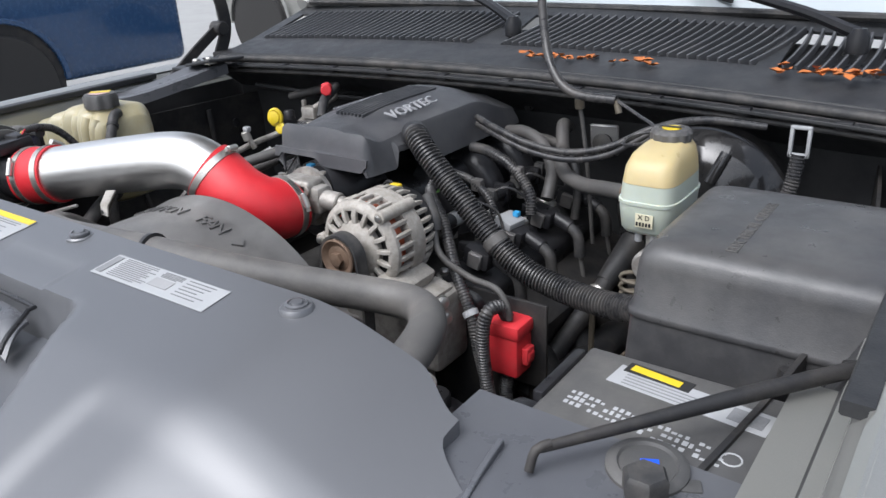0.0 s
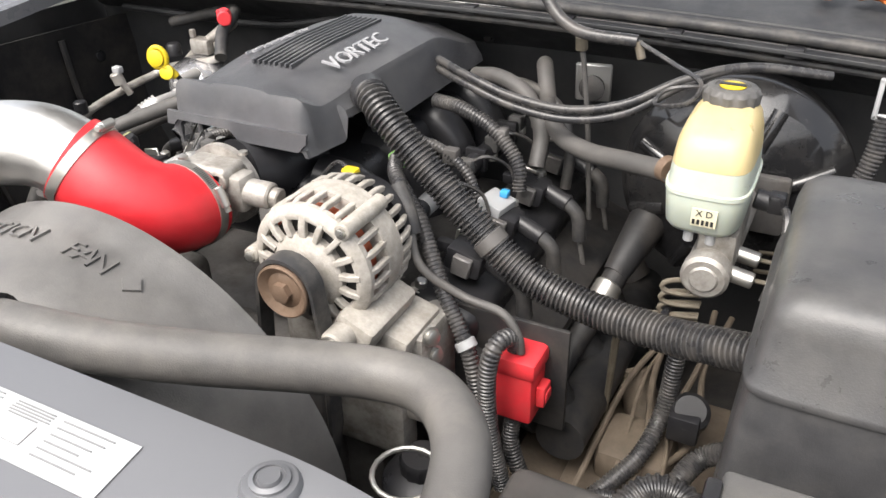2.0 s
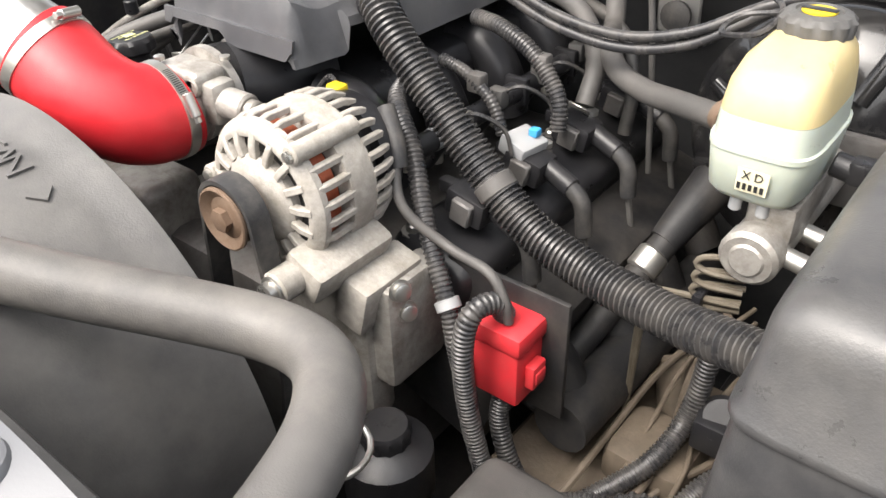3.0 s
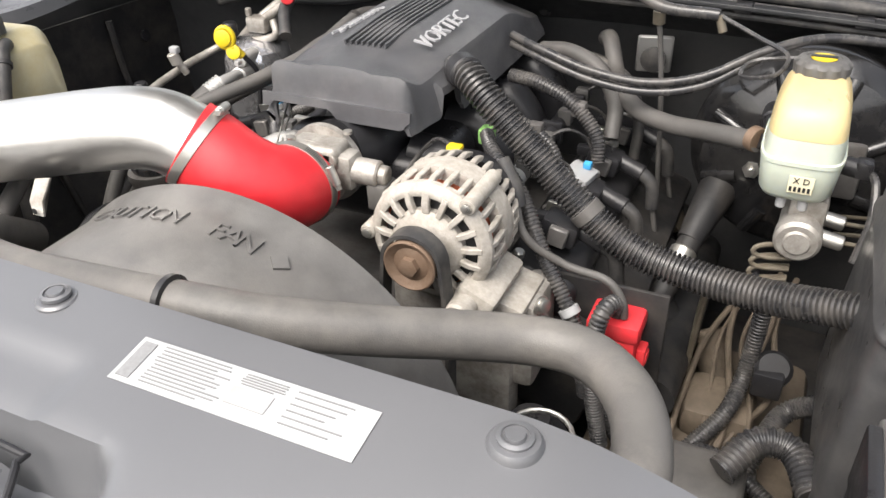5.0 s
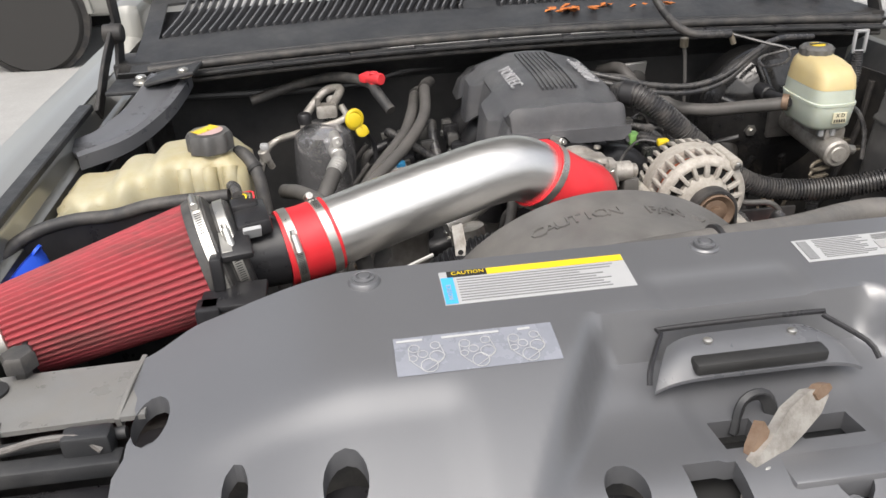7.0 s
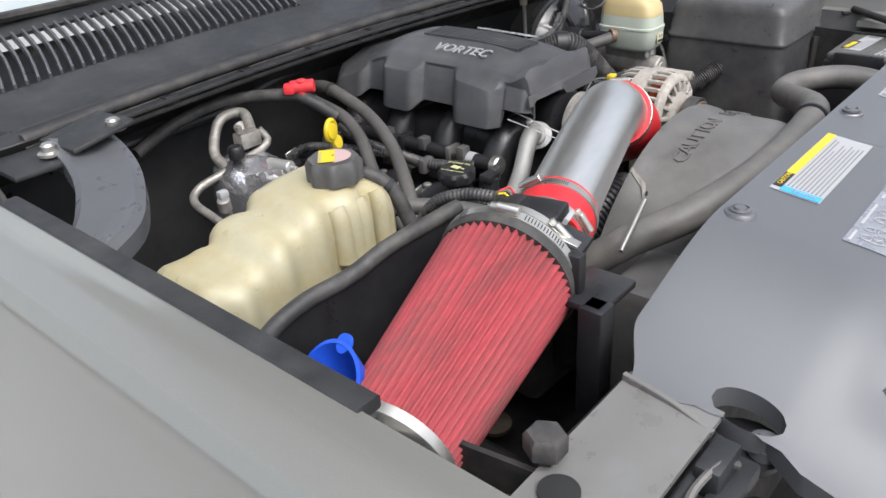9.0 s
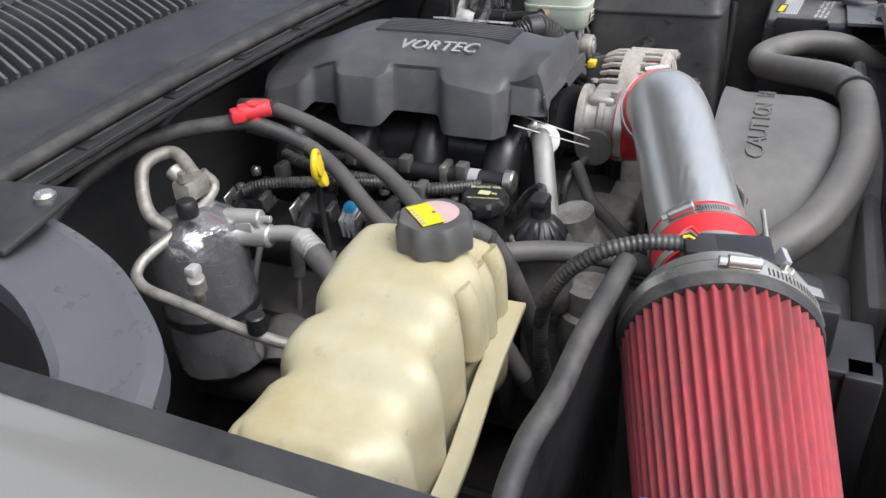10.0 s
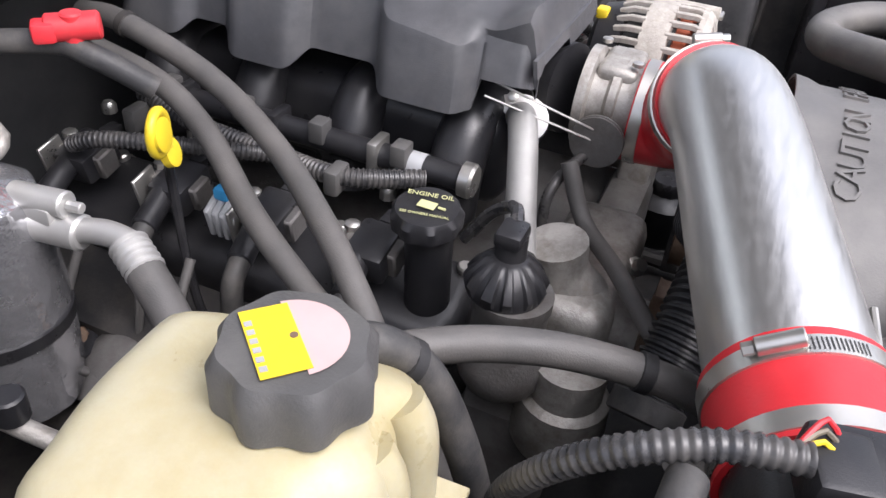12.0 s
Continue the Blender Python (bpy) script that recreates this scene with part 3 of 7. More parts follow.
def shield():
    sh = thing("radiator_shield", (0, -0.1, 0.95), "broad dusty black plastic radiator cover with warning labels", "radiator cover")
    holes = [(-0.630, -0.112, 0.020, 0.034), (-0.535, -0.228, 0.013, 0.030), (-0.432, -0.250, 0.021, 0.032), (-0.182, -0.284, 0.020, 0.030), (0.028, -0.292, 0.019, 0.028)]
    # square openings round the latch
    slots = [(-0.066, -0.022, -0.244, -0.204), (0.012, 0.076, -0.250, -0.212), (-0.120, -0.068, -0.305, -0.262)]
    nx, ny = 150, 44
    us, ys = steps(-1, 1, nx), steps(0.022, -0.36, ny)
    bm = bmesh.new()
    grid = []
    for u in us:
        row = []
        for y in ys:
            x = u * (0.66 if u < 0 else 0.615 + 0.07 * ease(-y, 0.0, 0.07))
            e = 0.03 * ease(abs(u), 0.89, 1.0)
            yy = y - e * (1 - ease(-y, 0.0, 0.2))
            row.append(bm.verts.new((x, yy, shield_z(x, yy))))
        grid.append(row)
    for i in range(nx):
        for j in range(ny):
            bm.faces.new((grid[i][j], grid[i][j + 1], grid[i + 1][j + 1], grid[i + 1][j]))
    for hx, hy, rx, ry in holes:
        kill = [f for f in bm.faces if ((f.calc_center_median().x - hx) / rx) ** 2 + ((f.calc_center_median().y - hy) / ry) ** 2 < 1.0]
        bmesh.ops.delete(bm, geom=kill, context="FACES")
        rim = [v for v in bm.verts if v.is_boundary and abs(v.co.x - hx) < rx * 1.6 and abs(v.co.y - hy) < ry * 1.6]
        for v in rim:
            dx, dy = (v.co.x - hx) / rx, (v.co.y - hy) / ry
            k = 1 / max(1e-6, math.hypot(dx, dy))
            v.co.x, v.co.y = hx + dx * k * rx, hy + dy * k * ry
            v.co.z = shield_z(v.co.x, v.co.y)
    for x0, x1, y0, y1 in slots:
        kill = [f for f in bm.faces if x0 < f.calc_center_median().x < x1 and y0 < f.calc_center_median().y < y1]
        bmesh.ops.delete(bm, geom=kill, context="FACES")
    edge = [e for e in bm.edges if e.is_boundary]
    g = bmesh.ops.extrude_edge_only(bm, edges=edge)
    for v in (v for v in g["geom"] if isinstance(v, bmesh.types.BMVert)):
        v.co.z -= 0.022
    part("shell", bm, M_SHIELD, sh, angle=50)
    for hx, hy, rx, ry in holes:
        part("well", lathe((hx, hy, shield_z(hx, hy) - 0.045), (0, 0, 1), [(max(rx, ry) * 1.1, 0), (max(rx, ry) * 1.1, 0.006)], 16), M_BLACK, sh)
        part("bolt_pad", lathe((hx, hy - ry * 0.55, shield_z(hx, hy) - 0.038), (0, -0.2, 1), [(rx * 0.8, 0), (rx * 0.8, 0.012), (rx * 0.5, 0.013), (rx * 0.45, 0.018)], 20), M_SHIELD, sh)
    for x in (-0.398, 0.008, 0.409):
        z = shield_z(x, 0)
        pad = lathe((x, 0.0, z - 0.004), (0, 0, 1), [(0.018, 0), (0.018, 0.004), (0.016, 0.006)], 24) if x == 0.008 else lathe((x, 0.0, z - 0.006), (0, 0, 1), [(0.0195, 0), (0.019, 0.006), (0.0165, 0.0095), (0.014, 0.010)], 28)
        cl = part("clip_boss", pad, M_SHIELD, sh)
        part("push_clip", lathe((x, 0.0, z + 0.005), (0, 0, 1), [(0.0125, -0.002), (0.0125, 0.001), (0.0095, 0.002), (0.0095, 0.0005), (0.0075, 0.0005), (0.0065, 0.003)], 20), M_SHIELD, cl)
    return sh


def on_shield(x, y, lift=0.0012):
    return x, y, shield_z(x, y) + lift


def label_patch(x0, x1, y0, y1, lift, nx=14, ny=4):
    return sheet(lambda u, v: on_shield(u, v, lift), steps(x0, x1, nx), steps(y0, y1, ny), 0.0006)


def shield_labels():
    a = thing("emission_label", on_shield(0.21, -0.03), "white printed information label stuck on the radiator cover", "label")
    part("paper", label_patch(0.112, 0.318, -0.052, -0.010, 0.0012), M_WHITE, a)
    r = random.Random(3)
    for k in range(11):
        y = -0.0130 - 0.0033 * k
        x0 = 0.135 + 0.003 * r.random()
        part("print_bar", label_patch(x0, x0 + 0.05 + 0.02 * r.random(), y - 0.0010, y, 0.0021, 6, 1), M_PAPERINK, a)
    for k in range(6):
        y = -0.0145 - 0.0055 * k
        part("print_bar", label_patch(0.255, 0.285 + 0.02 * r.random(), y - 0.0010, y, 0.0021, 4, 1), M_PAPERINK, a)
    part("print_block", label_patch(0.208, 0.242, -0.041, -0.026, 0.0021, 4, 1), M_PRINT, a)
    part("print_bar", label_patch(0.116, 0.128, -0.048, -0.014, 0.0021, 2, 2), M_PAPERINK, a)
    for k in range(5):
        part("print_bar", label_patch(0.208 + 0.004 * r.random(), 0.238 + 0.01 * r.random(), -0.0145 - 0.0022 * k, -0.0137 - 0.0022 * k, 0.0021, 4, 1), M_PAPERINK, a)

    b = thing("caution_label", on_shield(-0.2, -0.03), "white caution notice label with a yellow band and blue edge", "label")
    part("paper", label_patch(-0.313, -0.096, -0.060, -0.001, 0.0012), M_WHITE, b)
    part("yellow_band", label_patch(-0.258, -0.097, -0.0125, -0.002, 0.0021), M_YEL, b)
    part("black_band", label_patch(-0.304, -0.258, -0.0125, -0.002, 0.0021, 6, 1), M_INKDARK, b)
    part("blue_band", label_patch(-0.312, -0.298, -0.059, -0.013, 0.0021, 2, 4), M_BLUEP, b)
    x, y, z = on_shield(-0.280, -0.0075, 0.003)
    part("caution_word", letters("CAUTION", 0.0085, basis((x, y, z), (1, 0, 0), (0, 1, 0.13)), 0.0002), M_YEL, b)
    x, y, z = on_shield(-0.305, -0.040, 0.003)
    part("notice_word", letters("NOTICE", 0.0075, basis((x, y, z), (0, 1, 0.13), (-1, 0, 0)), 0.0002), M_WHITE, b)
    for k in range(9):
        y = -0.0165 - 0.0047 * k
        part("print_bar", label_patch(-0.294, -0.105 - 0.05 * r.random(), y - 0.0012, y, 0.0021, 10, 1), M_PAPERINK, b)

    c = thing("belt_routing_label", on_shield(-0.29, -0.13), "dull clear film label with belt routing diagrams", "label")
    part("film", label_patch(-0.375, -0.208, -0.158, -0.105, 0.0012), M_CLEAR, c)
    for cx in (-0.343, -0.291, -0.240):
        for dx, dy, rr in ((-0.012, 0.010, 0.0055), (0.010, 0.012, 0.005), (-0.004, 0.001, 0.005), (0.010, -0.004, 0.0075), (-0.014, -0.004, 0.004), (0.001, -0.015, 0.0085)):
            pts = [on_shield(cx + dx + rr * math.cos(t), -0.134 + dy + rr * math.sin(t), 0.0024) for t in steps(0, 2 * math.pi, 16)]
            part("diagram_ring", sweep(pts, 0.0005, 4, smooth=False), M_LTPRINT, c)
        pts = [on_shield(cx + p, -0.134 + q, 0.0024) for p, q in ((-0.018, 0.010), (-0.018, -0.006), (-0.004, -0.022), (0.012, -0.012), (0.018, -0.004), (0.014, 0.016))]
        part("diagram_belt", sweep(pts, 0.0005, 4, smooth=False), M_LTPRINT, c)
    for x0, x1 in ((-0.325, -0.265), (-0.372, -0.345), (-0.245, -0.232)):
        part("print_bar", label_patch(x0, x1, -0.1125, -0.1095, 0.0021, 4, 1), M_LTPRINT, c)


def latch():
    la = thing("hood_latch", (0.0, -0.17, 0.96), "metal hood latch handle in its recess", "hood latch")
    z = 0.998

    def plate_at(u, v):
        half = 0.084 + 0.030 * v
        return u * half, -0.124 - 0.048 * v, z + 0.016 - 0.020 * v + 0.008 * math.sin(math.pi * v) - 0.012 * abs(u) ** 6
    part("handle_plate", sheet(plate_at, steps(-1, 1, 24), steps(0, 1, 10), 0.004), M_BRACE, la)
    part("rim", sweep([(-0.124, -0.180, z), (-0.118, -0.165, z + 0.012), (-0.092, -0.124, z + 0.021), (-0.082, -0.118, z + 0.023), (0.082, -0.118, z + 0.023), (0.092, -0.124, z + 0.021), (0.118, -0.165, z + 0.012), (0.124, -0.180, z)], 0.003, 8), M_BLACK, la)
    # solid black block; its colour gives the slot its shade
    part("grip_slot", box((-0.072, -0.174, z - 0.002), (0.072, -0.154, z + 0.0125), 0.004), M_INKDARK, la)
    for x in (-0.047, 0.047):
        part("screw", lathe((x, -0.140, z + 0.016), (0, 0, 1), [(0.005, 0), (0.005, 0.003), (0.003, 0.004)], 12), M_STEEL, la)
    hk = thing("latch_hook", (0.03, -0.24, 0.93), "worn steel hood latch hook with rusty edges", "latch")
    z = shield_z(0.03, -0.24)
    # black plate below the square openings, coloured to keep them in shade
    part("dark_base_plate", box((-0.13, -0.31, z - 0.045), (0.10, -0.20, z - 0.036), 0.003), M_INKDARK, hk)
    def blade(line, width, mat, name):
        """A flat bent lever seen broadside: its width stands across its run."""
        secs = []
        for k, p in enumerate(line):
            w = Vector((-0.45, 0.25, 0.85)).normalized() * width[k]
            n = Vector((0.003, -0.004, 0.002))
            p = Vector(p)
            secs.append([p - w + n, p + w + n, p + w - n, p - w - n])
        part(name, loft(secs), mat, hk)
    blade([(-0.062, -0.288, z - 0.035), (-0.050, -0.272, z - 0.008), (-0.030, -0.256, z + 0.006), (-0.004, -0.240, z + 0.020), (0.020, -0.228, z + 0.030), (0.034, -0.222, z + 0.036)], (0.010, 0.015, 0.011, 0.016, 0.014, 0.005), M_CAST, "hook")
    blade([(0.020, -0.2285, z + 0.036), (0.030, -0.2245, z + 0.041), (0.038, -0.221, z + 0.042)], (0.004, 0.006, 0.003), M_RUST, "hook_tip")
    blade([(-0.056, -0.270, z - 0.03), (-0.050, -0.258, z + 0.004), (-0.038, -0.246, z + 0.024)], (0.006, 0.008, 0.006), M_RUST, "catch_lever")
    part("guide", sweep([(-0.040, -0.205, z - 0.02), (-0.030, -0.196, z + 0.012), (-0.006, -0.194, z + 0.014), (0.004, -0.206, z - 0.02)], 0, flat=(0.004, 0.007)), M_GREYP, hk)
    part("front_plate", box((-0.030, -0.302, z - 0.03), (0.10, -0.262, z + 0.002), 0.004), M_SHIELD, hk)
    part("pivot", lathe((-0.045, -0.276, z - 0.008), (0.3, -0.8, 0.5), [(0.008, 0), (0.008, 0.006), (0.005, 0.008)], 14), M_STEEL, hk)


# ---------------------------------------------------------------- fan shroud
def shroud_top(x, y):
    k = 0.714 + math.sqrt(max(0.0, 0.30 ** 2 - (x + 0.03) ** 2))
    return k - 0.03 * ease(0.13 - y, 0, 0.1)


def fan_shroud():
    fs = thing("fan_shroud", (-0.03, 0.15, 0.6), "dusty black plastic fan shroud with an embossed warning", "fan shroud")

    def f(u, v):
        a = radians(u)
        R = 0.30 - (0.03 * ease(0.13 - v, 0, 0.1)) + 0.006 * ease(v, 0.225, 0.235)
        return -0.03 + R * math.sin(a), v, 0.714 + R * math.cos(a)
    part("shell", sheet(f, steps(-105, 105, 70), steps(0.03, 0.245, 16), 0.004), M_SHROUD, fs)
    part("back_board", box((-0.42, 0.03, 0.55), (0.42, 0.055, 0.955), 0.012), M_SHROUD, fs)
    part("corner_box", box((-0.40, 0.05, 0.62), (-0.26, 0.17, 0.90), 0.02), M_SHROUD, fs)
    word = "CAUTION  FAN"
    for i, ch in enumerate(word):
        if ch == " ":
            continue
        a = -0.40 + 0.062 * i
        R = 0.3008
        p = Vector((-0.03 + R * math.sin(a), 0.185, 0.714 + R * math.cos(a)))
        part("letter", letters(ch, 0.034, basis(p, (math.cos(a), 0, -math.sin(a)), (0, 1, 0)), 0.0018), M_SHROUD, fs)
    part("mould_ring", lathe((0.09, 0.185, 0.714 + 0.275), (0.4, 0, 0.9), [(0.012, 0), (0.012, 0.003), (0.009, 0.003)], 4), M_SHROUD, fs)
    fan = thing("cooling_fan", (-0.03, 0.2, 0.45), "black plastic engine cooling fan inside its shroud", "fan")
    part("hub", lathe((-0.03, 0.16, 0.70), (0, 1, 0), [(0.09, 0), (0.09, 0.05), (0.05, 0.08)], 24), M_BLACK, fan)
    for k in range(9):
        a = 2 * math.pi * k / 9 + 0.2
        d = Vector((math.sin(a), 0, math.cos(a)))
        c = Vector((-0.03, 0.19, 0.70))
        t = Vector((math.cos(a), 0, -math.sin(a)))
        part("blade", plate([c + d * 0.085 - t * 0.02, c + d * 0.27 - t * 0.035 + Vector((0, 0.02, 0)), c + d * 0.27 + t * 0.04 - Vector((0, 0.02, 0)), c + d * 0.085 + t * 0.03], 0.004, (0, 1, 0)), M_BLACK, fan)


def long_hose():
    h = thing("radiator_hose", (0.2, 0.1, 0.9), "thick grey rubber hose running along the shield edge", "hose")
    pts = [(-0.40, 0.26, 0.86), (-0.345, 0.17, 0.935), (-0.28, 0.105, 0.972), (-0.15, 0.068, 0.995), (-0.02, 0.062, 1.008), (0.08, 0.071, 1.010), (0.15, 0.092, 1.001), (0.22, 0.130, 0.985), (0.29, 0.175, 0.968),
           (0.345, 0.205, 0.957), (0.39, 0.209, 0.957), (0.425, 0.192, 0.960), (0.456, 0.155, 0.965), (0.474, 0.11, 0.965), (0.480, 0.06, 0.955), (0.472, 0.0, 0.92)]
    part("tube", sweep(pts, 0.0235, 24), M_DUSTHOSE, h)
    part("retainer_ring", lathe((0.055, 0.067, 1.0115), (1, 0.12, 0.03), [(0.023, 0), (0.027, 0.001), (0.027, 0.007), (0.023, 0.008)], 24), M_BLACK, h)


# ---------------------------------------------------------------- intake
TUBE = [(-0.468, 0.208, 1.002), (-0.432, 0.220, 1.008), (-0.34, 0.249, 1.024), (-0.24, 0.279, 1.040), (-0.185, 0.296, 1.046), (-0.145, 0.308, 1.041), (-0.104, 0.318, 1.018)]
ELBOW = [(-0.122, 0.312, 1.031), (-0.104, 0.318, 1.018), (-0.066, 0.323, 0.992), (-0.038, 0.338, 0.973), (-0.026, 0.36, 0.963), (-0.024, 0.385, 0.960), (-0.024, 0.392, 0.960)]


def clamp(parent, p, axis, r, screw=None):
    """A worm-drive band with its slots and screw housing."""
    c = part("hose_clamp", lathe(Vector(p) - Vector(axis).normalized() * 0.0065, axis, [(r, 0), (r + 0.0014, 0.0005), (r + 0.0014, 0.0125), (r, 0.013)], 40), M_STEEL, parent, "steel worm-drive hose clamp")
    a, b, d = axis_frame(axis)
    t = radians(screw if screw is not None else 60)
    n = a * math.cos(t) + b * math.sin(t)
    tan = d.cross(n)
    q = Vector(p) + n * (r + 0.005)
    part("screw", join(rod(q - tan * 0.014, q + tan * 0.012, 0.0055, 12), rod(q + tan * 0.012, q + tan * 0.019, 0.004, 6)), M_STEEL, c)
    # slots are black faces on the band, shade put into their colour
    part("slots", join(*[slot(Vector(p), a, b, d, r + 0.0016, t + 0.25 + 0.045 * k) for k in range(14)]), M_INKDARK, c)
    return c


def slot(p, a, b, d, r, t):
    bm = bmesh.new()
    q = []
    for dt, h in ((-0.008, -0.004), (0.008, -0.004), (0.012, 0.004), (-0.004, 0.004)):
        q.append(bm.verts.new(p + (a * math.cos(t + dt) + b * math.sin(t + dt)) * r + d * h))
    bm.faces.new(q)
    return bm


def intake():
    it = thing("intake_pipe", (-0.25, 0.25, 0.95), "brushed aluminium cold air intake pipe with red couplers", "intake pipe")
    part("pipe", sweep(TUBE, 0.0495, 40), M_ALU, it)
    part("elbow_coupler", sweep(ELBOW, 0.0545, 40), M_RED, it, "red silicone elbow coupler")
    lc = [(-0.436, 0.219, 1.007), (-0.470, 0.208, 1.002), (-0.504, 0.199, 0.999)]
    part("straight_coupler", sweep(lc, 0.0535, 40), M_RED, it, "red silicone straight coupler")
    clamp(it, (-0.112, 0.316, 1.0245), (0.75, 0.2, -0.6), 0.0545, 100)
    clamp(it, (-0.024, 0.382, 0.960), (0, 1, 0), 0.0545, 20)
    clamp(it, (-0.447, 0.2155, 1.0055), (-0.95, -0.33, -0.16), 0.0535, 60)
    clamp(it, (-0.492, 0.202, 1.0), (-0.95, -0.28, -0.12), 0.0535, 150)
    # a welded tab and its strut
    part("bracket", plate([(-0.266, 0.186, 0.968), (-0.252, 0.188, 0.966), (-0.250, 0.191, 0.985), (-0.252, 0.212, 1.006), (-0.268, 0.205, 1.006), (-0.267, 0.188, 0.985)], 0.0025, (0, 1, -0.35)), M_CAST, it, "bent steel mounting tab")
    # black disc on the tab paints the dark of a hole
    part("tab_hole", lathe((-0.259, 0.1845, 0.974), (0, -1, 0), [(0.004, 0), (0.004, 0.001)], 12), M_INKDARK, it)
    part("strut", rod((-0.40, 0.145, 0.955), (-0.30, 0.165, 0.985), 0.003, 8), M_STEEL, it)

    fl = thing("air_filter", (-0.73, 0.14, 0.88), "red pleated cone air filter with a rubber flange", "air filter")
    p, q = Vector((-0.600, 0.183, 1.002)), Vector((-0.846, 0.130, 0.953))
    d = (q - p).normalized()
    L = (q - p).length
    n = 50

    def pleat(t, i):
        return 1 + 0.05 * (1 if i in (1, 2) else 0.3) * math.cos(t * n)
    part("pleats", lathe(p, d, [(0.076, 0.0), (0.0785, 0.004), (0.061, L - 0.006), (0.060, L)], n * 6, wave=pleat), M_PLEAT, fl, angle=80)
    part("flange", lathe(p, d, [(0.055, -0.05), (0.066, -0.048), (0.070, -0.044), (0.070, -0.026), (0.083, -0.020), (0.0845, 0.002), (0.083, 0.008), (0.074, 0.008)], 48), M_RUBBER, fl, "moulded black rubber flange")
    part("end_cap", lathe(q, d, [(0.062, -0.004), (0.0655, -0.003), (0.0655, 0.008), (0.060, 0.012), (0.02, 0.012)], 48), M_STEEL, fl, "silver end cap")
    clamp(fl, p - d * 0.010, d, 0.0845, 95)
    clamp(fl, p - d * 0.036, d, 0.0705, 140)

    mf = thing("airflow_sensor", (-0.545, 0.175, 0.94), "black plastic mass airflow sensor housing with a plug", "airflow sensor")
    c = Vector((-0.500, 0.200, 0.9995))
    e = Vector((-0.560, 0.190, 0.999))
    part("body", sweep([c, c.lerp(e, 0.5), e], 0.049, 32), M_BLACK, mf)
    part("sensor_box", box((-0.56, 0.15, 1.043), (-0.515, 0.225, 1.066), 0.005, 2, (0, -6, 12)), M_BLACK, mf)
    part("code_sticker", box((-0.545, 0.142, 1.046), (-0.522, 0.148, 1.064), 0.0005, 1, (30, 0, 15)), M_WHITE, mf)
    part("plug", box((-0.566, 0.197, 1.044), (-0.530, 0.226, 1.072), 0.004, 2, (0, 0, 12)), M_BLACK, mf)
    for k, col in enumerate((M_YEL, M_TAN, M_RED)):
        part("plug_wire", sweep([(-0.546 + 0.005 * k, 0.212, 1.066), (-0.545 + 0.005 * k, 0.222, 1.074 + 0.002 * k), (-0.555, 0.234, 1.072)], 0.0014, 6), col, mf)
    part("bracket_ear", join(box((-0.575, 0.105, 1.040), (-0.535, 0.150, 1.052), 0.004, 2, (18, 0, 12)), box((-0.585, 0.095, 1.0), (-0.57, 0.125, 1.046), 0.003)), M_BLACK, mf)
    part("bracket_edge", box((-0.573, 0.108, 1.0525), (-0.560, 0.148, 1.0545), 0.0005, 1, (18, 0, 12)), M_STEEL, mf)
    part("loom", loom([(-0.556, 0.226, 1.072), (-0.564, 0.262, 1.070), (-0.574, 0.300, 1.056), (-0.572, 0.332, 1.020), (-0.556, 0.352, 0.965), (-0.535, 0.36, 0.88)], 0.0078), M_LOOM, mf)
    part("support_bracket", join(box((-0.605, 0.055, 0.86), (-0.575, 0.085, 1.0), 0.004), box((-0.60, 0.06, 0.99), (-0.52, 0.12, 1.0), 0.003)), M_BLACK, mf)
    dv = thing("air_dam", (-0.72, 0.28, 0.7), "black air box divider with a rubber edge strip", "air dam")
    path = [(-0.895, 0.19, 0.985), (-0.885, 0.26, 1.005), (-0.855, 0.288, 1.018), (-0.80, 0.292, 1.03), (-0.74, 0.285, 1.035), (-0.68, 0.28, 1.048), (-0.575, 0.27, 1.056)]
    part("edge_strip", sweep(path, 0.0095, 14), M_RUBBER, dv)
    part("wall", loft([[(x, y - 0.004, z - 0.004), (x, y + 0.004, z - 0.004), (x, y + 0.004, 0.6), (x, y - 0.004, 0.6)] for x, y, z in smooth_path(path, 0.03)]), M_BLACK, dv)


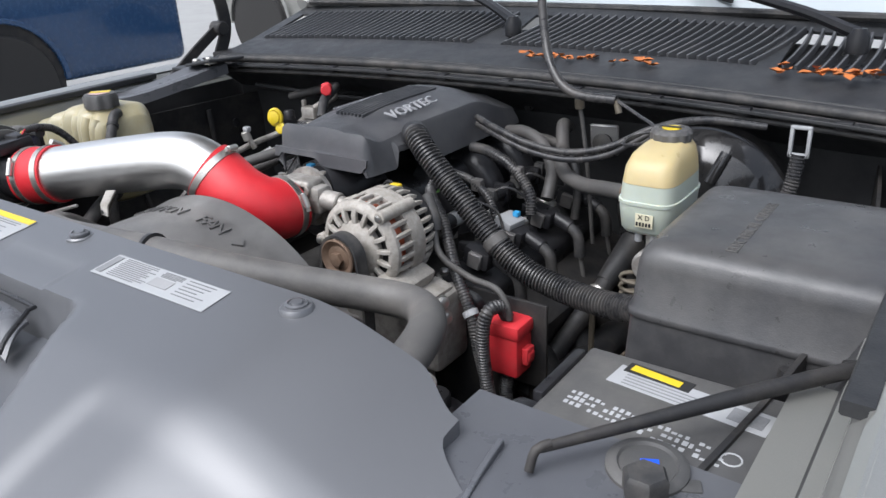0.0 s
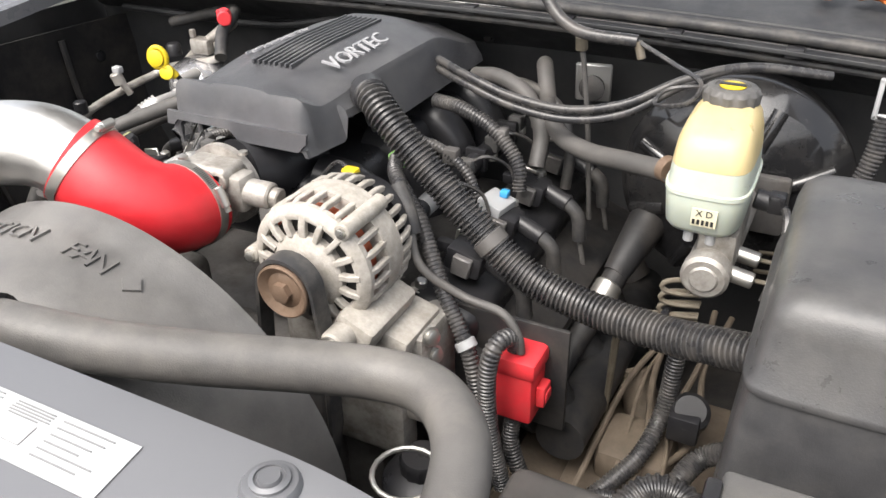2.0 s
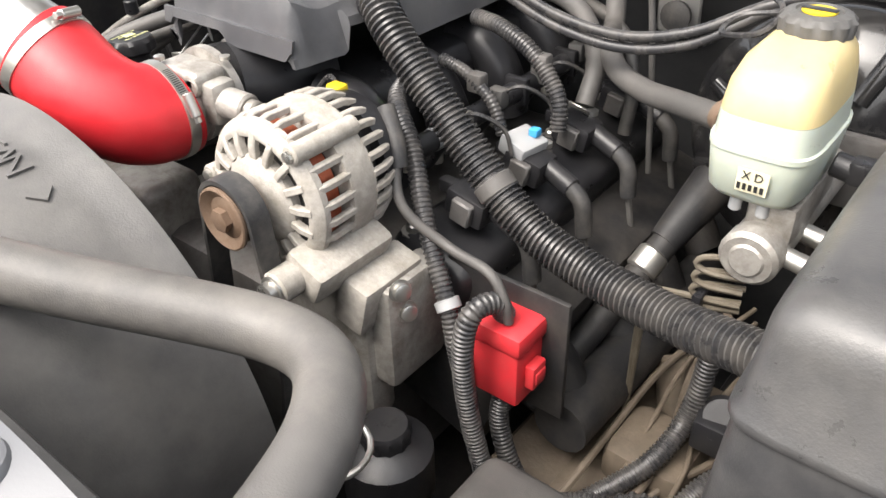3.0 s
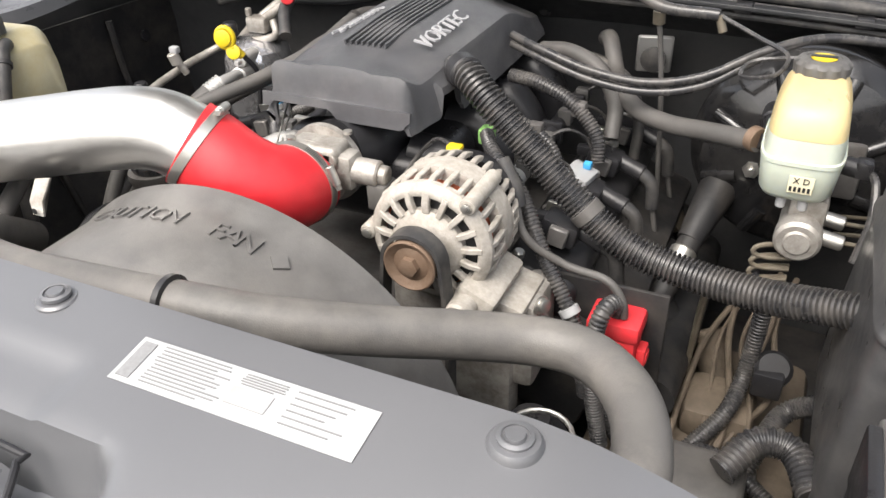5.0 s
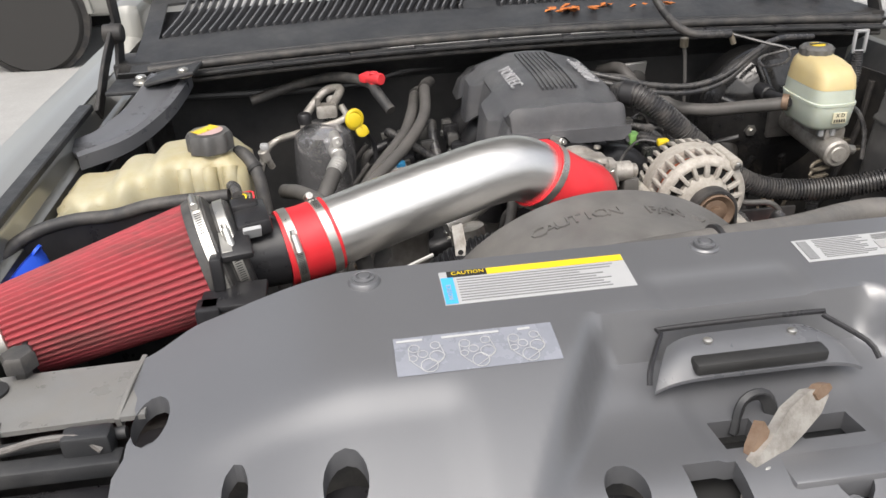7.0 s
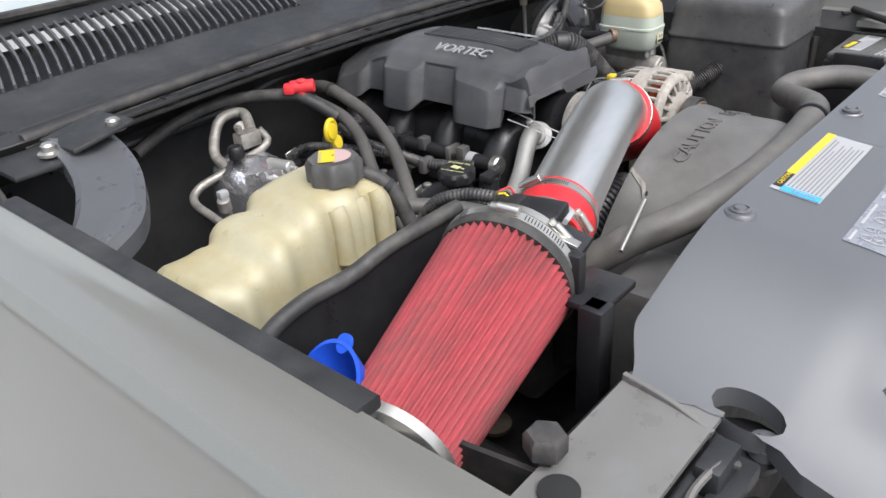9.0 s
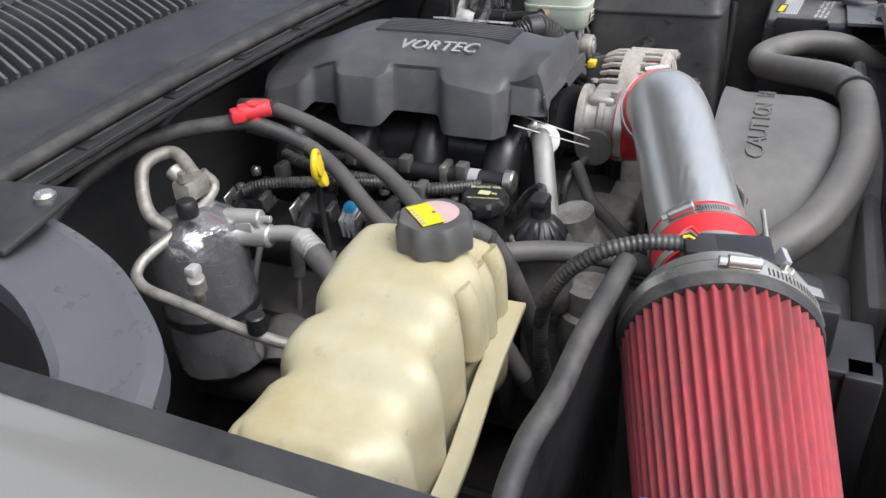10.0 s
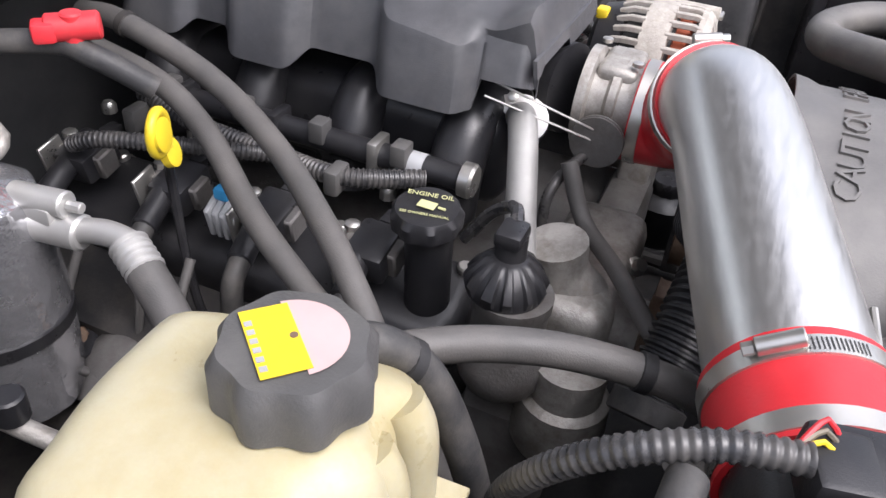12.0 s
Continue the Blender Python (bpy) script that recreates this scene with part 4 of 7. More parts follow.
# ---------------------------------------------------------------- engine cover
def cover():
    cv = thing("engine_cover", (-0.02, 0.7, 0.97), "charcoal plastic engine cover with silver lettering", "engine cover")

    def ring(y):
        nose = ease(y, 0.4775, 0.492)
        back = ease(y, 0.80, 0.97)
        zt = 1.030 + 0.046 * nose + 0.014 * ease(y, 0.5, 0.64) - 0.045 * back
        hump = max(math.exp(-((y - 0.588) / 0.052) ** 8), math.exp(-((y - 0.775) / 0.046) ** 8), 0.8 * math.exp(-((y - 0.92) / 0.045) ** 8))
        hump *= ease(y, 0.53, 0.55)
        corner = 1 - ease(y, 0.4775, 0.497)
        le = -0.116 + 0.006 * corner
        low = 1.004 - 0.034 * ease(y, 0.530, 0.537) + 0.022 * ease(y, 0.635, 0.64) * (1 - hump)
        xl = -0.137 - 0.024 * hump + 0.004 * corner
        wl = -0.126 - 0.026 * hump + 0.006 * corner
        wz = zt - 0.040 - 0.010 * hump
        re = 0.080 + 0.012 * ease(y, 0.49, 0.58) - 0.004 * corner
        xr = re + 0.016
        lowr = 1.002 - 0.012 * ease(y, 0.605, 0.61)
        if 0.545 < y < 0.60:
            lowr += 0.03 * min(ease(y, 0.545, 0.55), 1 - ease(y, 0.595, 0.60))
        fall = 0.018 * ease(y, 0.485, 0.53)
        out = [(xl, low), (wl, wz), (wl + 0.003, wz + 0.006), (le - 0.008, zt - fall - 0.010), (le - 0.001, zt - fall - 0.003), (le + 0.008, zt - fall)]
        out += [(-0.062, zt - 0.004), (-0.054, zt - 0.001), (-0.035, zt), (-0.015, zt + 0.001), (0.006, zt), (0.022, zt - 0.001), (0.030, zt - 0.004)]
        out += [(re - 0.008, zt - fall - 0.002), (re, zt - fall - 0.006), (re + 0.004, zt - fall - 0.014), (xr - 0.003, lowr + 0.010), (xr, lowr)]
        mid = (xl + xr) / 2
        inn = [(mid + (x - mid) * 0.955, z - 0.004 if k not in (0, len(out) - 1) else z) for k, (x, z) in enumerate(out)]
        return [(x, y, z) for x, z in out + inn[::-1]]
    ys = [0.4775, 0.479, 0.481, 0.484, 0.488, 0.492, 0.497, 0.505, 0.515, 0.525, 0.530, 0.5335, 0.537] + steps(0.541, 0.965, 84)
    part("shell", loft([ring(y) for y in ys]), M_COVER, cv, angle=28)
    def front(u, v):
        # the lower edge drops to a deeper flap in front of the harness side
        return u, 0.4772 - 0.003 * v, 1.033 - v * (0.010 + 0.014 * ease(u, -0.03, -0.012) - 0.012 * ease(u, 0.078, 0.092) + 0.008 * (1 - ease(u, -0.122, -0.114)))
    part("front_face", sheet(front, steps(-0.133, 0.092, 60), steps(0, 1, 4), 0.004, (0, 1, 0)), M_COVER, cv)
    # long ribs between the two words
    for k in range(8):
        x = -0.046 + 0.0088 * k
        part("rib", sweep([(x, 0.56, 1.0850), (x, 0.66, 1.0910), (x, 0.79, 1.0905)], 0, flat=(0.0016, 0.003), smooth=False), M_COVER, cv)
    part("lettering", letters("VORTEC", 0.037, basis((0.058, 0.655, 1.0850), (0.0, 1, 0.02), (-1, 0, 0.27)), 0.0015, 0.2), M_TEXT, cv, "silver raised lettering")
    part("lettering", letters("VORTEC", 0.034, basis((-0.085, 0.665, 1.0815), (0.0, -1, 0.0), (1, 0, 0.32)), 0.0015, 0.2), M_TEXT, cv, "silver raised lettering")


# ---------------------------------------------------------------- engine
def engine_core():
    e = thing("engine_block", (0, 0.7, 0.45), "grimy cast engine block with dark intake manifold", "engine")
    part("block", join(box((-0.22, 0.40, 0.45), (0.22, 1.0, 0.76), 0.02), box((-0.16, 0.36, 0.50), (0.16, 0.42, 0.80), 0.02)), M_CASTD, e)
    for s in (-1, 1):
        part("cylinder_head", box((s * 0.28 - 0.09, 0.47, 0.60), (s * 0.28 + 0.09, 0.98, 0.79), 0.015, 2, (0, s * 20, 0)), M_DARK, e)
        part("valve_cover", box((s * 0.265 - 0.055, 0.47, 0.775), (s * 0.265 + 0.055, 0.98, 0.842), 0.02, 3, (0, s * 14, 0)), M_BLACK, e)
        for y in (0.52, 0.66, 0.80, 0.94):
            part("cover_bolt", lathe((s * 0.235, y - 0.03, 0.842), (s * 0.2, 0, 1), [(0.013, 0), (0.013, 0.004), (0.008, 0.006), (0.008, 0.014), (0.006, 0.016)], 10), M_STEEL, e)
    mani = part("intake_manifold", box((-0.12, 0.50, 0.84), (0.11, 0.95, 0.955), 0.03, 4), M_BLACK, e)
    for s in (-1, 1):
        for k in range(4):
            y = 0.545 + 0.125 * k
            part("runner", sweep([(s * 0.06, y, 0.945), (s * 0.11, y, 0.938), (s * 0.14, y, 0.90), (s * 0.15, y, 0.85)], 0.03, 16), M_BLACK, mani)
            part("runner_bolt", lathe((s * 0.175, y + 0.062, 0.862), (0, 0, 1), [(0.009, 0), (0.009, 0.01), (0.006, 0.014)], 8), M_STEEL, mani)
    part("throat", sweep([(-0.015, 0.465, 0.962), (0.0, 0.52, 0.955), (0.0, 0.58, 0.945)], 0.05, 24), M_BLACK, mani)
    # exhaust manifold, passenger side
    for k in range(4):
        y = 0.55 + 0.125 * k
        part("exhaust_port", sweep([(-0.34, y, 0.70), (-0.385, y, 0.715), (-0.425, y - 0.01, 0.685)], 0.036, 16), M_CASTD, e)
        part("flange_bolt", lathe((-0.40, y + 0.045, 0.735), (-0.6, 0, 0.8), [(0.012, 0), (0.012, 0.006), (0.007, 0.007), (0.007, 0.016)], 8), M_RUST, e)
        part("port_hump", lathe((-0.385, y - 0.012, 0.70), (-0.55, 0, 0.83), [(0.046, 0), (0.045, 0.02), (0.038, 0.040), (0.024, 0.050), (0.008, 0.052)], 24, wave=lambda t, i: 1 + 0.10 * math.cos(2 * t)), M_CASTD, e)
        part("spark_lead", sweep([(-0.36, y + 0.045, 0.86), (-0.40, y + 0.040, 0.81), (-0.425, y + 0.034, 0.765), (-0.432, y + 0.022, 0.735), (-0.420, y + 0.012, 0.722), (-0.395, y + 0.03, 0.725)], 0.005, 10), M_HOSE, e)
        part("spark_boot", join(rod((-0.412, y + 0.020, 0.726), (-0.375, y + 0.05, 0.735), 0.0125, 14), rod((-0.380, y + 0.046, 0.734), (-0.366, y + 0.057, 0.737), 0.0145, 14)), M_BLACK, e)
        part("exhaust_port", sweep([(0.34, y, 0.70), (0.385, y, 0.70), (0.42, y - 0.01, 0.66)], 0.028, 14), M_DARK, e)
    for s in (-1, 1):
        part("exhaust_log", sweep([(s * 0.43, 0.50, 0.655), (s * 0.435, 0.70, 0.65), (s * 0.43, 0.95, 0.63)], 0.034, 16), M_DARK, e)
    # timing cover, water pump and belt drive
    part("water_pump", box((-0.26, 0.34, 0.72), (-0.05, 0.43, 0.86), 0.02, 3), M_CAST, e)
    part("pump_neck", sweep([(-0.20, 0.30, 0.80), (-0.205, 0.35, 0.82), (-0.21, 0.40, 0.86), (-0.215, 0.41, 0.90)], 0.03, 20), M_CAST, e)
    part("thermostat_housing", lathe((-0.30, 0.36, 0.74), (0, 0, 1), [(0.04, 0), (0.045, 0.01), (0.042, 0.06), (0.034, 0.065), (0.034, 0.10)], 24), M_CAST, e)
    part("front_casting", box((-0.32, 0.36, 0.62), (-0.20, 0.46, 0.76), 0.02), M_CASTD, e)
    part("tensioner", lathe((-0.26, 0.27, 0.83), (0, 1, 0), [(0.02, 0), (0.036, 0.002), (0.036, 0.03), (0.02, 0.032)], 28), M_BLACK, e)
    for q in ((-0.14, 0.34, 0.845), (-0.235, 0.335, 0.745), (-0.31, 0.355, 0.70), (-0.28, 0.40, 0.80)):
        part("housing_bolt", lathe(q, (-0.4, -0.5, 0.7), [(0.011, 0), (0.011, 0.004), (0.007, 0.005), (0.007, 0.013)], 10), M_STEEL, e)
    for p, r in (((-0.21, 0.285, 0.82), 0.042), ((0.02, 0.285, 0.62), 0.07), ((0.10, 0.285, 0.74), 0.036), ((-0.08, 0.285, 0.74), 0.05)):
        part("pulley", lathe(p, (0, 1, 0), [(r * 0.5, 0), (r, 0.002), (r * 0.96, 0.006), (r * 0.96, 0.024), (r, 0.028), (r * 0.5, 0.03)], 28), M_RUST, e)
    # belt over the alternator pulley: left run, arc, right run as one closed strip section
    arc = [(0.176 - 0.0335 * math.cos(a), 0.937 + 0.0335 * math.sin(a)) for a in steps(0, math.pi, 12)]
    run = [(0.120, 0.75), (0.134, 0.85)] + arc + [(0.216, 0.86), (0.214, 0.75), (0.19, 0.62)]
    strip = []
    for k, (x, z) in enumerate(run):
        ax, az = run[max(0, k - 1)]
        bx, bz = run[min(len(run) - 1, k + 1)]
        L = math.hypot(bx - ax, bz - az)
        nx, nz = -(bz - az) / L * 0.0045, (bx - ax) / L * 0.0045
        strip.append([(x, 0.300, z), (x, 0.323, z), (x + nx, 0.323, z + nz), (x + nx, 0.300, z + nz)])
    part("drive_belt", loft(strip), M_RUBBER, e)
    part("oil_pan", box((-0.18, 0.42, 0.42), (0.18, 0.98, 0.50), 0.03), M_DARK, e)


def coil(p, s, y):
    """One ignition coil with its plug and lead. s: side."""
    c = thing("ignition_coil", p, "black ignition coil with a plug and rubber lead", "ignition coil", "ignition coils")
    x, yy, z = p
    part("body", box((x - 0.026, yy - 0.021, z), (x + 0.026, yy + 0.021, z + 0.034), 0.006, 2, (0, s * 12, 0)), M_BLACK, c)
    part("core", box((x - 0.012, yy - 0.0285, z + 0.002), (x + 0.014, yy + 0.0285, z + 0.030), 0.002, 1, (0, s * 12, 0)), M_CASTD, c)
    part("bracket", box((x - 0.034, yy + 0.024, z - 0.012), (x - 0.004, yy + 0.028, z + 0.038), 0.001, 1, (0, s * 12, 0)), M_STEEL, c)
    part("tower", rod((x + s * 0.018, yy + 0.006, z + 0.018), (x + s * 0.062, yy - 0.002, z + 0.004), 0.0125, 14), M_BLACK, c)
    part("lead_boot", sweep([(x + s * 0.055, yy - 0.002, z + 0.008), (x + s * 0.076, yy - 0.004, z - 0.01), (x + s * 0.082, yy - 0.004, z - 0.05)], 0.0105, 12), M_RUBBER, c)
    part("lead", sweep([(x + s * 0.082, yy - 0.004, z - 0.05), (x + s * 0.09, yy - 0.004, z - 0.09), (x + s * 0.10, yy, z - 0.15)], 0.0042, 8), M_HOSE, c)
    part("plug", box((x - s * 0.034 - 0.01, yy - 0.008, z + 0.02), (x - s * 0.034 + 0.014, yy + 0.008, z + 0.036), 0.003), M_BLACK, c)
    part("screw", lathe((x + 0.006, yy + 0.026, z + 0.03), (0, 0, 1), [(0.008, 0), (0.008, 0.006), (0.005, 0.008)], 8), M_STEEL, c)


def fuel_rail(s):
    f = thing("fuel_rail", (s * 0.19, 0.7, 0.88), "black fuel rail with injectors and a capped end", "fuel rail", "fuel rails")
    x = s * 0.187
    part("rail", rod((x, 0.535, 0.905), (x, 0.92, 0.905), 0.0135, 20), M_BLACK, f)
    part("end_cap", lathe((x, 0.535, 0.905), (0, -1, 0), [(0.013, 0), (0.0185, 0.001), (0.0185, 0.012), (0.016, 0.015), (0.006, 0.015)], 20), M_STEEL, f)
    part("wrap_label", lathe((x, 0.575, 0.905), (0, 1, 0), [(0.0138, 0), (0.0142, 0.001), (0.0142, 0.028), (0.0138, 0.029)], 20), M_WHITE, f)
    for k in range(4):
        y = 0.60 + 0.095 * k
        inj = part("injector", rod((x, y, 0.90), (x - s * 0.03, y, 0.855), 0.0095, 12), M_BLACK, f)
        part("injector_plug", box((x + s * 0.008 - 0.01, y - 0.009, 0.905), (x + s * 0.008 + 0.012, y + 0.009, 0.93), 0.003), M_DUSTY, inj)
    for k in range(3):
        y = 0.63 + 0.12 * k
        part("clip", box((x - 0.017, y - 0.006, 0.888), (x + 0.017, y + 0.006, 0.924), 0.003), M_STEEL if k == 0 else M_BLACK, f)


def alternator():
    a = thing("alternator", (0.168, 0.38, 0.82), "pale corroded cast aluminium alternator with cooling slots", "alternator")
    c = Vector((0.168, 0.0, 0.933))
    Y = Vector((0, 1, 0))
    R = 0.077
    # front hub and outer ring, joined by spokes over dark cooling gaps
    part("front_hub", lathe(c + Y * 0.334, Y, [(0.018, 0.0), (0.028, 0.001), (0.040, 0.006), (0.0455, 0.011), (0.0455, 0.02)], 36), M_PALECAST, a)
    prof = [(0.0625, 0.001), (0.066, 0.0), (0.071, 0.002), (R, 0.009), (R, 0.016), (0.0625, 0.016)]
    hoop = bmesh.new()
    rows = [[hoop.verts.new(c + Vector((math.sin(t) * r, 0.345 + h, math.cos(t) * r))) for r, h in prof] for t in steps(0, 2 * math.pi, 52)[:-1]]
    for i in range(52):
        for q in range(6):
            hoop.faces.new((rows[i][q], rows[i][(q + 1) % 6], rows[(i + 1) % 52][(q + 1) % 6], rows[(i + 1) % 52][q]))
    bmesh.ops.recalc_face_normals(hoop, faces=hoop.faces)
    part("front_ring", hoop, M_PALECAST, a)
    # black filler behind the spokes, painting the shade inside the cooling gaps
    part("core", lathe(c + Y * 0.350, Y, [(0.058, 0.004), (0.060, 0.012), (0.060, 0.078), (0.058, 0.095)], 36), M_INKDARK, a)
    part("winding", lathe(c + Y * 0.366, Y, [(0.061, 0), (0.0665, 0.003), (0.0665, 0.018), (0.061, 0.02)], 60, wave=lambda t, i: 1 + 0.012 * math.sin(30 * t)), M_COPPER, a, "copper windings behind the slots")
    for k in range(17):
        t = 2 * math.pi * k / 17
        d = Vector((math.sin(t), 0, math.cos(t)))
        part("spoke", sweep([c + d * 0.044 + Y * 0.3455, c + d * 0.055 + Y * 0.3455, c + d * 0.067 + Y * 0.349], 0, flat=(0.0046, 0.0036), smooth=False), M_PALECAST, a)
    for k in range(26):
        t = 2 * math.pi * k / 26
        d = Vector((math.sin(t), 0, math.cos(t)))
        part("fin", sweep([c + d * (R - 0.004) + Y * 0.356, c + d * (R - 0.001) + Y * 0.366, c + d * (R - 0.002) + Y * 0.394], 0, flat=(0.0036, 0.0036), smooth=False), M_PALECAST, a)
    part("middle_band", lathe(c + Y * 0.390, Y, [(0.07, 0), (R + 0.001, 0.001), (R + 0.002, 0.02), (R, 0.034), (0.07, 0.035)], 48), M_PALECAST, a)
    for k in range(30):
        t = 2 * math.pi * (k + 0.5) / 30
        d = Vector((math.sin(t), 0, math.cos(t)))
        part("fin", sweep([c + d * (R - 0.002) + Y * 0.422, c + d * (R - 0.003) + Y * 0.44, c + d * (R - 0.010) + Y * 0.456], 0, flat=(0.0036, 0.0036), smooth=False), M_PALECAST, a)
    part("rear_cap", lathe(c + Y * 0.447, Y, [(0.070, 0), (0.068, 0.01), (0.062, 0.032), (0.045, 0.04)], 36), M_BLACK, a)
    for t in (40, 150, 270):
        d = Vector((math.sin(radians(t)), 0, math.cos(radians(t))))
        part("lug", rod(c + d * 0.079 + Y * 0.344, c + d * 0.079 + Y * 0.425, 0.010, 12), M_PALECAST, a)
        part("bolt", lathe(c + d * 0.079 + Y * 0.344, -Y, [(0.006, 0), (0.006, 0.004), (0.004, 0.005)], 8), M_STEEL, a)
    # pulley and shaft
    pl = part("pulley", lathe(c + Y * 0.296, Y, [(0.012, 0.004), (0.016, 0.004), (0.021, 0.006), (0.030, 0.0), (0.032, 0.001), (0.032, 0.004), (0.029, 0.007), (0.029, 0.026), (0.032, 0.028), (0.032, 0.031), (0.012, 0.034)], 36), M_RUST, a, "rust-brown alternator pulley")
    part("nut", lathe(c + Y * 0.292, Y, [(0.008, 0), (0.012, 0.001), (0.012, 0.012)], 6), M_RUST, pl)
    part("mount_foot", join(box((0.205, 0.325, 0.855), (0.255, 0.43, 0.895), 0.008, 2, (0, 25, 0)), rod((0.222, 0.30, 0.875), (0.222, 0.345, 0.875), 0.017, 16), box((0.235, 0.36, 0.80), (0.275, 0.445, 0.862), 0.006, 2, (0, 15, 0))), M_PALECAST, a)
    hexbolt((0.222, 0.30, 0.875), (0, -1, 0), 0.011, a)
    b = thing("alternator_bracket", (0.24, 0.42, 0.6), "greasy cast bracket bolted below the alternator", "bracket")
    part("plate", join(box((0.10, 0.37, 0.66), (0.265, 0.41, 0.855), 0.012), box((0.255, 0.38, 0.72), (0.29, 0.47, 0.85), 0.01)), M_CAST, b)
    for p in ((0.292, 0.395, 0.848), (0.290, 0.405, 0.815), (0.275, 0.41, 0.74)):
        hexbolt(p, (1, -0.4, 0.2), 0.009, b)


def throttle():
    t = thing("throttle_body", (-0.02, 0.43, 0.9), "stained aluminium throttle body behind the red coupler", "throttle body")
    part("bore", lathe((-0.018, 0.405, 0.962), (0, 1, 0), [(0.040, 0), (0.043, 0.002), (0.043, 0.02), (0.047, 0.022), (0.047, 0.03), (0.042, 0.034), (0.042, 0.05), (0.054, 0.052), (0.054, 0.062)], 36), M_CAST, t)
    part("motor_housing", join(box((-0.045, 0.412, 0.985), (0.028, 0.455, 1.008), 0.008, 3), box((0.000, 0.418, 0.950), (0.045, 0.452, 0.998), 0.007, 2), rod((0.018, 0.412, 0.992), (0.018, 0.424, 0.992), 0.011, 14), rod((-0.028, 0.405, 0.998), (-0.028, 0.424, 0.998), 0.007, 10), rod((0.02, 0.435, 0.975), (0.075, 0.44, 0.972), 0.017, 20), rod((0.062, 0.44, 0.972), (0.085, 0.442, 0.970), 0.013, 16)), M_CAST, t)
    part("sensor", box((0.06, 0.425, 0.925), (0.088, 0.46, 0.962), 0.005), M_DUSTY, t)
    part("cable_wheel", lathe((-0.082, 0.432, 0.945), (-1, 0, 0), [(0.026, 0), (0.028, 0.001), (0.028, 0.004), (0.024, 0.005), (0.028, 0.006), (0.028, 0.009), (0.01, 0.01)], 28), M_CASTD, t)
    part("spring", loom([(-0.078, 0.432, 0.945), (-0.062, 0.432, 0.95)], 0.014, 0.004, 0.2), M_RUST, t)
    for dz in (0.0, -0.012):
        part("throttle_cable", rod((-0.09, 0.435, 0.958 + dz), (-0.128, 0.545, 1.003 + dz * 1.6), 0.0013, 6), M_STEEL, t)
    for p in ((-0.035, 0.415, 1.012), (0.02, 0.46, 1.010)):
        part("screw", lathe(p, (0, 0, 1), [(0.006, 0), (0.006, 0.004), (0.003, 0.005)], 10), M_STEEL, t)
    part("vent_hose", sweep([(-0.06, 0.43, 0.93), (-0.11, 0.45, 0.92), (-0.14, 0.46, 0.90), (-0.15, 0.46, 0.85)], 0.006, 10), M_LOOM, t)


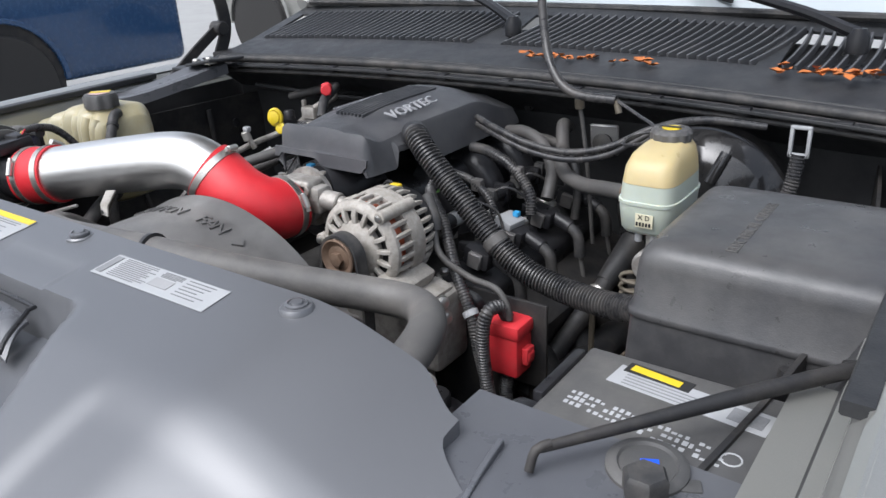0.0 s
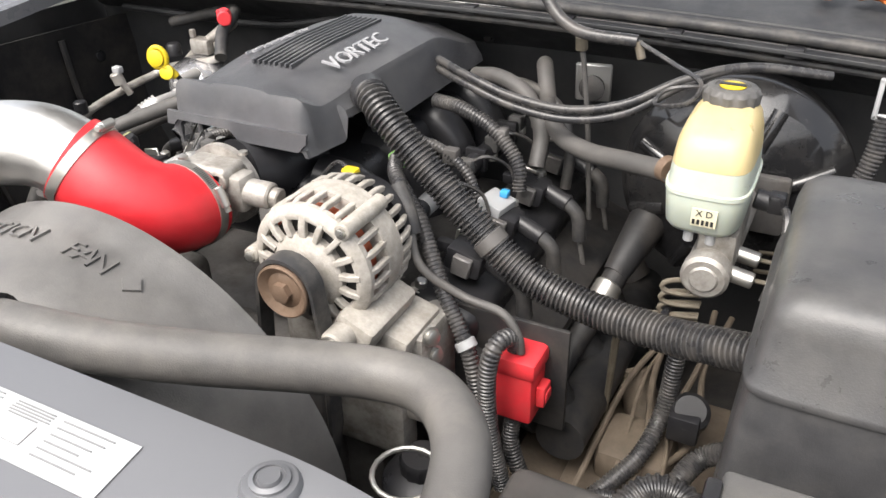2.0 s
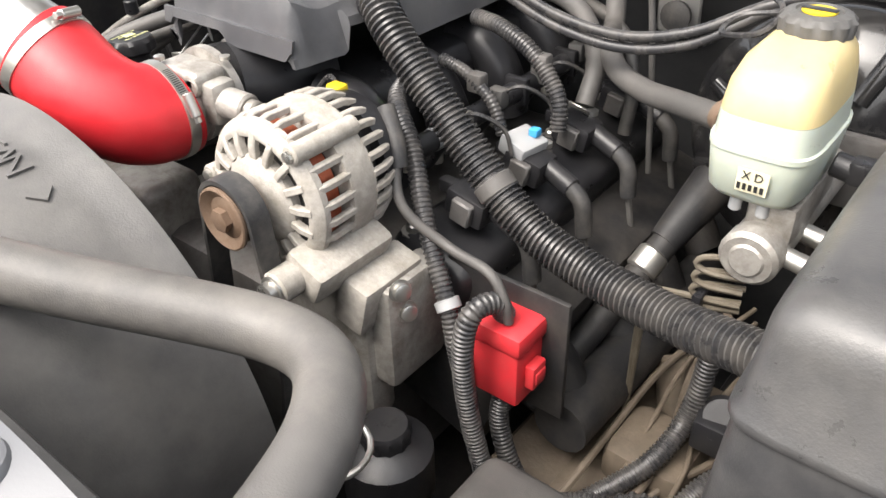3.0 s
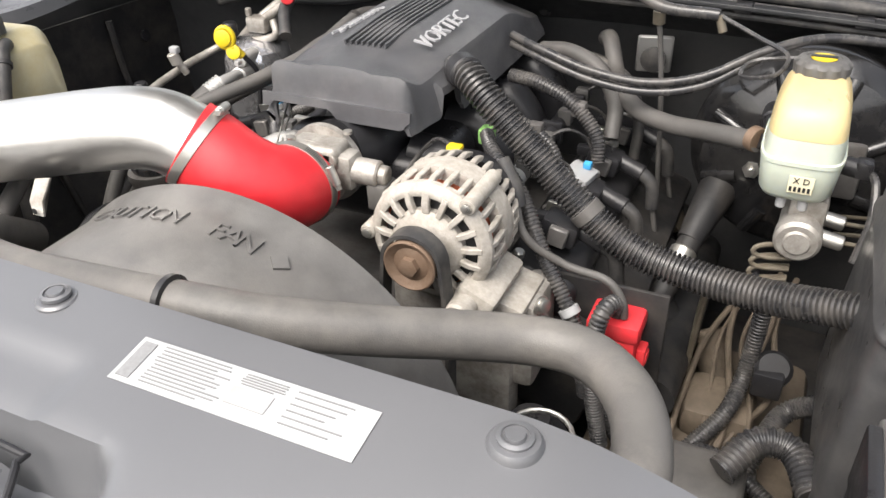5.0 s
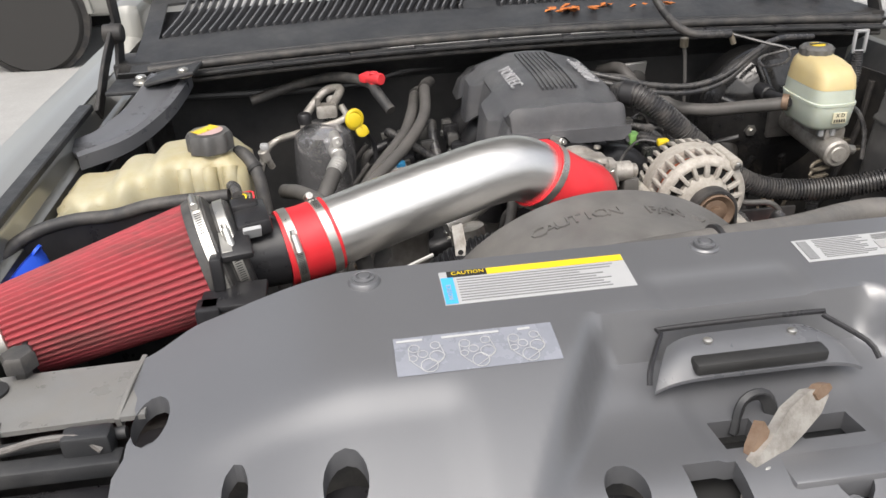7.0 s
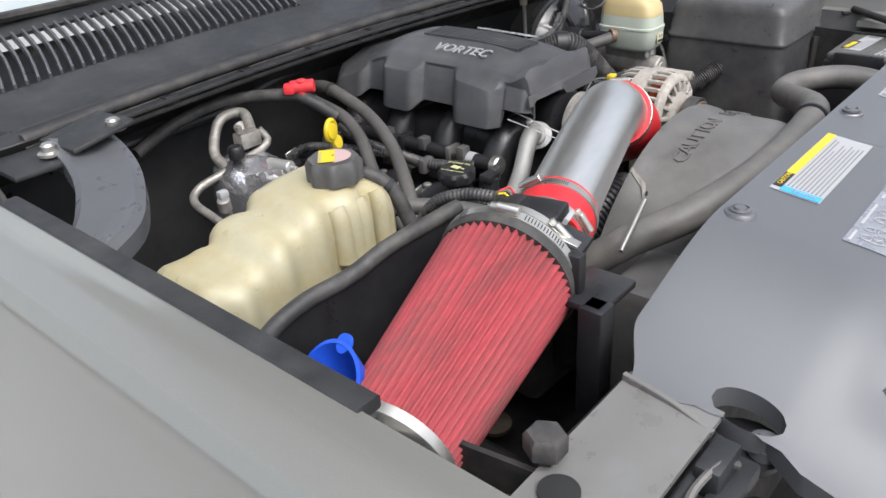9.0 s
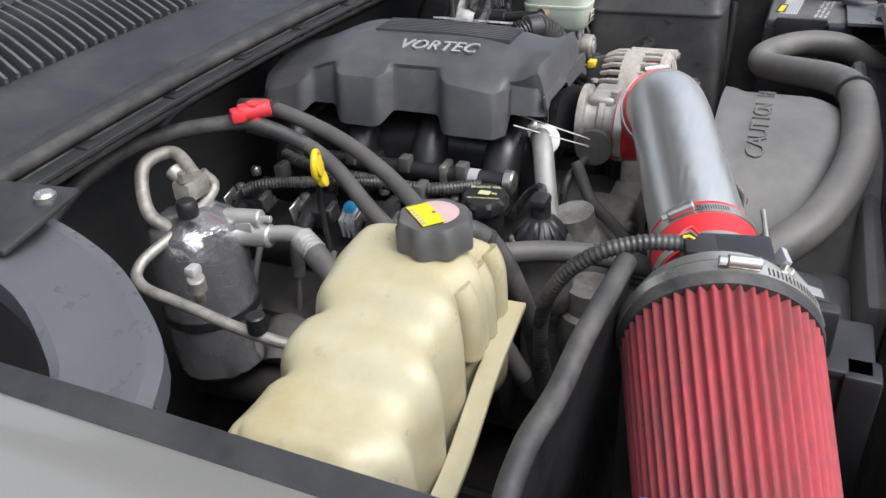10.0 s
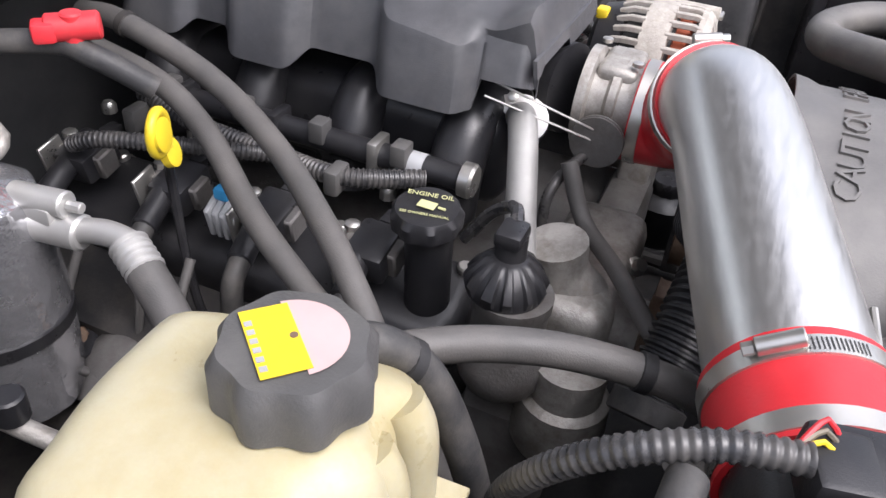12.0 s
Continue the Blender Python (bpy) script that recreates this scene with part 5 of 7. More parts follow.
def passenger_top():
    o = thing("oil_filler", (-0.30, 0.52, 0.82), "black oil filler cap on its neck", "oil cap")
    part("neck", lathe((-0.29, 0.52, 0.80), (-0.1, 0, 1), [(0.03, 0), (0.026, 0.01), (0.022, 0.03), (0.022, 0.12), (0.026, 0.125)], 24), M_BLACK, o)
    top = Vector((-0.3055, 0.522, 0.945))
    cap = part("cap", lathe((-0.304, 0.522, 0.922), (-0.08, 0, 1), [(0.026, 0), (0.031, 0.003), (0.032, 0.016), (0.028, 0.022), (0.008, 0.0225)], 64, wave=lambda t, i: 1 + 0.035 * math.sin(9 * t) * (i in (1, 2))), M_BLACK, o)
    m = basis(top + Vector((0, 0, 0.0012)), (0.2, -0.98, 0), (0.98, 0.2, 0.1))
    part("filler_words", letters("ENGINE OIL", 0.0078, m @ pose(0, 0.013, 0), 0.0002), M_OLIVE, cap)
    part("manual_words", letters("SEE OWNERS MANUAL", 0.0042, m @ pose(0, -0.014, 0), 0.0002), M_OLIVE, cap)
    part("can_mark", join(box((-0.312, 0.514, 0.9458), (-0.301, 0.53, 0.9468), 0.0003, 1), rod((-0.306, 0.512, 0.9462), (-0.306, 0.505, 0.9462), 0.0012, 6)), M_OLIVE, cap)

    g = thing("recirculation_valve", (-0.32, 0.43, 0.78), "grimy exhaust gas valve with a ribbed black top", "valve")
    part("body", lathe((-0.325, 0.43, 0.80), (0, 0, 1), [(0.035, 0), (0.04, 0.01), (0.04, 0.03), (0.033, 0.04), (0.033, 0.085), (0.035, 0.088), (0.035, 0.10)], 28), M_CASTD, g)
    part("dome", lathe((-0.325, 0.438, 0.899), (0, 0, 1), [(0.033, 0), (0.0345, 0.004), (0.0345, 0.012), (0.030, 0.020), (0.019, 0.032), (0.014, 0.034)], 96, wave=lambda t, i: 1 + 0.06 * (i in (2, 3, 4)) * math.copysign(1, math.sin(12 * t))), M_BLACK, g)
    part("plug", join(rod((-0.322, 0.438, 0.925), (-0.318, 0.44, 0.952), 0.0135, 16), box((-0.336, 0.428, 0.945), (-0.304, 0.452, 0.960), 0.005)), M_BLACK, g)
    part("plug_lead", sweep([(-0.31, 0.44, 0.955), (-0.285, 0.45, 0.955), (-0.265, 0.475, 0.93), (-0.262, 0.50, 0.89)], 0.006, 8), M_LOOM, g)
    w = thing("braided_line", (-0.2, 0.48, 0.9), "silver braided line clamped to a round flange", "braided line")
    part("flange", lathe((-0.088, 0.514, 0.934), (-0.9, -0.3, 0.6), [(0.026, 0), (0.030, 0.001), (0.030, 0.006), (0.021, 0.007), (0.021, 0.012)], 28, wave=lambda t, i: 1 + 0.12 * math.cos(2 * t)), M_ALUC, w)
    for d in (-1, 1):
        part("flange_bolt", lathe((-0.096, 0.514 + 0.006 * d, 0.938 + 0.024 * d), (-0.9, -0.3, 0.6), [(0.006, 0), (0.006, 0.005), (0.004, 0.006)], 8), M_STEEL, w)
    part("line", sweep([(-0.090, 0.512, 0.936), (-0.115, 0.502, 0.950), (-0.15, 0.487, 0.940), (-0.20, 0.467, 0.905), (-0.26, 0.445, 0.885)], 0.0155, 16), M_BRAID, w)

    # loose loom along the coils
    l = thing("injector_loom", (-0.24, 0.7, 0.87), "black convoluted wiring loom along the fuel rail", "wiring loom")
    part("tube", loom([(-0.20, 0.57, 0.90), (-0.245, 0.64, 0.905), (-0.235, 0.72, 0.90), (-0.232, 0.82, 0.905), (-0.225, 0.90, 0.92)], 0.0105), M_LOOM, l)
    part("tube", loom([(-0.235, 0.72, 0.90), (-0.29, 0.80, 0.915), (-0.32, 0.87, 0.915), (-0.325, 0.91, 0.90)], 0.009), M_LOOM, l)
    for y in (0.645, 0.80, 0.89):
        part("clip", box((-0.262, y - 0.008, 0.888), (-0.232, y + 0.008, 0.916), 0.004), M_DUSTY, l)
    k = thing("blue_white_connector", (-0.305, 0.73, 0.85), "pale grey connector with a blue lock tab", "connector")
    part("shell", join(*[box((-0.332, 0.712 + 0.0085 * q, 0.852), (-0.295, 0.7195 + 0.0085 * q, 0.888), 0.002, 1, (0, -15, 10)) for q in range(4)], box((-0.328, 0.716, 0.855), (-0.30, 0.742, 0.884), 0.003, 1, (0, -15, 10))), M_LTPRINT, k)
    part("lock_tab", box((-0.32, 0.724, 0.887), (-0.302, 0.74, 0.9), 0.003), M_BLUEP, k)
    k2 = thing("connector", (0.255, 0.665, 0.87), "cream connector with a small blue lock tab", "connector")
    part("shell", box((0.235, 0.645, 0.872), (0.275, 0.69, 0.896), 0.004, 2, (0, 15, -10)), M_WHITE, k2)
    part("lock_tab", box((0.258, 0.672, 0.894), (0.27, 0.684, 0.904), 0.002), M_BLUEP, k2)


def heater_hoses():
    upper = [(-0.217, 0.970, 0.993), (-0.237, 0.898, 1.003), (-0.253, 0.784, 0.978), (-0.300, 0.679, 0.955), (-0.363, 0.589, 0.933), (-0.404, 0.535, 0.908), (-0.442, 0.480, 0.863), (-0.452, 0.420, 0.773)]
    lower = [(-0.234, 0.990, 0.968), (-0.255, 0.935, 0.978), (-0.274, 0.830, 0.970), (-0.300, 0.756, 0.948), (-0.359, 0.666, 0.918), (-0.397, 0.595, 0.898), (-0.424, 0.535, 0.878), (-0.447, 0.470, 0.823), (-0.447, 0.420, 0.763)]
    for line in (upper, lower):
        h = thing("heater_hose", line[4], "dark grey rubber heater hose from the firewall", "hose", "heater hoses")
        part("tube", sweep(line, 0.0118, 16), M_HOSE, h)
        a, b = Vector(line[1]), Vector(line[2])
        part("spring_clamp", lathe(a, b - a, [(0.012, 0), (0.0138, 0.001), (0.0138, 0.009), (0.012, 0.01)], 18), M_DARK, h)
    r = thing("bypass_hose", (-0.45, 0.38, 0.9), "grey rubber hose running behind the filter", "hose")
    part("tube", sweep([(-0.53, 0.50, 0.955), (-0.50, 0.46, 0.966), (-0.46, 0.41, 0.962), (-0.43, 0.35, 0.953), (-0.41, 0.28, 0.935), (-0.40, 0.22, 0.90)], 0.0125, 16), M_HOSE, r)
    part("spring_clamp", lathe((-0.418, 0.315, 0.945), (0.25, -0.95, -0.22), [(0.0127, 0), (0.0146, 0.001), (0.0146, 0.010), (0.0127, 0.011)], 18), M_DARK, r)
    t = thing("tank_hose", (-0.53, 0.4, 0.8), "black rubber hose looping down beside the coolant tank", "hose")
    part("tube", sweep([(-0.590, 0.455, 1.05), (-0.575, 0.435, 1.048), (-0.560, 0.415, 1.025), (-0.553, 0.395, 0.98), (-0.548, 0.378, 0.92), (-0.535, 0.36, 0.80)], 0.0105, 14), M_RUBBER, t)
    part("spring_clamp", lathe((-0.566, 0.424, 1.035), (0.5, -0.6, -0.6), [(0.0107, 0), (0.0125, 0.001), (0.0125, 0.008), (0.0107, 0.009)], 18), M_DARK, t)
    u = thing("corrugated_hose", (-0.2, 0.22, 0.85), "black corrugated hose below the intake pipe", "hose")
    part("tube", loom([(-0.34, 0.30, 0.83), (-0.27, 0.285, 0.895), (-0.20, 0.28, 0.92), (-0.12, 0.30, 0.89)], 0.028, 0.008, 0.12, 20), M_BLACK, u)
    part("cuff", lathe((-0.345, 0.30, 0.825), (0.7, -0.1, 0.7), [(0.029, 0), (0.032, 0.002), (0.032, 0.02), (0.029, 0.022)], 20), M_RUBBER, u)
    v = thing("vacuum_hose", (-0.2, 0.36, 0.85), "thin dark hose curving under the intake pipe", "hose")
    part("tube", sweep([(-0.14, 0.44, 0.93), (-0.16, 0.41, 0.88), (-0.22, 0.36, 0.875), (-0.29, 0.31, 0.87), (-0.34, 0.27, 0.86)], 0.009, 12), M_HOSE, v)


def aircon():
    c = thing("air_conditioning_accumulator", (-0.45, 0.87, 0.68), "foil-wrapped air conditioning canister with metal lines", "accumulator")
    part("canister", lathe((-0.470, 0.885, 0.69), (0.02, 0.02, 1), [(0.055, 0), (0.066, 0.012), (0.0665, 0.05), (0.067, 0.09), (0.0665, 0.13), (0.067, 0.17), (0.066, 0.21), (0.06, 0.235), (0.036, 0.252), (0.01, 0.255)], 48, wave=lambda t, i: 1 + 0.016 * math.sin(5 * t + 2.1 * i) + 0.010 * math.sin(13 * t + 3.7 * i) + 0.006 * math.sin(23 * t - 1.3 * i)), M_FOIL, c, "crinkled foil wrapped canister")
    part("strap", lathe((-0.468, 0.887, 0.785), (0.02, 0.02, 1), [(0.067, 0), (0.0695, 0.001), (0.0695, 0.014), (0.067, 0.015)], 36), M_BLACK, c)
    part("top_fitting", join(box((-0.475, 0.875, 0.955), (-0.43, 0.905, 0.985), 0.006), rod((-0.44, 0.905, 0.965), (-0.44, 0.93, 0.985), 0.012, 14), rod((-0.47, 0.885, 0.985), (-0.47, 0.885, 1.0), 0.006, 8)), M_CAST, c)
    part("outlet_pipe", sweep([(-0.44, 0.89, 0.98), (-0.42, 0.94, 1.0), (-0.455, 0.965, 0.99), (-0.50, 0.93, 0.95), (-0.505, 0.89, 0.93)], 0.0095, 14), M_CAST, c)
    def lower(bm):
        bmesh.ops.translate(bm, vec=(-0.012, 0.014, -0.018), verts=bm.verts)
        return bm
    part("fixing_block", lower(join(rod((-0.432, 0.842, 0.919), (-0.424, 0.770, 0.921), 0.0165, 20), rod((-0.431, 0.836, 0.944), (-0.424, 0.782, 0.946), 0.0125, 18), box((-0.440, 0.790, 0.920), (-0.418, 0.822, 0.945), 0.003), rod((-0.424, 0.782, 0.946), (-0.422, 0.768, 0.946), 0.005, 8))), M_ALUC, c)
    part("suction_pipe", lower(sweep([(-0.425, 0.78, 0.922), (-0.42, 0.745, 0.927), (-0.425, 0.71, 0.925), (-0.44, 0.69, 0.91)], 0.0115, 14)), M_ALUC, c)
    part("crimp", lower(loom([(-0.424, 0.722, 0.926), (-0.436, 0.695, 0.915)], 0.0175, 0.007, 0.12, 18)), M_ALUC, c)
    part("suction_hose", lower(sweep([(-0.434, 0.70, 0.917), (-0.455, 0.655, 0.89), (-0.49, 0.595, 0.84), (-0.52, 0.52, 0.76)], 0.0165, 16)), M_HOSE, c)
    part("service_port", join(rod((-0.575, 0.80, 0.885), (-0.585, 0.79, 0.915), 0.007, 12), lathe((-0.585, 0.79, 0.908), (-0.2, -0.2, 1), [(0.011, 0), (0.011, 0.02), (0.009, 0.022)], 14)), M_CAST, c)
    part("port_cap", lathe((-0.50, 0.86, 0.955), (0, 0, 1), [(0.014, 0), (0.014, 0.018), (0.011, 0.022)], 18), M_BLACK, c)
    part("high_pipe", sweep([(-0.422, 0.895, 0.978), (-0.417, 0.884, 0.951), (-0.498, 0.882, 0.931), (-0.562, 0.898, 0.911), (-0.589, 0.878, 0.898), (-0.597, 0.810, 0.890), (-0.600, 0.710, 0.873), (-0.582, 0.610, 0.848), (-0.562, 0.530, 0.813)], 0.0075, 12), M_CAST, c)
    part("pressure_switch", join(rod((-0.598, 0.70, 0.876), (-0.598, 0.70, 0.900), 0.012, 14)), M_BLACK, c)
    part("switch_plug", box((-0.594, 0.783, 0.928), (-0.576, 0.798, 0.942), 0.004), M_LTPRINT, c)
    r = thing("service_line", (-0.40, 0.9, 0.98), "black hose with a red service port cap", "hose")
    part("hose", sweep([(-0.62, 0.985, 0.975), (-0.52, 1.0, 1.0), (-0.43, 0.965, 1.022), (-0.36, 0.87, 1.03), (-0.345, 0.83, 1.02), (-0.32, 0.79, 0.99)], 0.011, 14), M_RUBBER, r)
    part("red_cap", join(rod((-0.362, 0.862, 1.044), (-0.333, 0.828, 1.046), 0.0125, 14), rod((-0.348, 0.845, 1.03), (-0.348, 0.845, 1.058), 0.010, 14), box((-0.375, 0.85, 1.034), (-0.355, 0.872, 1.052), 0.004, 2, (0, 0, -45))), M_REDP, r, "bright red service cap")
    d = thing("dipstick", (-0.39, 0.72, 0.85), "yellow ring dipstick handle on a thin tube", "dipstick")
    ring = [(-0.397 + 0.016 * math.cos(t) * 0.9, 0.722 + 0.016 * math.cos(t) * 0.3, 1.0 + 0.018 * math.sin(t)) for t in steps(0, 2 * math.pi, 18)]
    part("ring", join(sweep(ring, 0.0045, 10, smooth=False), lathe((-0.399, 0.719, 1.0), (0.3, -0.9, 0.15), [(0.012, 0), (0.0145, 0.001), (0.0145, 0.004), (0.012, 0.005)], 20), lathe((-0.386, 0.728, 0.974), (0.3, -0.9, 0.3), [(0.010, 0), (0.0125, 0.001), (0.0125, 0.008), (0.010, 0.009)], 18)), M_YEL, d)
    part("stem", rod((-0.388, 0.726, 0.985), (-0.375, 0.735, 0.965), 0.007, 10), M_YEL, d)
    part("tube", sweep([(-0.375, 0.735, 0.968), (-0.36, 0.75, 0.92), (-0.37, 0.73, 0.80), (-0.36, 0.70, 0.70)], 0.0045, 8), M_BLACK, d)


def coolant_tank():
    t = thing("coolant_tank", (-0.70, 0.46, 0.82), "cream translucent coolant tank with a black cap", "coolant tank")

    def section(x):
        # x runs from the fender side inwards: a low shelf, a slope, and two stepped tiers below the neck
        groove = math.exp(-((x + 0.776) / 0.009) ** 2) + math.exp(-((x + 0.715) / 0.009) ** 2)
        up = ease(x, -0.785, -0.69)
        zt = 1.024 + 0.026 * ease(x, -0.80, -0.745) + 0.018 * ease(x, -0.73, -0.69) - 0.020 * ease(-x, 0.835, 0.866) - 0.014 * ease(x, -0.60, -0.568) - 0.003 * groove
        zb = 0.865 + 0.02 * ease(-x, 0.80, 0.86)
        y0 = 0.378 + 0.008 * ease(-x, 0.80, 0.86) + 0.006 * math.sin((x + 0.86) * 2 * math.pi / 0.06) + 0.008 * up
        y1 = 0.522 + 0.012 * ease(x, -0.70, -0.63) - 0.013 * groove - 0.014 * ease(x, -0.60, -0.568)
        ring = []
        n = 72
        for k in range(n):
            a = 2 * math.pi * k / n
            ca, sa = math.cos(a), math.sin(a)
            q = 0.40
            cx = math.copysign(abs(ca) ** q, ca)
            cz = math.copysign(abs(sa) ** q, sa)
            ring.append((x, (y0 + y1) / 2 + (y1 - y0) / 2 * cx, (zt + zb) / 2 + (zt - zb) / 2 * cz))
        return ring
    def lobe(y, x):
        # upright swellings on the end wall
        return 0.016 * (1 - ease(x, -0.866, -0.80)) * (0.5 - 0.5 * abs(math.cos((y - 0.38) * math.pi / 0.036)) ** 0.7)
    xs = steps(-0.866, -0.562, 60)
    rings = []
    for i, x in enumerate(xs):
        r = section(x)
        e = min(x - xs[0], xs[-1] - x)
        k = 1 - 0.10 * (1 - min(1, e / 0.022)) ** 2
        cy = sum(p[1] for p in r) / len(r)
        cz = sum(p[2] for p in r) / len(r)
        rings.append([(p[0] + lobe(p[1], x), cy + (p[1] - cy) * k, cz + (p[2] - cz) * k) for p in r])
    first = rings[0]
    mid_z = sum(p[2] for p in first) / len(first)
    for k in (0.75, 0.4, 0.05):
        rings.insert(0, [(p[0] - 0.004 * (1 - k), p[1], mid_z + (p[2] - mid_z) * k) for p in first])
    part("body", loft(rings), M_TANK, t, angle=60)
    part("seam_flange", sweep([(-0.572, 0.374, 0.985), (-0.66, 0.371, 0.968), (-0.76, 0.364, 0.945), (-0.85, 0.366, 0.925)], 0, flat=(0.010, 0.003)), M_TANK, t)
    for x in (-0.655, -0.62, -0.588):
        part("side_rib", sweep([(x, 0.400, 1.050), (x, 0.392, 1.03), (x, 0.390, 0.98)], 0.013, 12), M_TANK, t)
    part("neck", lathe((-0.617, 0.436, 1.05), (0, 0, 1), [(0.034, 0), (0.028, 0.012), (0.028, 0.03)], 32), M_TANK, t)
    cap = part("cap", lathe((-0.617, 0.436, 1.067), (0, 0, 1), [(0.030, 0), (0.0345, 0.002), (0.0345, 0.024), (0.031, 0.0305), (0.010, 0.0315)], 96, wave=lambda a, i: 1 + 0.06 * math.cos(8 * a) * (i in (1, 2)) + 0.03 * math.cos(8 * a) * (i == 3)), M_DUSTY, t, "ribbed black filler cap")
    z = 1.0992
    mid = Vector((-0.617, 0.436, z))

    def disc(lo, hi, mat, name, r, up):
        bm = bmesh.new()
        vs = [bm.verts.new(mid + Vector((r * math.cos(radians(a)), r * math.sin(radians(a)), up))) for a in range(lo, hi + 1, 10)]
        bm.faces.new(vs)
        part(name, bm, mat, cap)
    disc(-133, 47, M_PINK, "faded_label", 0.023, 0.0)
    turn = pose(*(mid + Vector((-0.0057, 0.0057, 0.0004))), 0, 0, -43)
    lab = box((-0.0105, -0.0205, -0.0002), (0.0105, 0.0205, 0.0002), 0)
    bmesh.ops.transform(lab, matrix=turn, verts=lab.verts)
    part("yellow_label", lab, M_YEL, cap)
    part("cap_dimple", lathe(mid + Vector((0, 0, 0.0004)), (0, 0, 1), [(0.0018, 0), (0.0018, 0.0006)], 12), M_RUST, cap)
    for k in range(6):
        bar = box((-0.0098, -0.017 + 0.0055 * k, 0.0003), (-0.0065, -0.014 + 0.0055 * k, 0.0006), 0)
        bmesh.ops.transform(bar, matrix=turn, verts=bar.verts)
        part("print_bar", bar, M_PRINT, cap)


def brace(s):
    b = thing("fender_brace", (s * 0.76, 0.7, 0.95), "curved dark grey steel brace from cowl to fender", "brace", "fender braces")
    path = [(s * 0.748, 0.86, 1.084), (s * 0.754, 0.80, 1.076), (s * 0.770, 0.735, 1.062), (s * 0.795, 0.685, 1.048), (s * 0.832, 0.635, 1.036), (s * 0.885, 0.605, 1.028)]
    line = smooth_path(path, 0.015)
    secs = []
    for i, p in enumerate(line):
        t = (line[min(i + 1, len(line) - 1)] - line[max(i - 1, 0)]).normalized()
        n = Vector((0, 0, 1)).cross(t).normalized() * s
        if n.y < 0:
            n = -n
        w = 0.044
        prof = [(-w, -0.03), (-w, 0.0), (-w * 0.8, 0.006), (-w * 0.3, 0.0), (w * 0.3, -0.004), (w * 0.7, 0.004), (w, 0.0), (w, -0.025), (w * 0.9, -0.025), (w * 0.85, -0.005), (w * 0.3, -0.012), (-w * 0.3, -0.01), (-w * 0.85, -0.004), (-w * 0.9, -0.03)]
        secs.append([p - n * a * 1.0 + Vector((0, 0, z)) for a, z in prof])
    part("channel", loft(secs), M_BRACE, b)
    part("mount_plate", box((s * 0.735 - 0.05, 0.785, 1.086), (s * 0.735 + 0.05, 0.90, 1.094), 0.003, 2, (-4, s * 10, 0)), M_GREYP, b)
    for p in ((s * 0.71, 0.807, 1.092), (s * 0.798, 0.833, 1.077)):
        part("bolt", lathe(p, (0, 0, 1), [(0.017, 0), (0.017, 0.004), (0.011, 0.006), (0.011, 0.014), (0.008, 0.017)], 14), M_STEEL, b)
    part("outer_plate", box((s * 0.82 - 0.045, 0.80, 1.064), (s * 0.82 + 0.05, 0.90, 1.073), 0.003, 2), M_GREYP, b)


def headlamp_mount(s, mat):
    """Panel over the headlamp, with its bump stop, adjuster rail and clips. s: side."""
    h = thing("headlamp_mount", (s * 0.74, -0.05, 0.9), "grey plastic headlamp mounting panel with clips", "headlamp mount", "headlamp mounts")
    us = steps(0.59 if s > 0 else 0.64, 0.875, 14)
    part("panel", sheet(lambda u, v: (s * u, v - 0.02, 0.966 + 0.010 * math.sin(3 * u) - 0.1 * max(0, -0.03 - v)), us, steps(0.02 if s < 0 else 0.085, -0.075, 10), 0.006), mat, h)
    part("panel_lip", sweep([(s * 0.655, 0.0, 0.975), (s * 0.662, -0.05, 0.972), (s * 0.668, -0.095, 0.962)], 0, flat=(0.003, 0.008)), mat, h)
    # no opening in the panel: a black disc paints the hole's shade
    part("round_hole", lathe((s * 0.815, -0.030, 0.9735), (0, 0, 1), [(0.018, 0), (0.018, 0.003)], 22), M_INKDARK, h)
    part("bump_stop", join(lathe((s * 0.790, 0.0, 0.966), (0, 0, 1), [(0.010, 0), (0.010, 0.016), (0.0195, 0.018), (0.0195, 0.034), (0.016, 0.038)], 6)), M_RUBBER, h)
    part("adjuster_rail", sweep([(s * 0.87, -0.105, 0.945), (s * 0.76, -0.102, 0.952), (s * 0.66, -0.10, 0.955)], 0.007, 10), M_GREYP, h)
    part("rail_bracket", join(box((min(s * 0.87, s * 0.66), -0.14, 0.93), (max(s * 0.87, s * 0.66), -0.115, 0.95), 0.004), box((min(s * 0.72, s * 0.67), -0.125, 0.94), (max(s * 0.72, s * 0.67), -0.10, 0.972), 0.005)), M_GREYP, h)
    part("spring_clip", sweep([(s * 0.78, -0.118, 0.962), (s * 0.74, -0.112, 0.966), (s * 0.70, -0.118, 0.968), (s * 0.68, -0.125, 0.955)], 0.004, 8), M_CASTD, h)
    for x in (0.70, 0.755, 0.845):
        part("panel_screw", lathe((s * x, -0.062, 0.967), (0, -0.1, 1), [(0.006, 0), (0.006, 0.003), (0.003, 0.004)], 10), M_STEEL, h)
    part("lamp_body", box((min(s * 0.86, s * 0.66), -0.30, 0.80), (max(s * 0.86, s * 0.66), -0.13, 0.925), 0.02, 3), M_BLACK, h)
    part("lens", box((min(s * 0.86, s * 0.66), -0.32, 0.78), (max(s * 0.86, s * 0.66), -0.295, 0.93), 0.02, 3), M_GLASS, h)


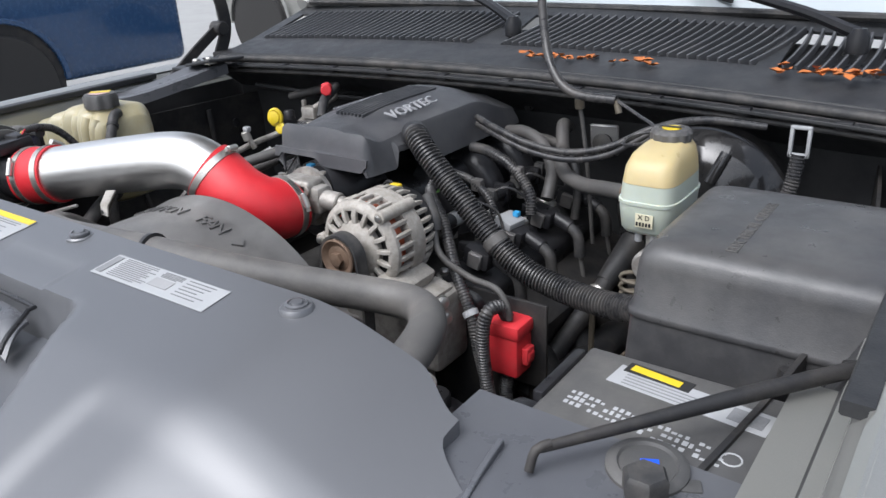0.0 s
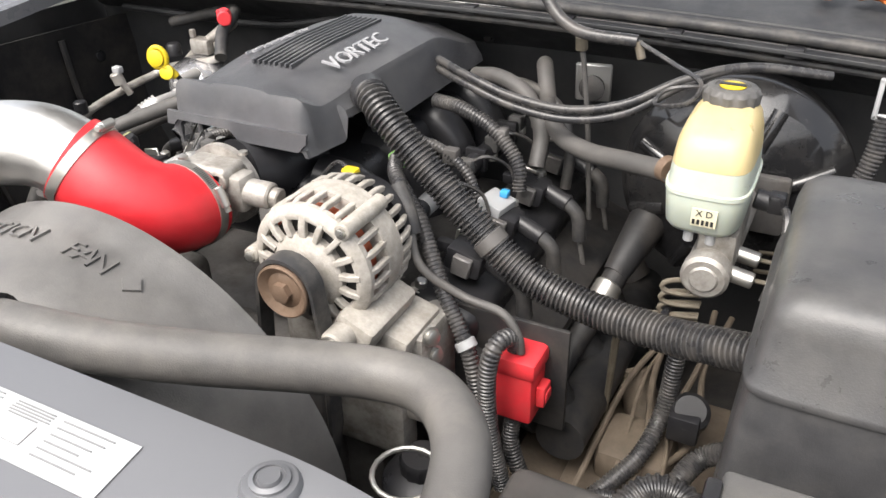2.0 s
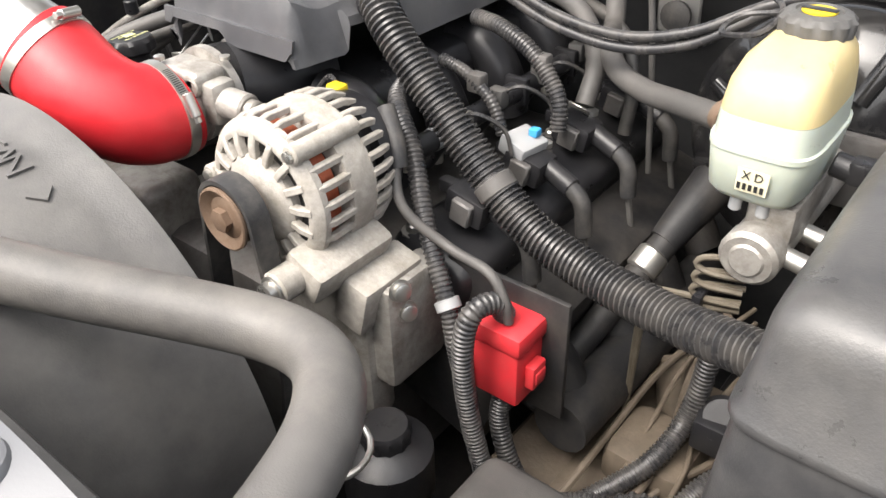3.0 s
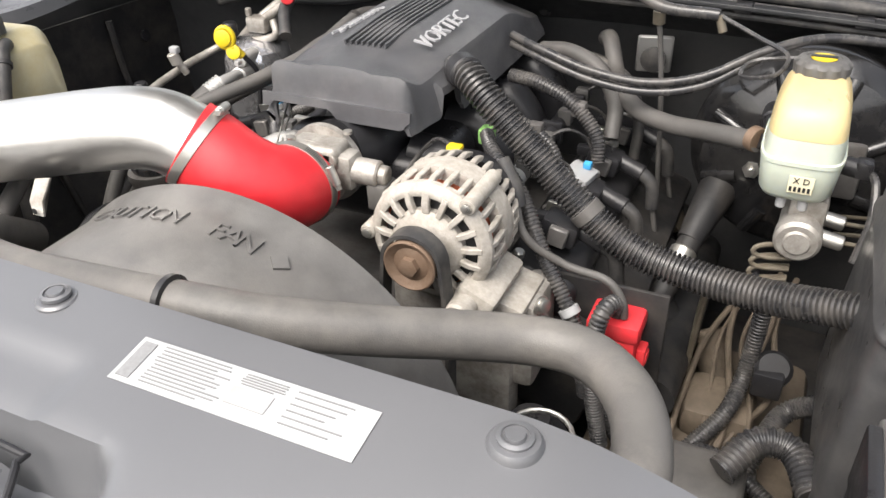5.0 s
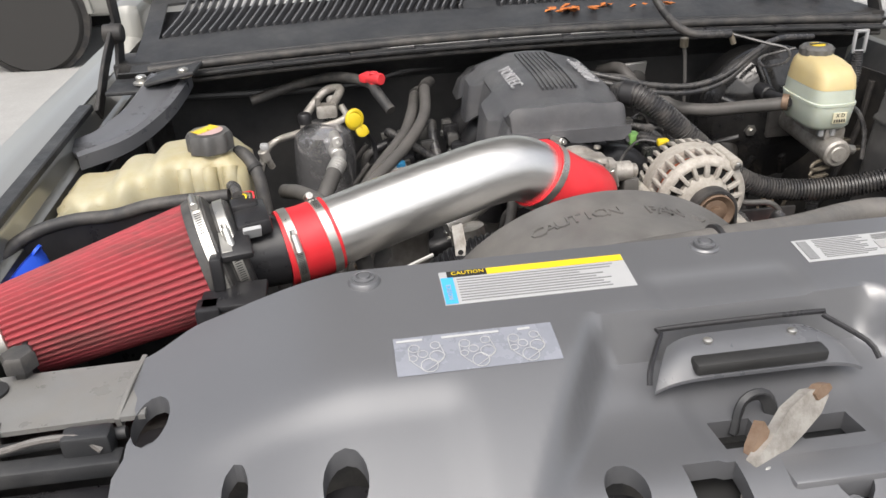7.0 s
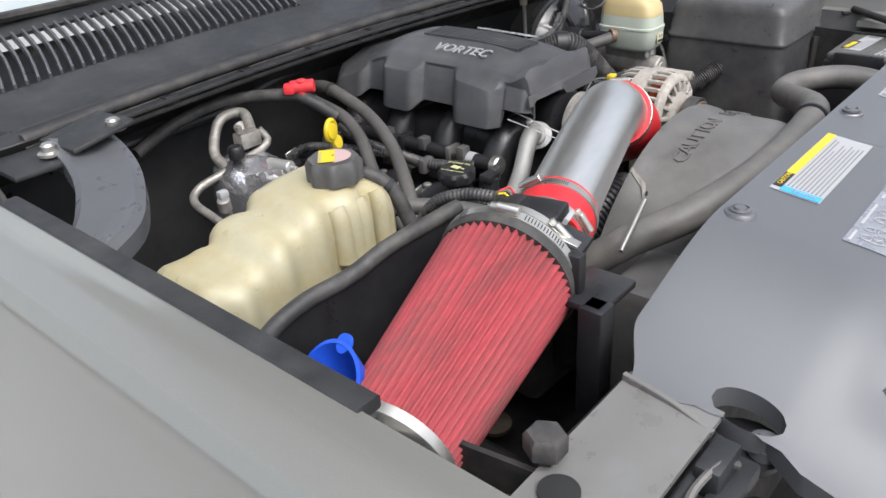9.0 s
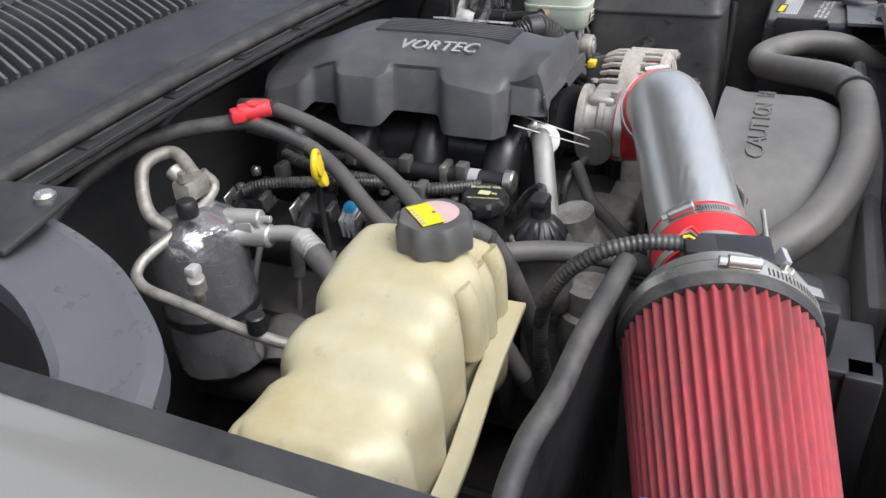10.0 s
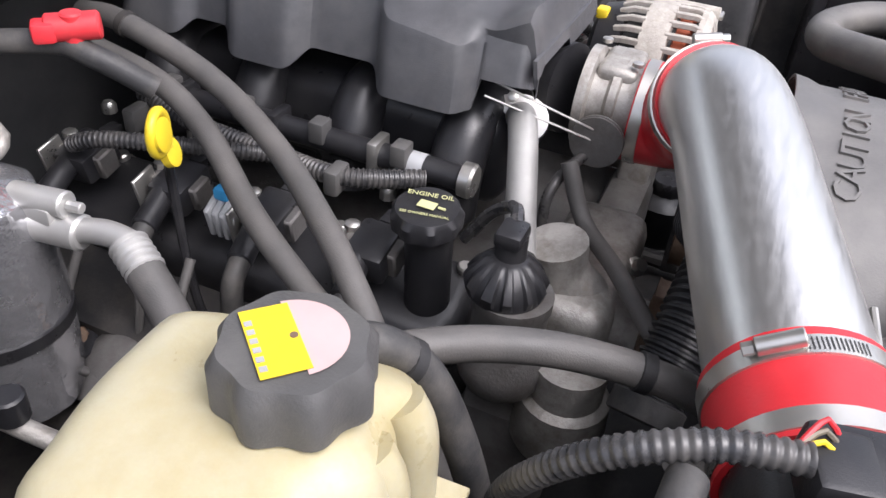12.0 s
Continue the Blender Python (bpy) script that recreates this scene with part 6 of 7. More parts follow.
def small_left():
    f = thing("funnel", (-0.83, 0.2, 0.93), "bright blue plastic funnel wedged beside the air filter", "funnel")
    ax = Vector((-0.765, 0.148, 0.626)).normalized()
    rim = Vector((-0.853, 0.205, 0.995))
    part("cone", lathe(rim - ax * 0.055, ax, [(0.012, -0.01), (0.014, 0.0), (0.040, 0.045), (0.044, 0.055), (0.046, 0.056), (0.042, 0.057), (0.036, 0.044), (0.01, 0.006)], 36), M_BLUE, f)
    part("hang_tab", lathe((-0.823, 0.205, 1.027), ax, [(0.010, 0), (0.010, 0.004), (0.004, 0.004)], 18), M_BLUE, f)
    g = thing("fender_bumper", (-0.88, 0.13, 0.98), "small dark rubber hood bumper on the fender", "bumper")
    part("cup", lathe((-0.882, 0.14, 0.985), (0, 0, 1), [(0.024, 0), (0.024, 0.03), (0.016, 0.038), (0.012, 0.036)], 20), M_RUBBER, g)


# ---------------------------------------------------------------- driver side
def brake_unit():
    b = thing("brake_booster", (0.56, 0.88, 0.75), "large black round brake booster on the firewall", "brake booster")
    part("drum", lathe((0.54, 0.80, 0.888), (0, 1, 0), [(0.03, -0.02), (0.07, -0.012), (0.10, -0.002), (0.138, 0.014), (0.152, 0.040), (0.158, 0.045), (0.160, 0.050), (0.160, 0.062), (0.152, 0.07), (0.147, 0.13), (0.12, 0.16)], 72, wave=lambda t, i: 1 + (0.010 * math.sin(8 * t) if i in (2, 3) else 0)), M_GLOSS, b)
    for t in (20, 65, 115, 160, 205, 250, 295, 340):
        d = Vector((math.sin(radians(t)), 0, math.cos(radians(t))))
        o = Vector((0.54, 0.0, 0.888))
        part("pressing", sweep([o + d * 0.085 + Vector((0, 0.798, 0)), o + d * 0.11 + Vector((0, 0.806, 0)), o + d * 0.137 + Vector((0, 0.818, 0))], 0.011, 12), M_GLOSS, b)
    for t in (80, 260):
        d = Vector((math.sin(radians(t)), 0, math.cos(radians(t))))
        part("stud", join(rod(Vector((0.54, 0.775, 0.888)) + d * 0.062, Vector((0.54, 0.80, 0.888)) + d * 0.062, 0.006, 10), lathe(Vector((0.54, 0.782, 0.888)) + d * 0.062, (0, 1, 0), [(0.013, 0), (0.013, 0.01)], 6)), M_STEEL, b)
    part("check_valve", rod((0.495, 0.76, 0.965), (0.495, 0.81, 0.965), 0.017, 16), M_BLACK, b)
    m = thing("master_cylinder", (0.555, 0.66, 0.85), "cast metal brake master cylinder with steel lines", "master cylinder")
    part("bore", join(rod((0.553, 0.575, 0.893), (0.56, 0.80, 0.905), 0.026, 24), rod((0.553, 0.572, 0.893), (0.554, 0.60, 0.894), 0.028, 20), rod((0.553, 0.569, 0.893), (0.553, 0.574, 0.893), 0.017, 20), box((0.535, 0.60, 0.90), (0.58, 0.72, 0.94), 0.006)), M_CAST, m)
    part("flange", box((0.51, 0.77, 0.86), (0.62, 0.785, 0.945), 0.01), M_CASTD, m)
    for i in range(2):
        y = 0.60 + 0.05 * i
        part("outlet", rod((0.575, y, 0.893), (0.605, y, 0.888), 0.010, 10), M_STEEL, m)
        part("brake_line", sweep([(0.60, y, 0.889), (0.635, y + 0.01, 0.885), (0.645, y + 0.06, 0.87), (0.60, y + 0.09, 0.85)], 0.0029, 8), M_TAN, m)
    for i in range(3):
        z = 0.872 - 0.016 * i
        part("brake_line", sweep([(0.552, 0.60, z + 0.002), (0.520, 0.586, z + 0.003), (0.508, 0.582, z - 0.002), (0.508, 0.582, z - 0.010), (0.522, 0.584, z - 0.014), (0.552, 0.592, z - 0.014)], 0.0034, 8), M_TAN, m)
    for i in range(2):
        part("brake_line", sweep([(0.552, 0.595, 0.828 - 0.010 * i), (0.515, 0.583, 0.826 - 0.010 * i), (0.480, 0.578, 0.822 - 0.011 * i), (0.464, 0.580, 0.812 - 0.012 * i), (0.460 - 0.004 * i, 0.585, 0.76), (0.45, 0.60, 0.60)], 0.0034, 8), M_TAN, m)
    part("line_clip", box((0.510, 0.574, 0.806), (0.520, 0.592, 0.832), 0.002), M_BLACK, m)
    r = thing("brake_fluid_reservoir", (0.54, 0.64, 0.93), "yellowed brake fluid reservoir with a pale lower half", "fluid reservoir")

    def ring(z, x0, x1, y0, y1, q=0.45):
        out = []
        for k in range(36):
            a = 2 * math.pi * k / 36
            ca, sa = math.cos(a), math.sin(a)
            out.append(((x0 + x1) / 2 + (x1 - x0) * 0.45 * math.copysign(abs(ca) ** q, ca), (y0 + y1) / 2 + (y1 - y0) / 2 * math.copysign(abs(sa) ** q, sa), z))
        return out
    low = [ring(0.938, 0.502, 0.572, 0.600, 0.70), ring(0.942, 0.494, 0.58, 0.588, 0.712), ring(0.95, 0.489, 0.585, 0.581, 0.718), ring(0.985, 0.485, 0.589, 0.577, 0.722), ring(0.99, 0.485, 0.589, 0.577, 0.722), ring(0.991, 0.4835, 0.5905, 0.5755, 0.7235), ring(0.996, 0.4835, 0.5905, 0.5755, 0.7235), ring(0.997, 0.486, 0.588, 0.578, 0.721), ring(1.022, 0.488, 0.586, 0.580, 0.72)]
    up = [ring(1.0225, 0.488, 0.586, 0.580, 0.72), ring(1.045, 0.491, 0.583, 0.584, 0.718), ring(1.06, 0.496, 0.578, 0.600, 0.715), ring(1.068, 0.503, 0.571, 0.625, 0.71), ring(1.072, 0.51, 0.564, 0.65, 0.705)]
    part("lower_half", loft(low), M_RESL, r, "pale greenish lower half", angle=50)
    part("upper_half", loft(up), M_RESV, r, "amber yellow upper half", angle=50)
    cap = part("cap", lathe((0.537, 0.683, 1.066), (0, 0, 1), [(0.027, 0), (0.031, 0.003), (0.032, 0.016), (0.028, 0.021), (0.02, 0.023), (0.019, 0.021)], 60, wave=lambda a, i: 1 + 0.04 * math.cos(12 * a) * (i in (1, 2))), M_DUSTY, r, "dusty black screw cap")
    part("cap_mark", lathe((0.537, 0.683, 1.0875), (0, 0, 1), [(0.015, 0), (0.015, 0.0012), (0.013, 0.0016)], 28), M_YEL, cap)
    part("cap_bar", box((0.522, 0.679, 1.089), (0.552, 0.687, 1.0905), 0.001), M_BLACK, cap)
    st = part("sticker", box((0.528, 0.5746, 0.958), (0.556, 0.5762, 0.980), 0.0004, 1), M_STICKER, r)
    part("sticker_print", join(letters("X D", 0.011, basis((0.542, 0.5736, 0.9745), (1, 0, 0), (0, 0, 1)), 0.0002), *[box((0.530 + 0.005 * k, 0.5732, 0.961), (0.533 + 0.005 * k, 0.5738, 0.967), 0) for k in range(5)]), M_INKDARK, st)
    for x in (0.525, 0.55):
        part("foot", rod((x, 0.60, 0.925), (x, 0.60, 0.944), 0.006, 10), M_WHITE, r)
    part("level_sensor", join(rod((0.585, 0.66, 0.965), (0.605, 0.66, 0.962), 0.012, 12), box((0.60, 0.648, 0.952), (0.62, 0.672, 0.975), 0.004)), M_BLACK, r)
    part("sensor_wire", sweep([(0.615, 0.66, 0.962), (0.625, 0.64, 0.955), (0.628, 0.61, 0.92), (0.62, 0.59, 0.87)], 0.005, 8), M_LOOM, r)


def fuse_box():
    f = thing("electrical_center", (0.79, 0.45, 0.74), "big dusty black electrical center box with a rounded lid", "fuse box")
    X0, X1, Y0, Y1 = 0.626, 0.925, 0.312, 0.60

    def ring(z, e, q=0.16):
        out = []
        for k in range(48):
            a = 2 * math.pi * (k + 0.5) / 48
            ca, sa = math.cos(a), math.sin(a)
            out.append(((X0 + X1) / 2 + ((X1 - X0) / 2 - e) * math.copysign(abs(ca) ** q, ca), (Y0 + Y1) / 2 + ((Y1 - Y0) / 2 - e) * math.copysign(abs(sa) ** q, sa), z))
        return out
    lid = [ring(0.955, -0.004), ring(0.958, -0.005), ring(0.963, -0.004), ring(0.968, 0.0), ring(1.02, 0.004), ring(1.032, 0.007), ring(1.041, 0.014), ring(1.046, 0.026), ring(1.047, 0.05)]
    part("lid", loft(lid), M_BOX, f, "dusty domed lid", angle=60)
    part("tub", loft([ring(0.66, -0.004), ring(0.72, -0.012), ring(0.80, -0.010), ring(0.94, -0.002), ring(0.954, -0.001)]), M_BOX, f, angle=60)
    part("lid_words", letters("ELECTRICAL CENTER", 0.019, basis((0.735, 0.435, 1.0475), (0, 1, 0), (-1, 0, 0)), 0.0008), M_DUSTY, f)


def battery():
    b = thing("battery", (0.755, 0.135, 0.75), "dusty black car battery with a printed top label", "battery")
    part("case", join(box((0.628, 0.045, 0.75), (0.888, 0.222, 0.945), 0.006)), M_BLACK, b)
    part("top", box((0.632, 0.049, 0.94), (0.884, 0.218, 0.961), 0.006, 3), M_DUSTY, b)
    part("label_white", box((0.676, 0.154, 0.9606), (0.840, 0.190, 0.9616), 0.0003, 1, (0, 0, -5)), M_WHITE, b)
    part("label_brand_field", box((0.684, 0.183, 0.9612), (0.756, 0.202, 0.9622), 0.0003, 1, (0, 0, -5)), M_INKDARK, b)
    part("label_brand_bar", box((0.690, 0.187, 0.962), (0.745, 0.198, 0.9626), 0.0003, 1, (0, 0, -7)), M_YEL, b)
    part("label_block", box((0.800, 0.156, 0.9614), (0.834, 0.178, 0.9621), 0.0002, 1, (0, 0, -5)), M_PAPERINK, b)
    for k in range(4):
        part("label_line", box((0.690, 0.160 + 0.0055 * k, 0.9614), (0.775, 0.1618 + 0.0055 * k, 0.9620), 0.0002, 1, (0, 0, -5)), M_PAPERINK, b)
    r = random.Random(9)
    for row in range(3):
        for k in range(24):
            x = 0.655 + 0.0068 * k
            h = 0.003 + 0.004 * r.random()
            y = 0.122 - 0.0095 * row - 0.12 * (x - 0.655)
            if r.random() < 0.8:
                part("print_bar", box((x, y, 0.9606), (x + 0.0035 + 0.002 * r.random(), y + h, 0.9613), 0.0002, 1), M_LTPRINT, b)
    ring = [(0.822 + 0.009 * math.cos(t), 0.100 + 0.009 * math.sin(t), 0.9612) for t in steps(0, 2 * math.pi, 12)]
    part("round_mark", sweep(ring, 0.0009, 5, smooth=False), M_LTPRINT, b)
    part("side_cover", join(box((0.622, 0.10, 0.90), (0.634, 0.20, 0.965), 0.003), box((0.605, 0.05, 0.86), (0.64, 0.10, 0.958), 0.01)), M_BLACK, b)
    rd = thing("brace_rod", (0.8, 0.1, 0.98), "thin dark steel brace rod crossing over the battery", "brace rod")
    part("rod", sweep([(0.692, -0.009, 0.992), (0.76, 0.077, 0.996), (0.83, 0.165, 1.0), (0.895, 0.245, 1.002)], lambda r: 0.0045 + 0.0035 * min(1, r / 0.2), 14), M_DARK, rd)
    part("end_tab", box((0.885, 0.225, 0.99), (0.925, 0.275, 0.997), 0.002, 1, (0, 0, 30)), M_DARK, rd)
    part("end_bend", sweep([(0.698, -0.002, 0.995), (0.690, -0.014, 0.992), (0.688, -0.022, 0.975)], 0.0044, 10), M_DARK, rd)
    w = thing("washer_filler", (0.77, 0.03, 0.85), "round black washer filler cap over a white neck", "filler cap")
    part("neck", lathe((0.752, 0.022, 0.86), (0, 0, 1), [(0.03, 0), (0.03, 0.09), (0.034, 0.10)], 24), M_WHITE, w)
    cap = part("cap", lathe((0.768, 0.040, 0.964), (0.05, -0.05, 1), [(0.031, 0), (0.0355, 0.003), (0.0355, 0.010), (0.031, 0.013), (0.026, 0.0135), (0.024, 0.011), (0.005, 0.011)], 40), M_DUSTY, w)
    part("pull_tab", box((0.794, 0.030, 0.9655), (0.816, 0.046, 0.9705), 0.002, 2, (0, 0, 25)), M_DUSTY, cap)
    part("wiper_mark", box((0.762, 0.036, 0.9755), (0.778, 0.046, 0.9765), 0.0004, 1, (0, 0, 25)), M_BLUE, cap)
    s = thing("fender_plate", (0.86, -0.02, 0.93), "pewter painted body plate beside the battery", "body plate")
    part("plate", sheet(lambda u, v: (u, v, 0.985 + 0.01 * (u - 0.86)), steps(0.845, 0.90, 4), steps(-0.12, 0.22, 8), 0.012), M_PAINT, s)


def harness():
    m = thing("engine_harness", (0.35, 0.55, 0.8), "thick black convoluted wiring harness across the engine", "wiring harness")
    path = [(0.095, 0.60, 1.048), (0.122, 0.571, 1.055), (0.16, 0.553, 1.03), (0.225, 0.545, 0.972), (0.305, 0.537, 0.902), (0.365, 0.531, 0.866), (0.44, 0.522, 0.852), (0.53, 0.50, 0.858), (0.60, 0.475, 0.878), (0.67, 0.45, 0.90)]
    part("convoluted_tube", loom(path, 0.0215, 0.0064, 0.2, 20), M_LOOM, m)
    part("tape", rod((0.297, 0.538, 0.909), (0.313, 0.536, 0.895), 0.0225, 20), M_HOSE, m)
    part("end_collar", rod((0.105, 0.588, 1.055), (0.125, 0.568, 1.054), 0.0235, 20), M_BLACK, m)
    n = thing("alternator_harness", (0.28, 0.45, 0.7), "black convoluted wire loom beside the alternator", "wiring loom")
    part("convoluted_tube", loom([(0.145, 0.585, 0.965), (0.175, 0.535, 0.965), (0.225, 0.50, 0.935), (0.27, 0.465, 0.875), (0.318, 0.437, 0.813), (0.335, 0.43, 0.76), (0.345, 0.44, 0.68)], 0.0105), M_LOOM, n)
    part("white_tie", lathe((0.313, 0.440, 0.819), (0.6, -0.25, -0.75), [(0.011, 0), (0.0135, 0.001), (0.0135, 0.011), (0.011, 0.012)], 16), M_WHITE, n)
    part("green_plug", box((0.128, 0.59, 0.945), (0.148, 0.615, 0.968), 0.004), M_GREEN, n)
    part("yellow_plug", box((0.135, 0.47, 0.985), (0.155, 0.485, 0.998), 0.003), M_YEL, n)
    part("thin_wire", sweep([(0.145, 0.48, 0.99), (0.11, 0.50, 0.99), (0.08, 0.50, 0.96), (0.07, 0.48, 0.94)], 0.0028, 6), M_LOOM, n)
    part("lead", sweep([(0.225, 0.475, 0.96), (0.25, 0.45, 0.905), (0.30, 0.46, 0.868), (0.355, 0.455, 0.862), (0.378, 0.45, 0.84), (0.382, 0.452, 0.815)], 0.0055, 10), M_HOSE, n)
    part("lead_boot", sweep([(0.205, 0.485, 0.985), (0.228, 0.472, 0.955), (0.235, 0.466, 0.935)], 0.010, 10), M_RUBBER, n)
    r = thing("jump_terminal", (0.37, 0.46, 0.7), "bright red plastic terminal box with a side latch", "terminal box")
    part("body", join(box((0.342, 0.440, 0.715), (0.402, 0.490, 0.80), 0.006, 2), box((0.338, 0.436, 0.785), (0.406, 0.494, 0.811), 0.007, 2)), M_REDP, r)
    part("latch", join(box((0.402, 0.452, 0.738), (0.414, 0.476, 0.768), 0.003), box((0.41, 0.455, 0.745), (0.416, 0.473, 0.760), 0.002)), M_REDP, r)
    part("feed_loom", loom([(0.372, 0.46, 0.815), (0.37, 0.445, 0.838), (0.362, 0.42, 0.838), (0.357, 0.41, 0.80), (0.36, 0.412, 0.72), (0.375, 0.42, 0.62)], 0.0115), M_LOOM, r)
    part("lower_loom", loom([(0.372, 0.46, 0.71), (0.372, 0.455, 0.66), (0.40, 0.45, 0.60), (0.46, 0.44, 0.56)], 0.0115), M_LOOM, r)
    part("mount_plate", box((0.28, 0.485, 0.68), (0.43, 0.492, 0.835), 0.002), M_DARK, r)
    q = thing("injector_loom", (0.22, 0.78, 0.85), "black wiring loom and hoses behind the engine cover", "wiring loom")
    part("tube", loom([(0.115, 0.76, 0.985), (0.165, 0.745, 0.985), (0.22, 0.735, 0.965), (0.262, 0.725, 0.925), (0.272, 0.715, 0.885)], 0.011), M_LOOM, q)
    part("tube", loom([(0.13, 0.67, 0.96), (0.175, 0.66, 0.955), (0.215, 0.655, 0.93), (0.235, 0.65, 0.895)], 0.008), M_LOOM, q)
    part("hose", sweep([(0.125, 0.88, 0.99), (0.18, 0.855, 1.0), (0.235, 0.83, 0.985), (0.27, 0.80, 0.945), (0.275, 0.77, 0.90)], 0.0125, 14), M_HOSE, q)
    part("hose", sweep([(0.15, 0.93, 0.97), (0.215, 0.90, 0.975), (0.275, 0.87, 0.955), (0.30, 0.85, 0.90), (0.30, 0.84, 0.84)], 0.009, 12), M_RUBBER, q)
    for p in ((0.232, 0.735, 0.957), (0.19, 0.66, 0.948), (0.262, 0.81, 0.958)):
        part("clip", box((p[0] - 0.011, p[1] - 0.009, p[2] - 0.012), (p[0] + 0.011, p[1] + 0.009, p[2] + 0.012), 0.004), M_CASTD, q)
    for k in range(4):
        y = 0.60 + 0.095 * k
        part("wire", sweep([(0.20, y, 0.925), (0.225, y + 0.01, 0.935), (0.25, y + 0.03, 0.915), (0.262, y + 0.03, 0.885)], 0.0028, 6), M_LOOM, q)
    # vacuum and vapour hoses at the back
    v = thing("booster_hose", (0.4, 0.75, 0.95), "grey rubber vacuum hose to the brake booster", "hose")
    part("tube", sweep([(0.20, 1.0, 0.98), (0.225, 0.93, 1.0), (0.25, 0.88, 0.965), (0.268, 0.83, 0.965), (0.305, 0.79, 0.947), (0.36, 0.75, 0.948), (0.42, 0.71, 0.962), (0.487, 0.665, 0.978)], 0.0135, 16), M_HOSE, v)
    part("clip_end", lathe((0.478, 0.672, 0.98), (0.8, -0.6, 0), [(0.0155, 0), (0.0165, 0.001), (0.0165, 0.012), (0.0155, 0.013)], 18), M_RUST, v)
    part("elbow", sweep([(0.485, 0.667, 0.98), (0.50, 0.69, 0.975), (0.497, 0.77, 0.967)], 0.011, 12), M_BLACK, v)
    for i in range(2):
        v = thing("vapour_line", (0.3, 0.76, 1.0), "thin black vapour line sweeping across the firewall", "hose", "vapour lines")
        d = 0.014 * i
        part("tube", sweep([(0.10, 0.80, 1.035 - d), (0.16, 0.775, 1.025 - d), (0.24, 0.76, 1.008 - d), (0.324, 0.756, 1.003 - d), (0.40, 0.765, 1.02 - d), (0.47, 0.79, 1.055 - d * 0.5), (0.54, 0.83, 1.068), (0.64, 0.86, 1.06)], 0.0062, 12), M_LOOM, v)
    c = thing("firewall_cable", (0.35, 0.85, 0.95), "frayed grey cable rising past the firewall to the cowl", "cable")
    part("cable", sweep([(0.345, 0.83, 0.80), (0.335, 0.82, 0.95), (0.325, 0.815, 1.04), (0.319, 0.814, 1.074)], 0.004, 8), M_HOSE, c)
    part("end", rod((0.319, 0.814, 1.07), (0.318, 0.813, 1.09), 0.009, 10), M_TAN, c)
    w = thing("washer_tube", (0.36, 0.8, 1.0), "black washer tube looping up in front of the cowl", "hose")
    part("tube", sweep([(0.20, 0.87, 1.36), (0.235, 0.83, 1.21), (0.27, 0.80, 1.14), (0.32, 0.785, 1.105), (0.404, 0.781, 1.10)], 0.0085, 12), M_LOOM, w)
    part("nozzle", rod((0.404, 0.781, 1.10), (0.412, 0.778, 1.078), 0.006, 10), M_TAN, w)
    part("thin_wire", sweep([(0.404, 0.781, 1.10), (0.46, 0.75, 1.085), (0.50, 0.72, 1.075), (0.49, 0.70, 1.055), (0.45, 0.71, 1.045), (0.46, 0.745, 1.055), (0.53, 0.74, 1.07)], 0.003, 6), M_LOOM, w)
    g = thing("firewall_grommet", (0.284, 1.0, 0.93), "pale bracket and black grommet on the firewall", "grommet")
    part("plate", box((0.255, 1.0, 0.925), (0.315, 1.008, 0.995), 0.003, 1, (12, 0, 10)), M_ALUC, g)
    part("grommet", lathe((0.287, 0.996, 0.955), (0, -1, 0), [(0.020, 0), (0.022, 0.01), (0.012, 0.014)], 20), M_RUBBER, g)
    cl = thing("wire_clip", (0.70, 0.79, 1.0), "white plastic clip on a black loom", "clip")
    part("frame", join(box((0.692, 0.786, 1.035), (0.698, 0.794, 1.085), 0.002), box((0.718, 0.786, 1.035), (0.724, 0.794, 1.085), 0.002), box((0.692, 0.786, 1.08), (0.724, 0.794, 1.086), 0.002), box((0.692, 0.786, 1.035), (0.724, 0.794, 1.042), 0.002)), M_WHITE, cl)
    part("loom", loom([(0.708, 0.79, 1.04), (0.705, 0.78, 0.99), (0.69, 0.77, 0.93), (0.66, 0.76, 0.85)], 0.012), M_LOOM, cl)
    # low down between engine and battery
    st = thing("steering_shaft", (0.42, 0.72, 0.6), "dark steering shaft with a tapered boot", "steering shaft")
    part("boot", lathe((0.441, 0.813, 0.827), (-0.25, -0.85, -0.6), [(0.030, 0), (0.027, 0.03), (0.021, 0.085), (0.019, 0.10)], 24), M_DARK, st)
    part("shaft", rod((0.42, 0.735, 0.772), (0.36, 0.53, 0.62), 0.018, 16), M_DARK, st)
    part("collar", rod((0.415, 0.72, 0.762), (0.408, 0.695, 0.744), 0.0205, 16), M_STEEL, st)
    hs = thing("heat_shield", (0.32, 0.87, 0.65), "stained tan spark plug heat shields on the head", "heat shield")
    for y in (0.88, 0.72):
        part("shield", lathe((0.325, y, 0.70), (1, 0, 0.5), [(0.026, 0), (0.03, 0.02), (0.028, 0.06), (0.02, 0.065)], 20), M_TAN, hs)
    j = thing("wheelhouse_loom", (0.5, 0.55, 0.5), "tangle of brown pipes and black looms low in the bay", "wiring loom")
    r = random.Random(4)
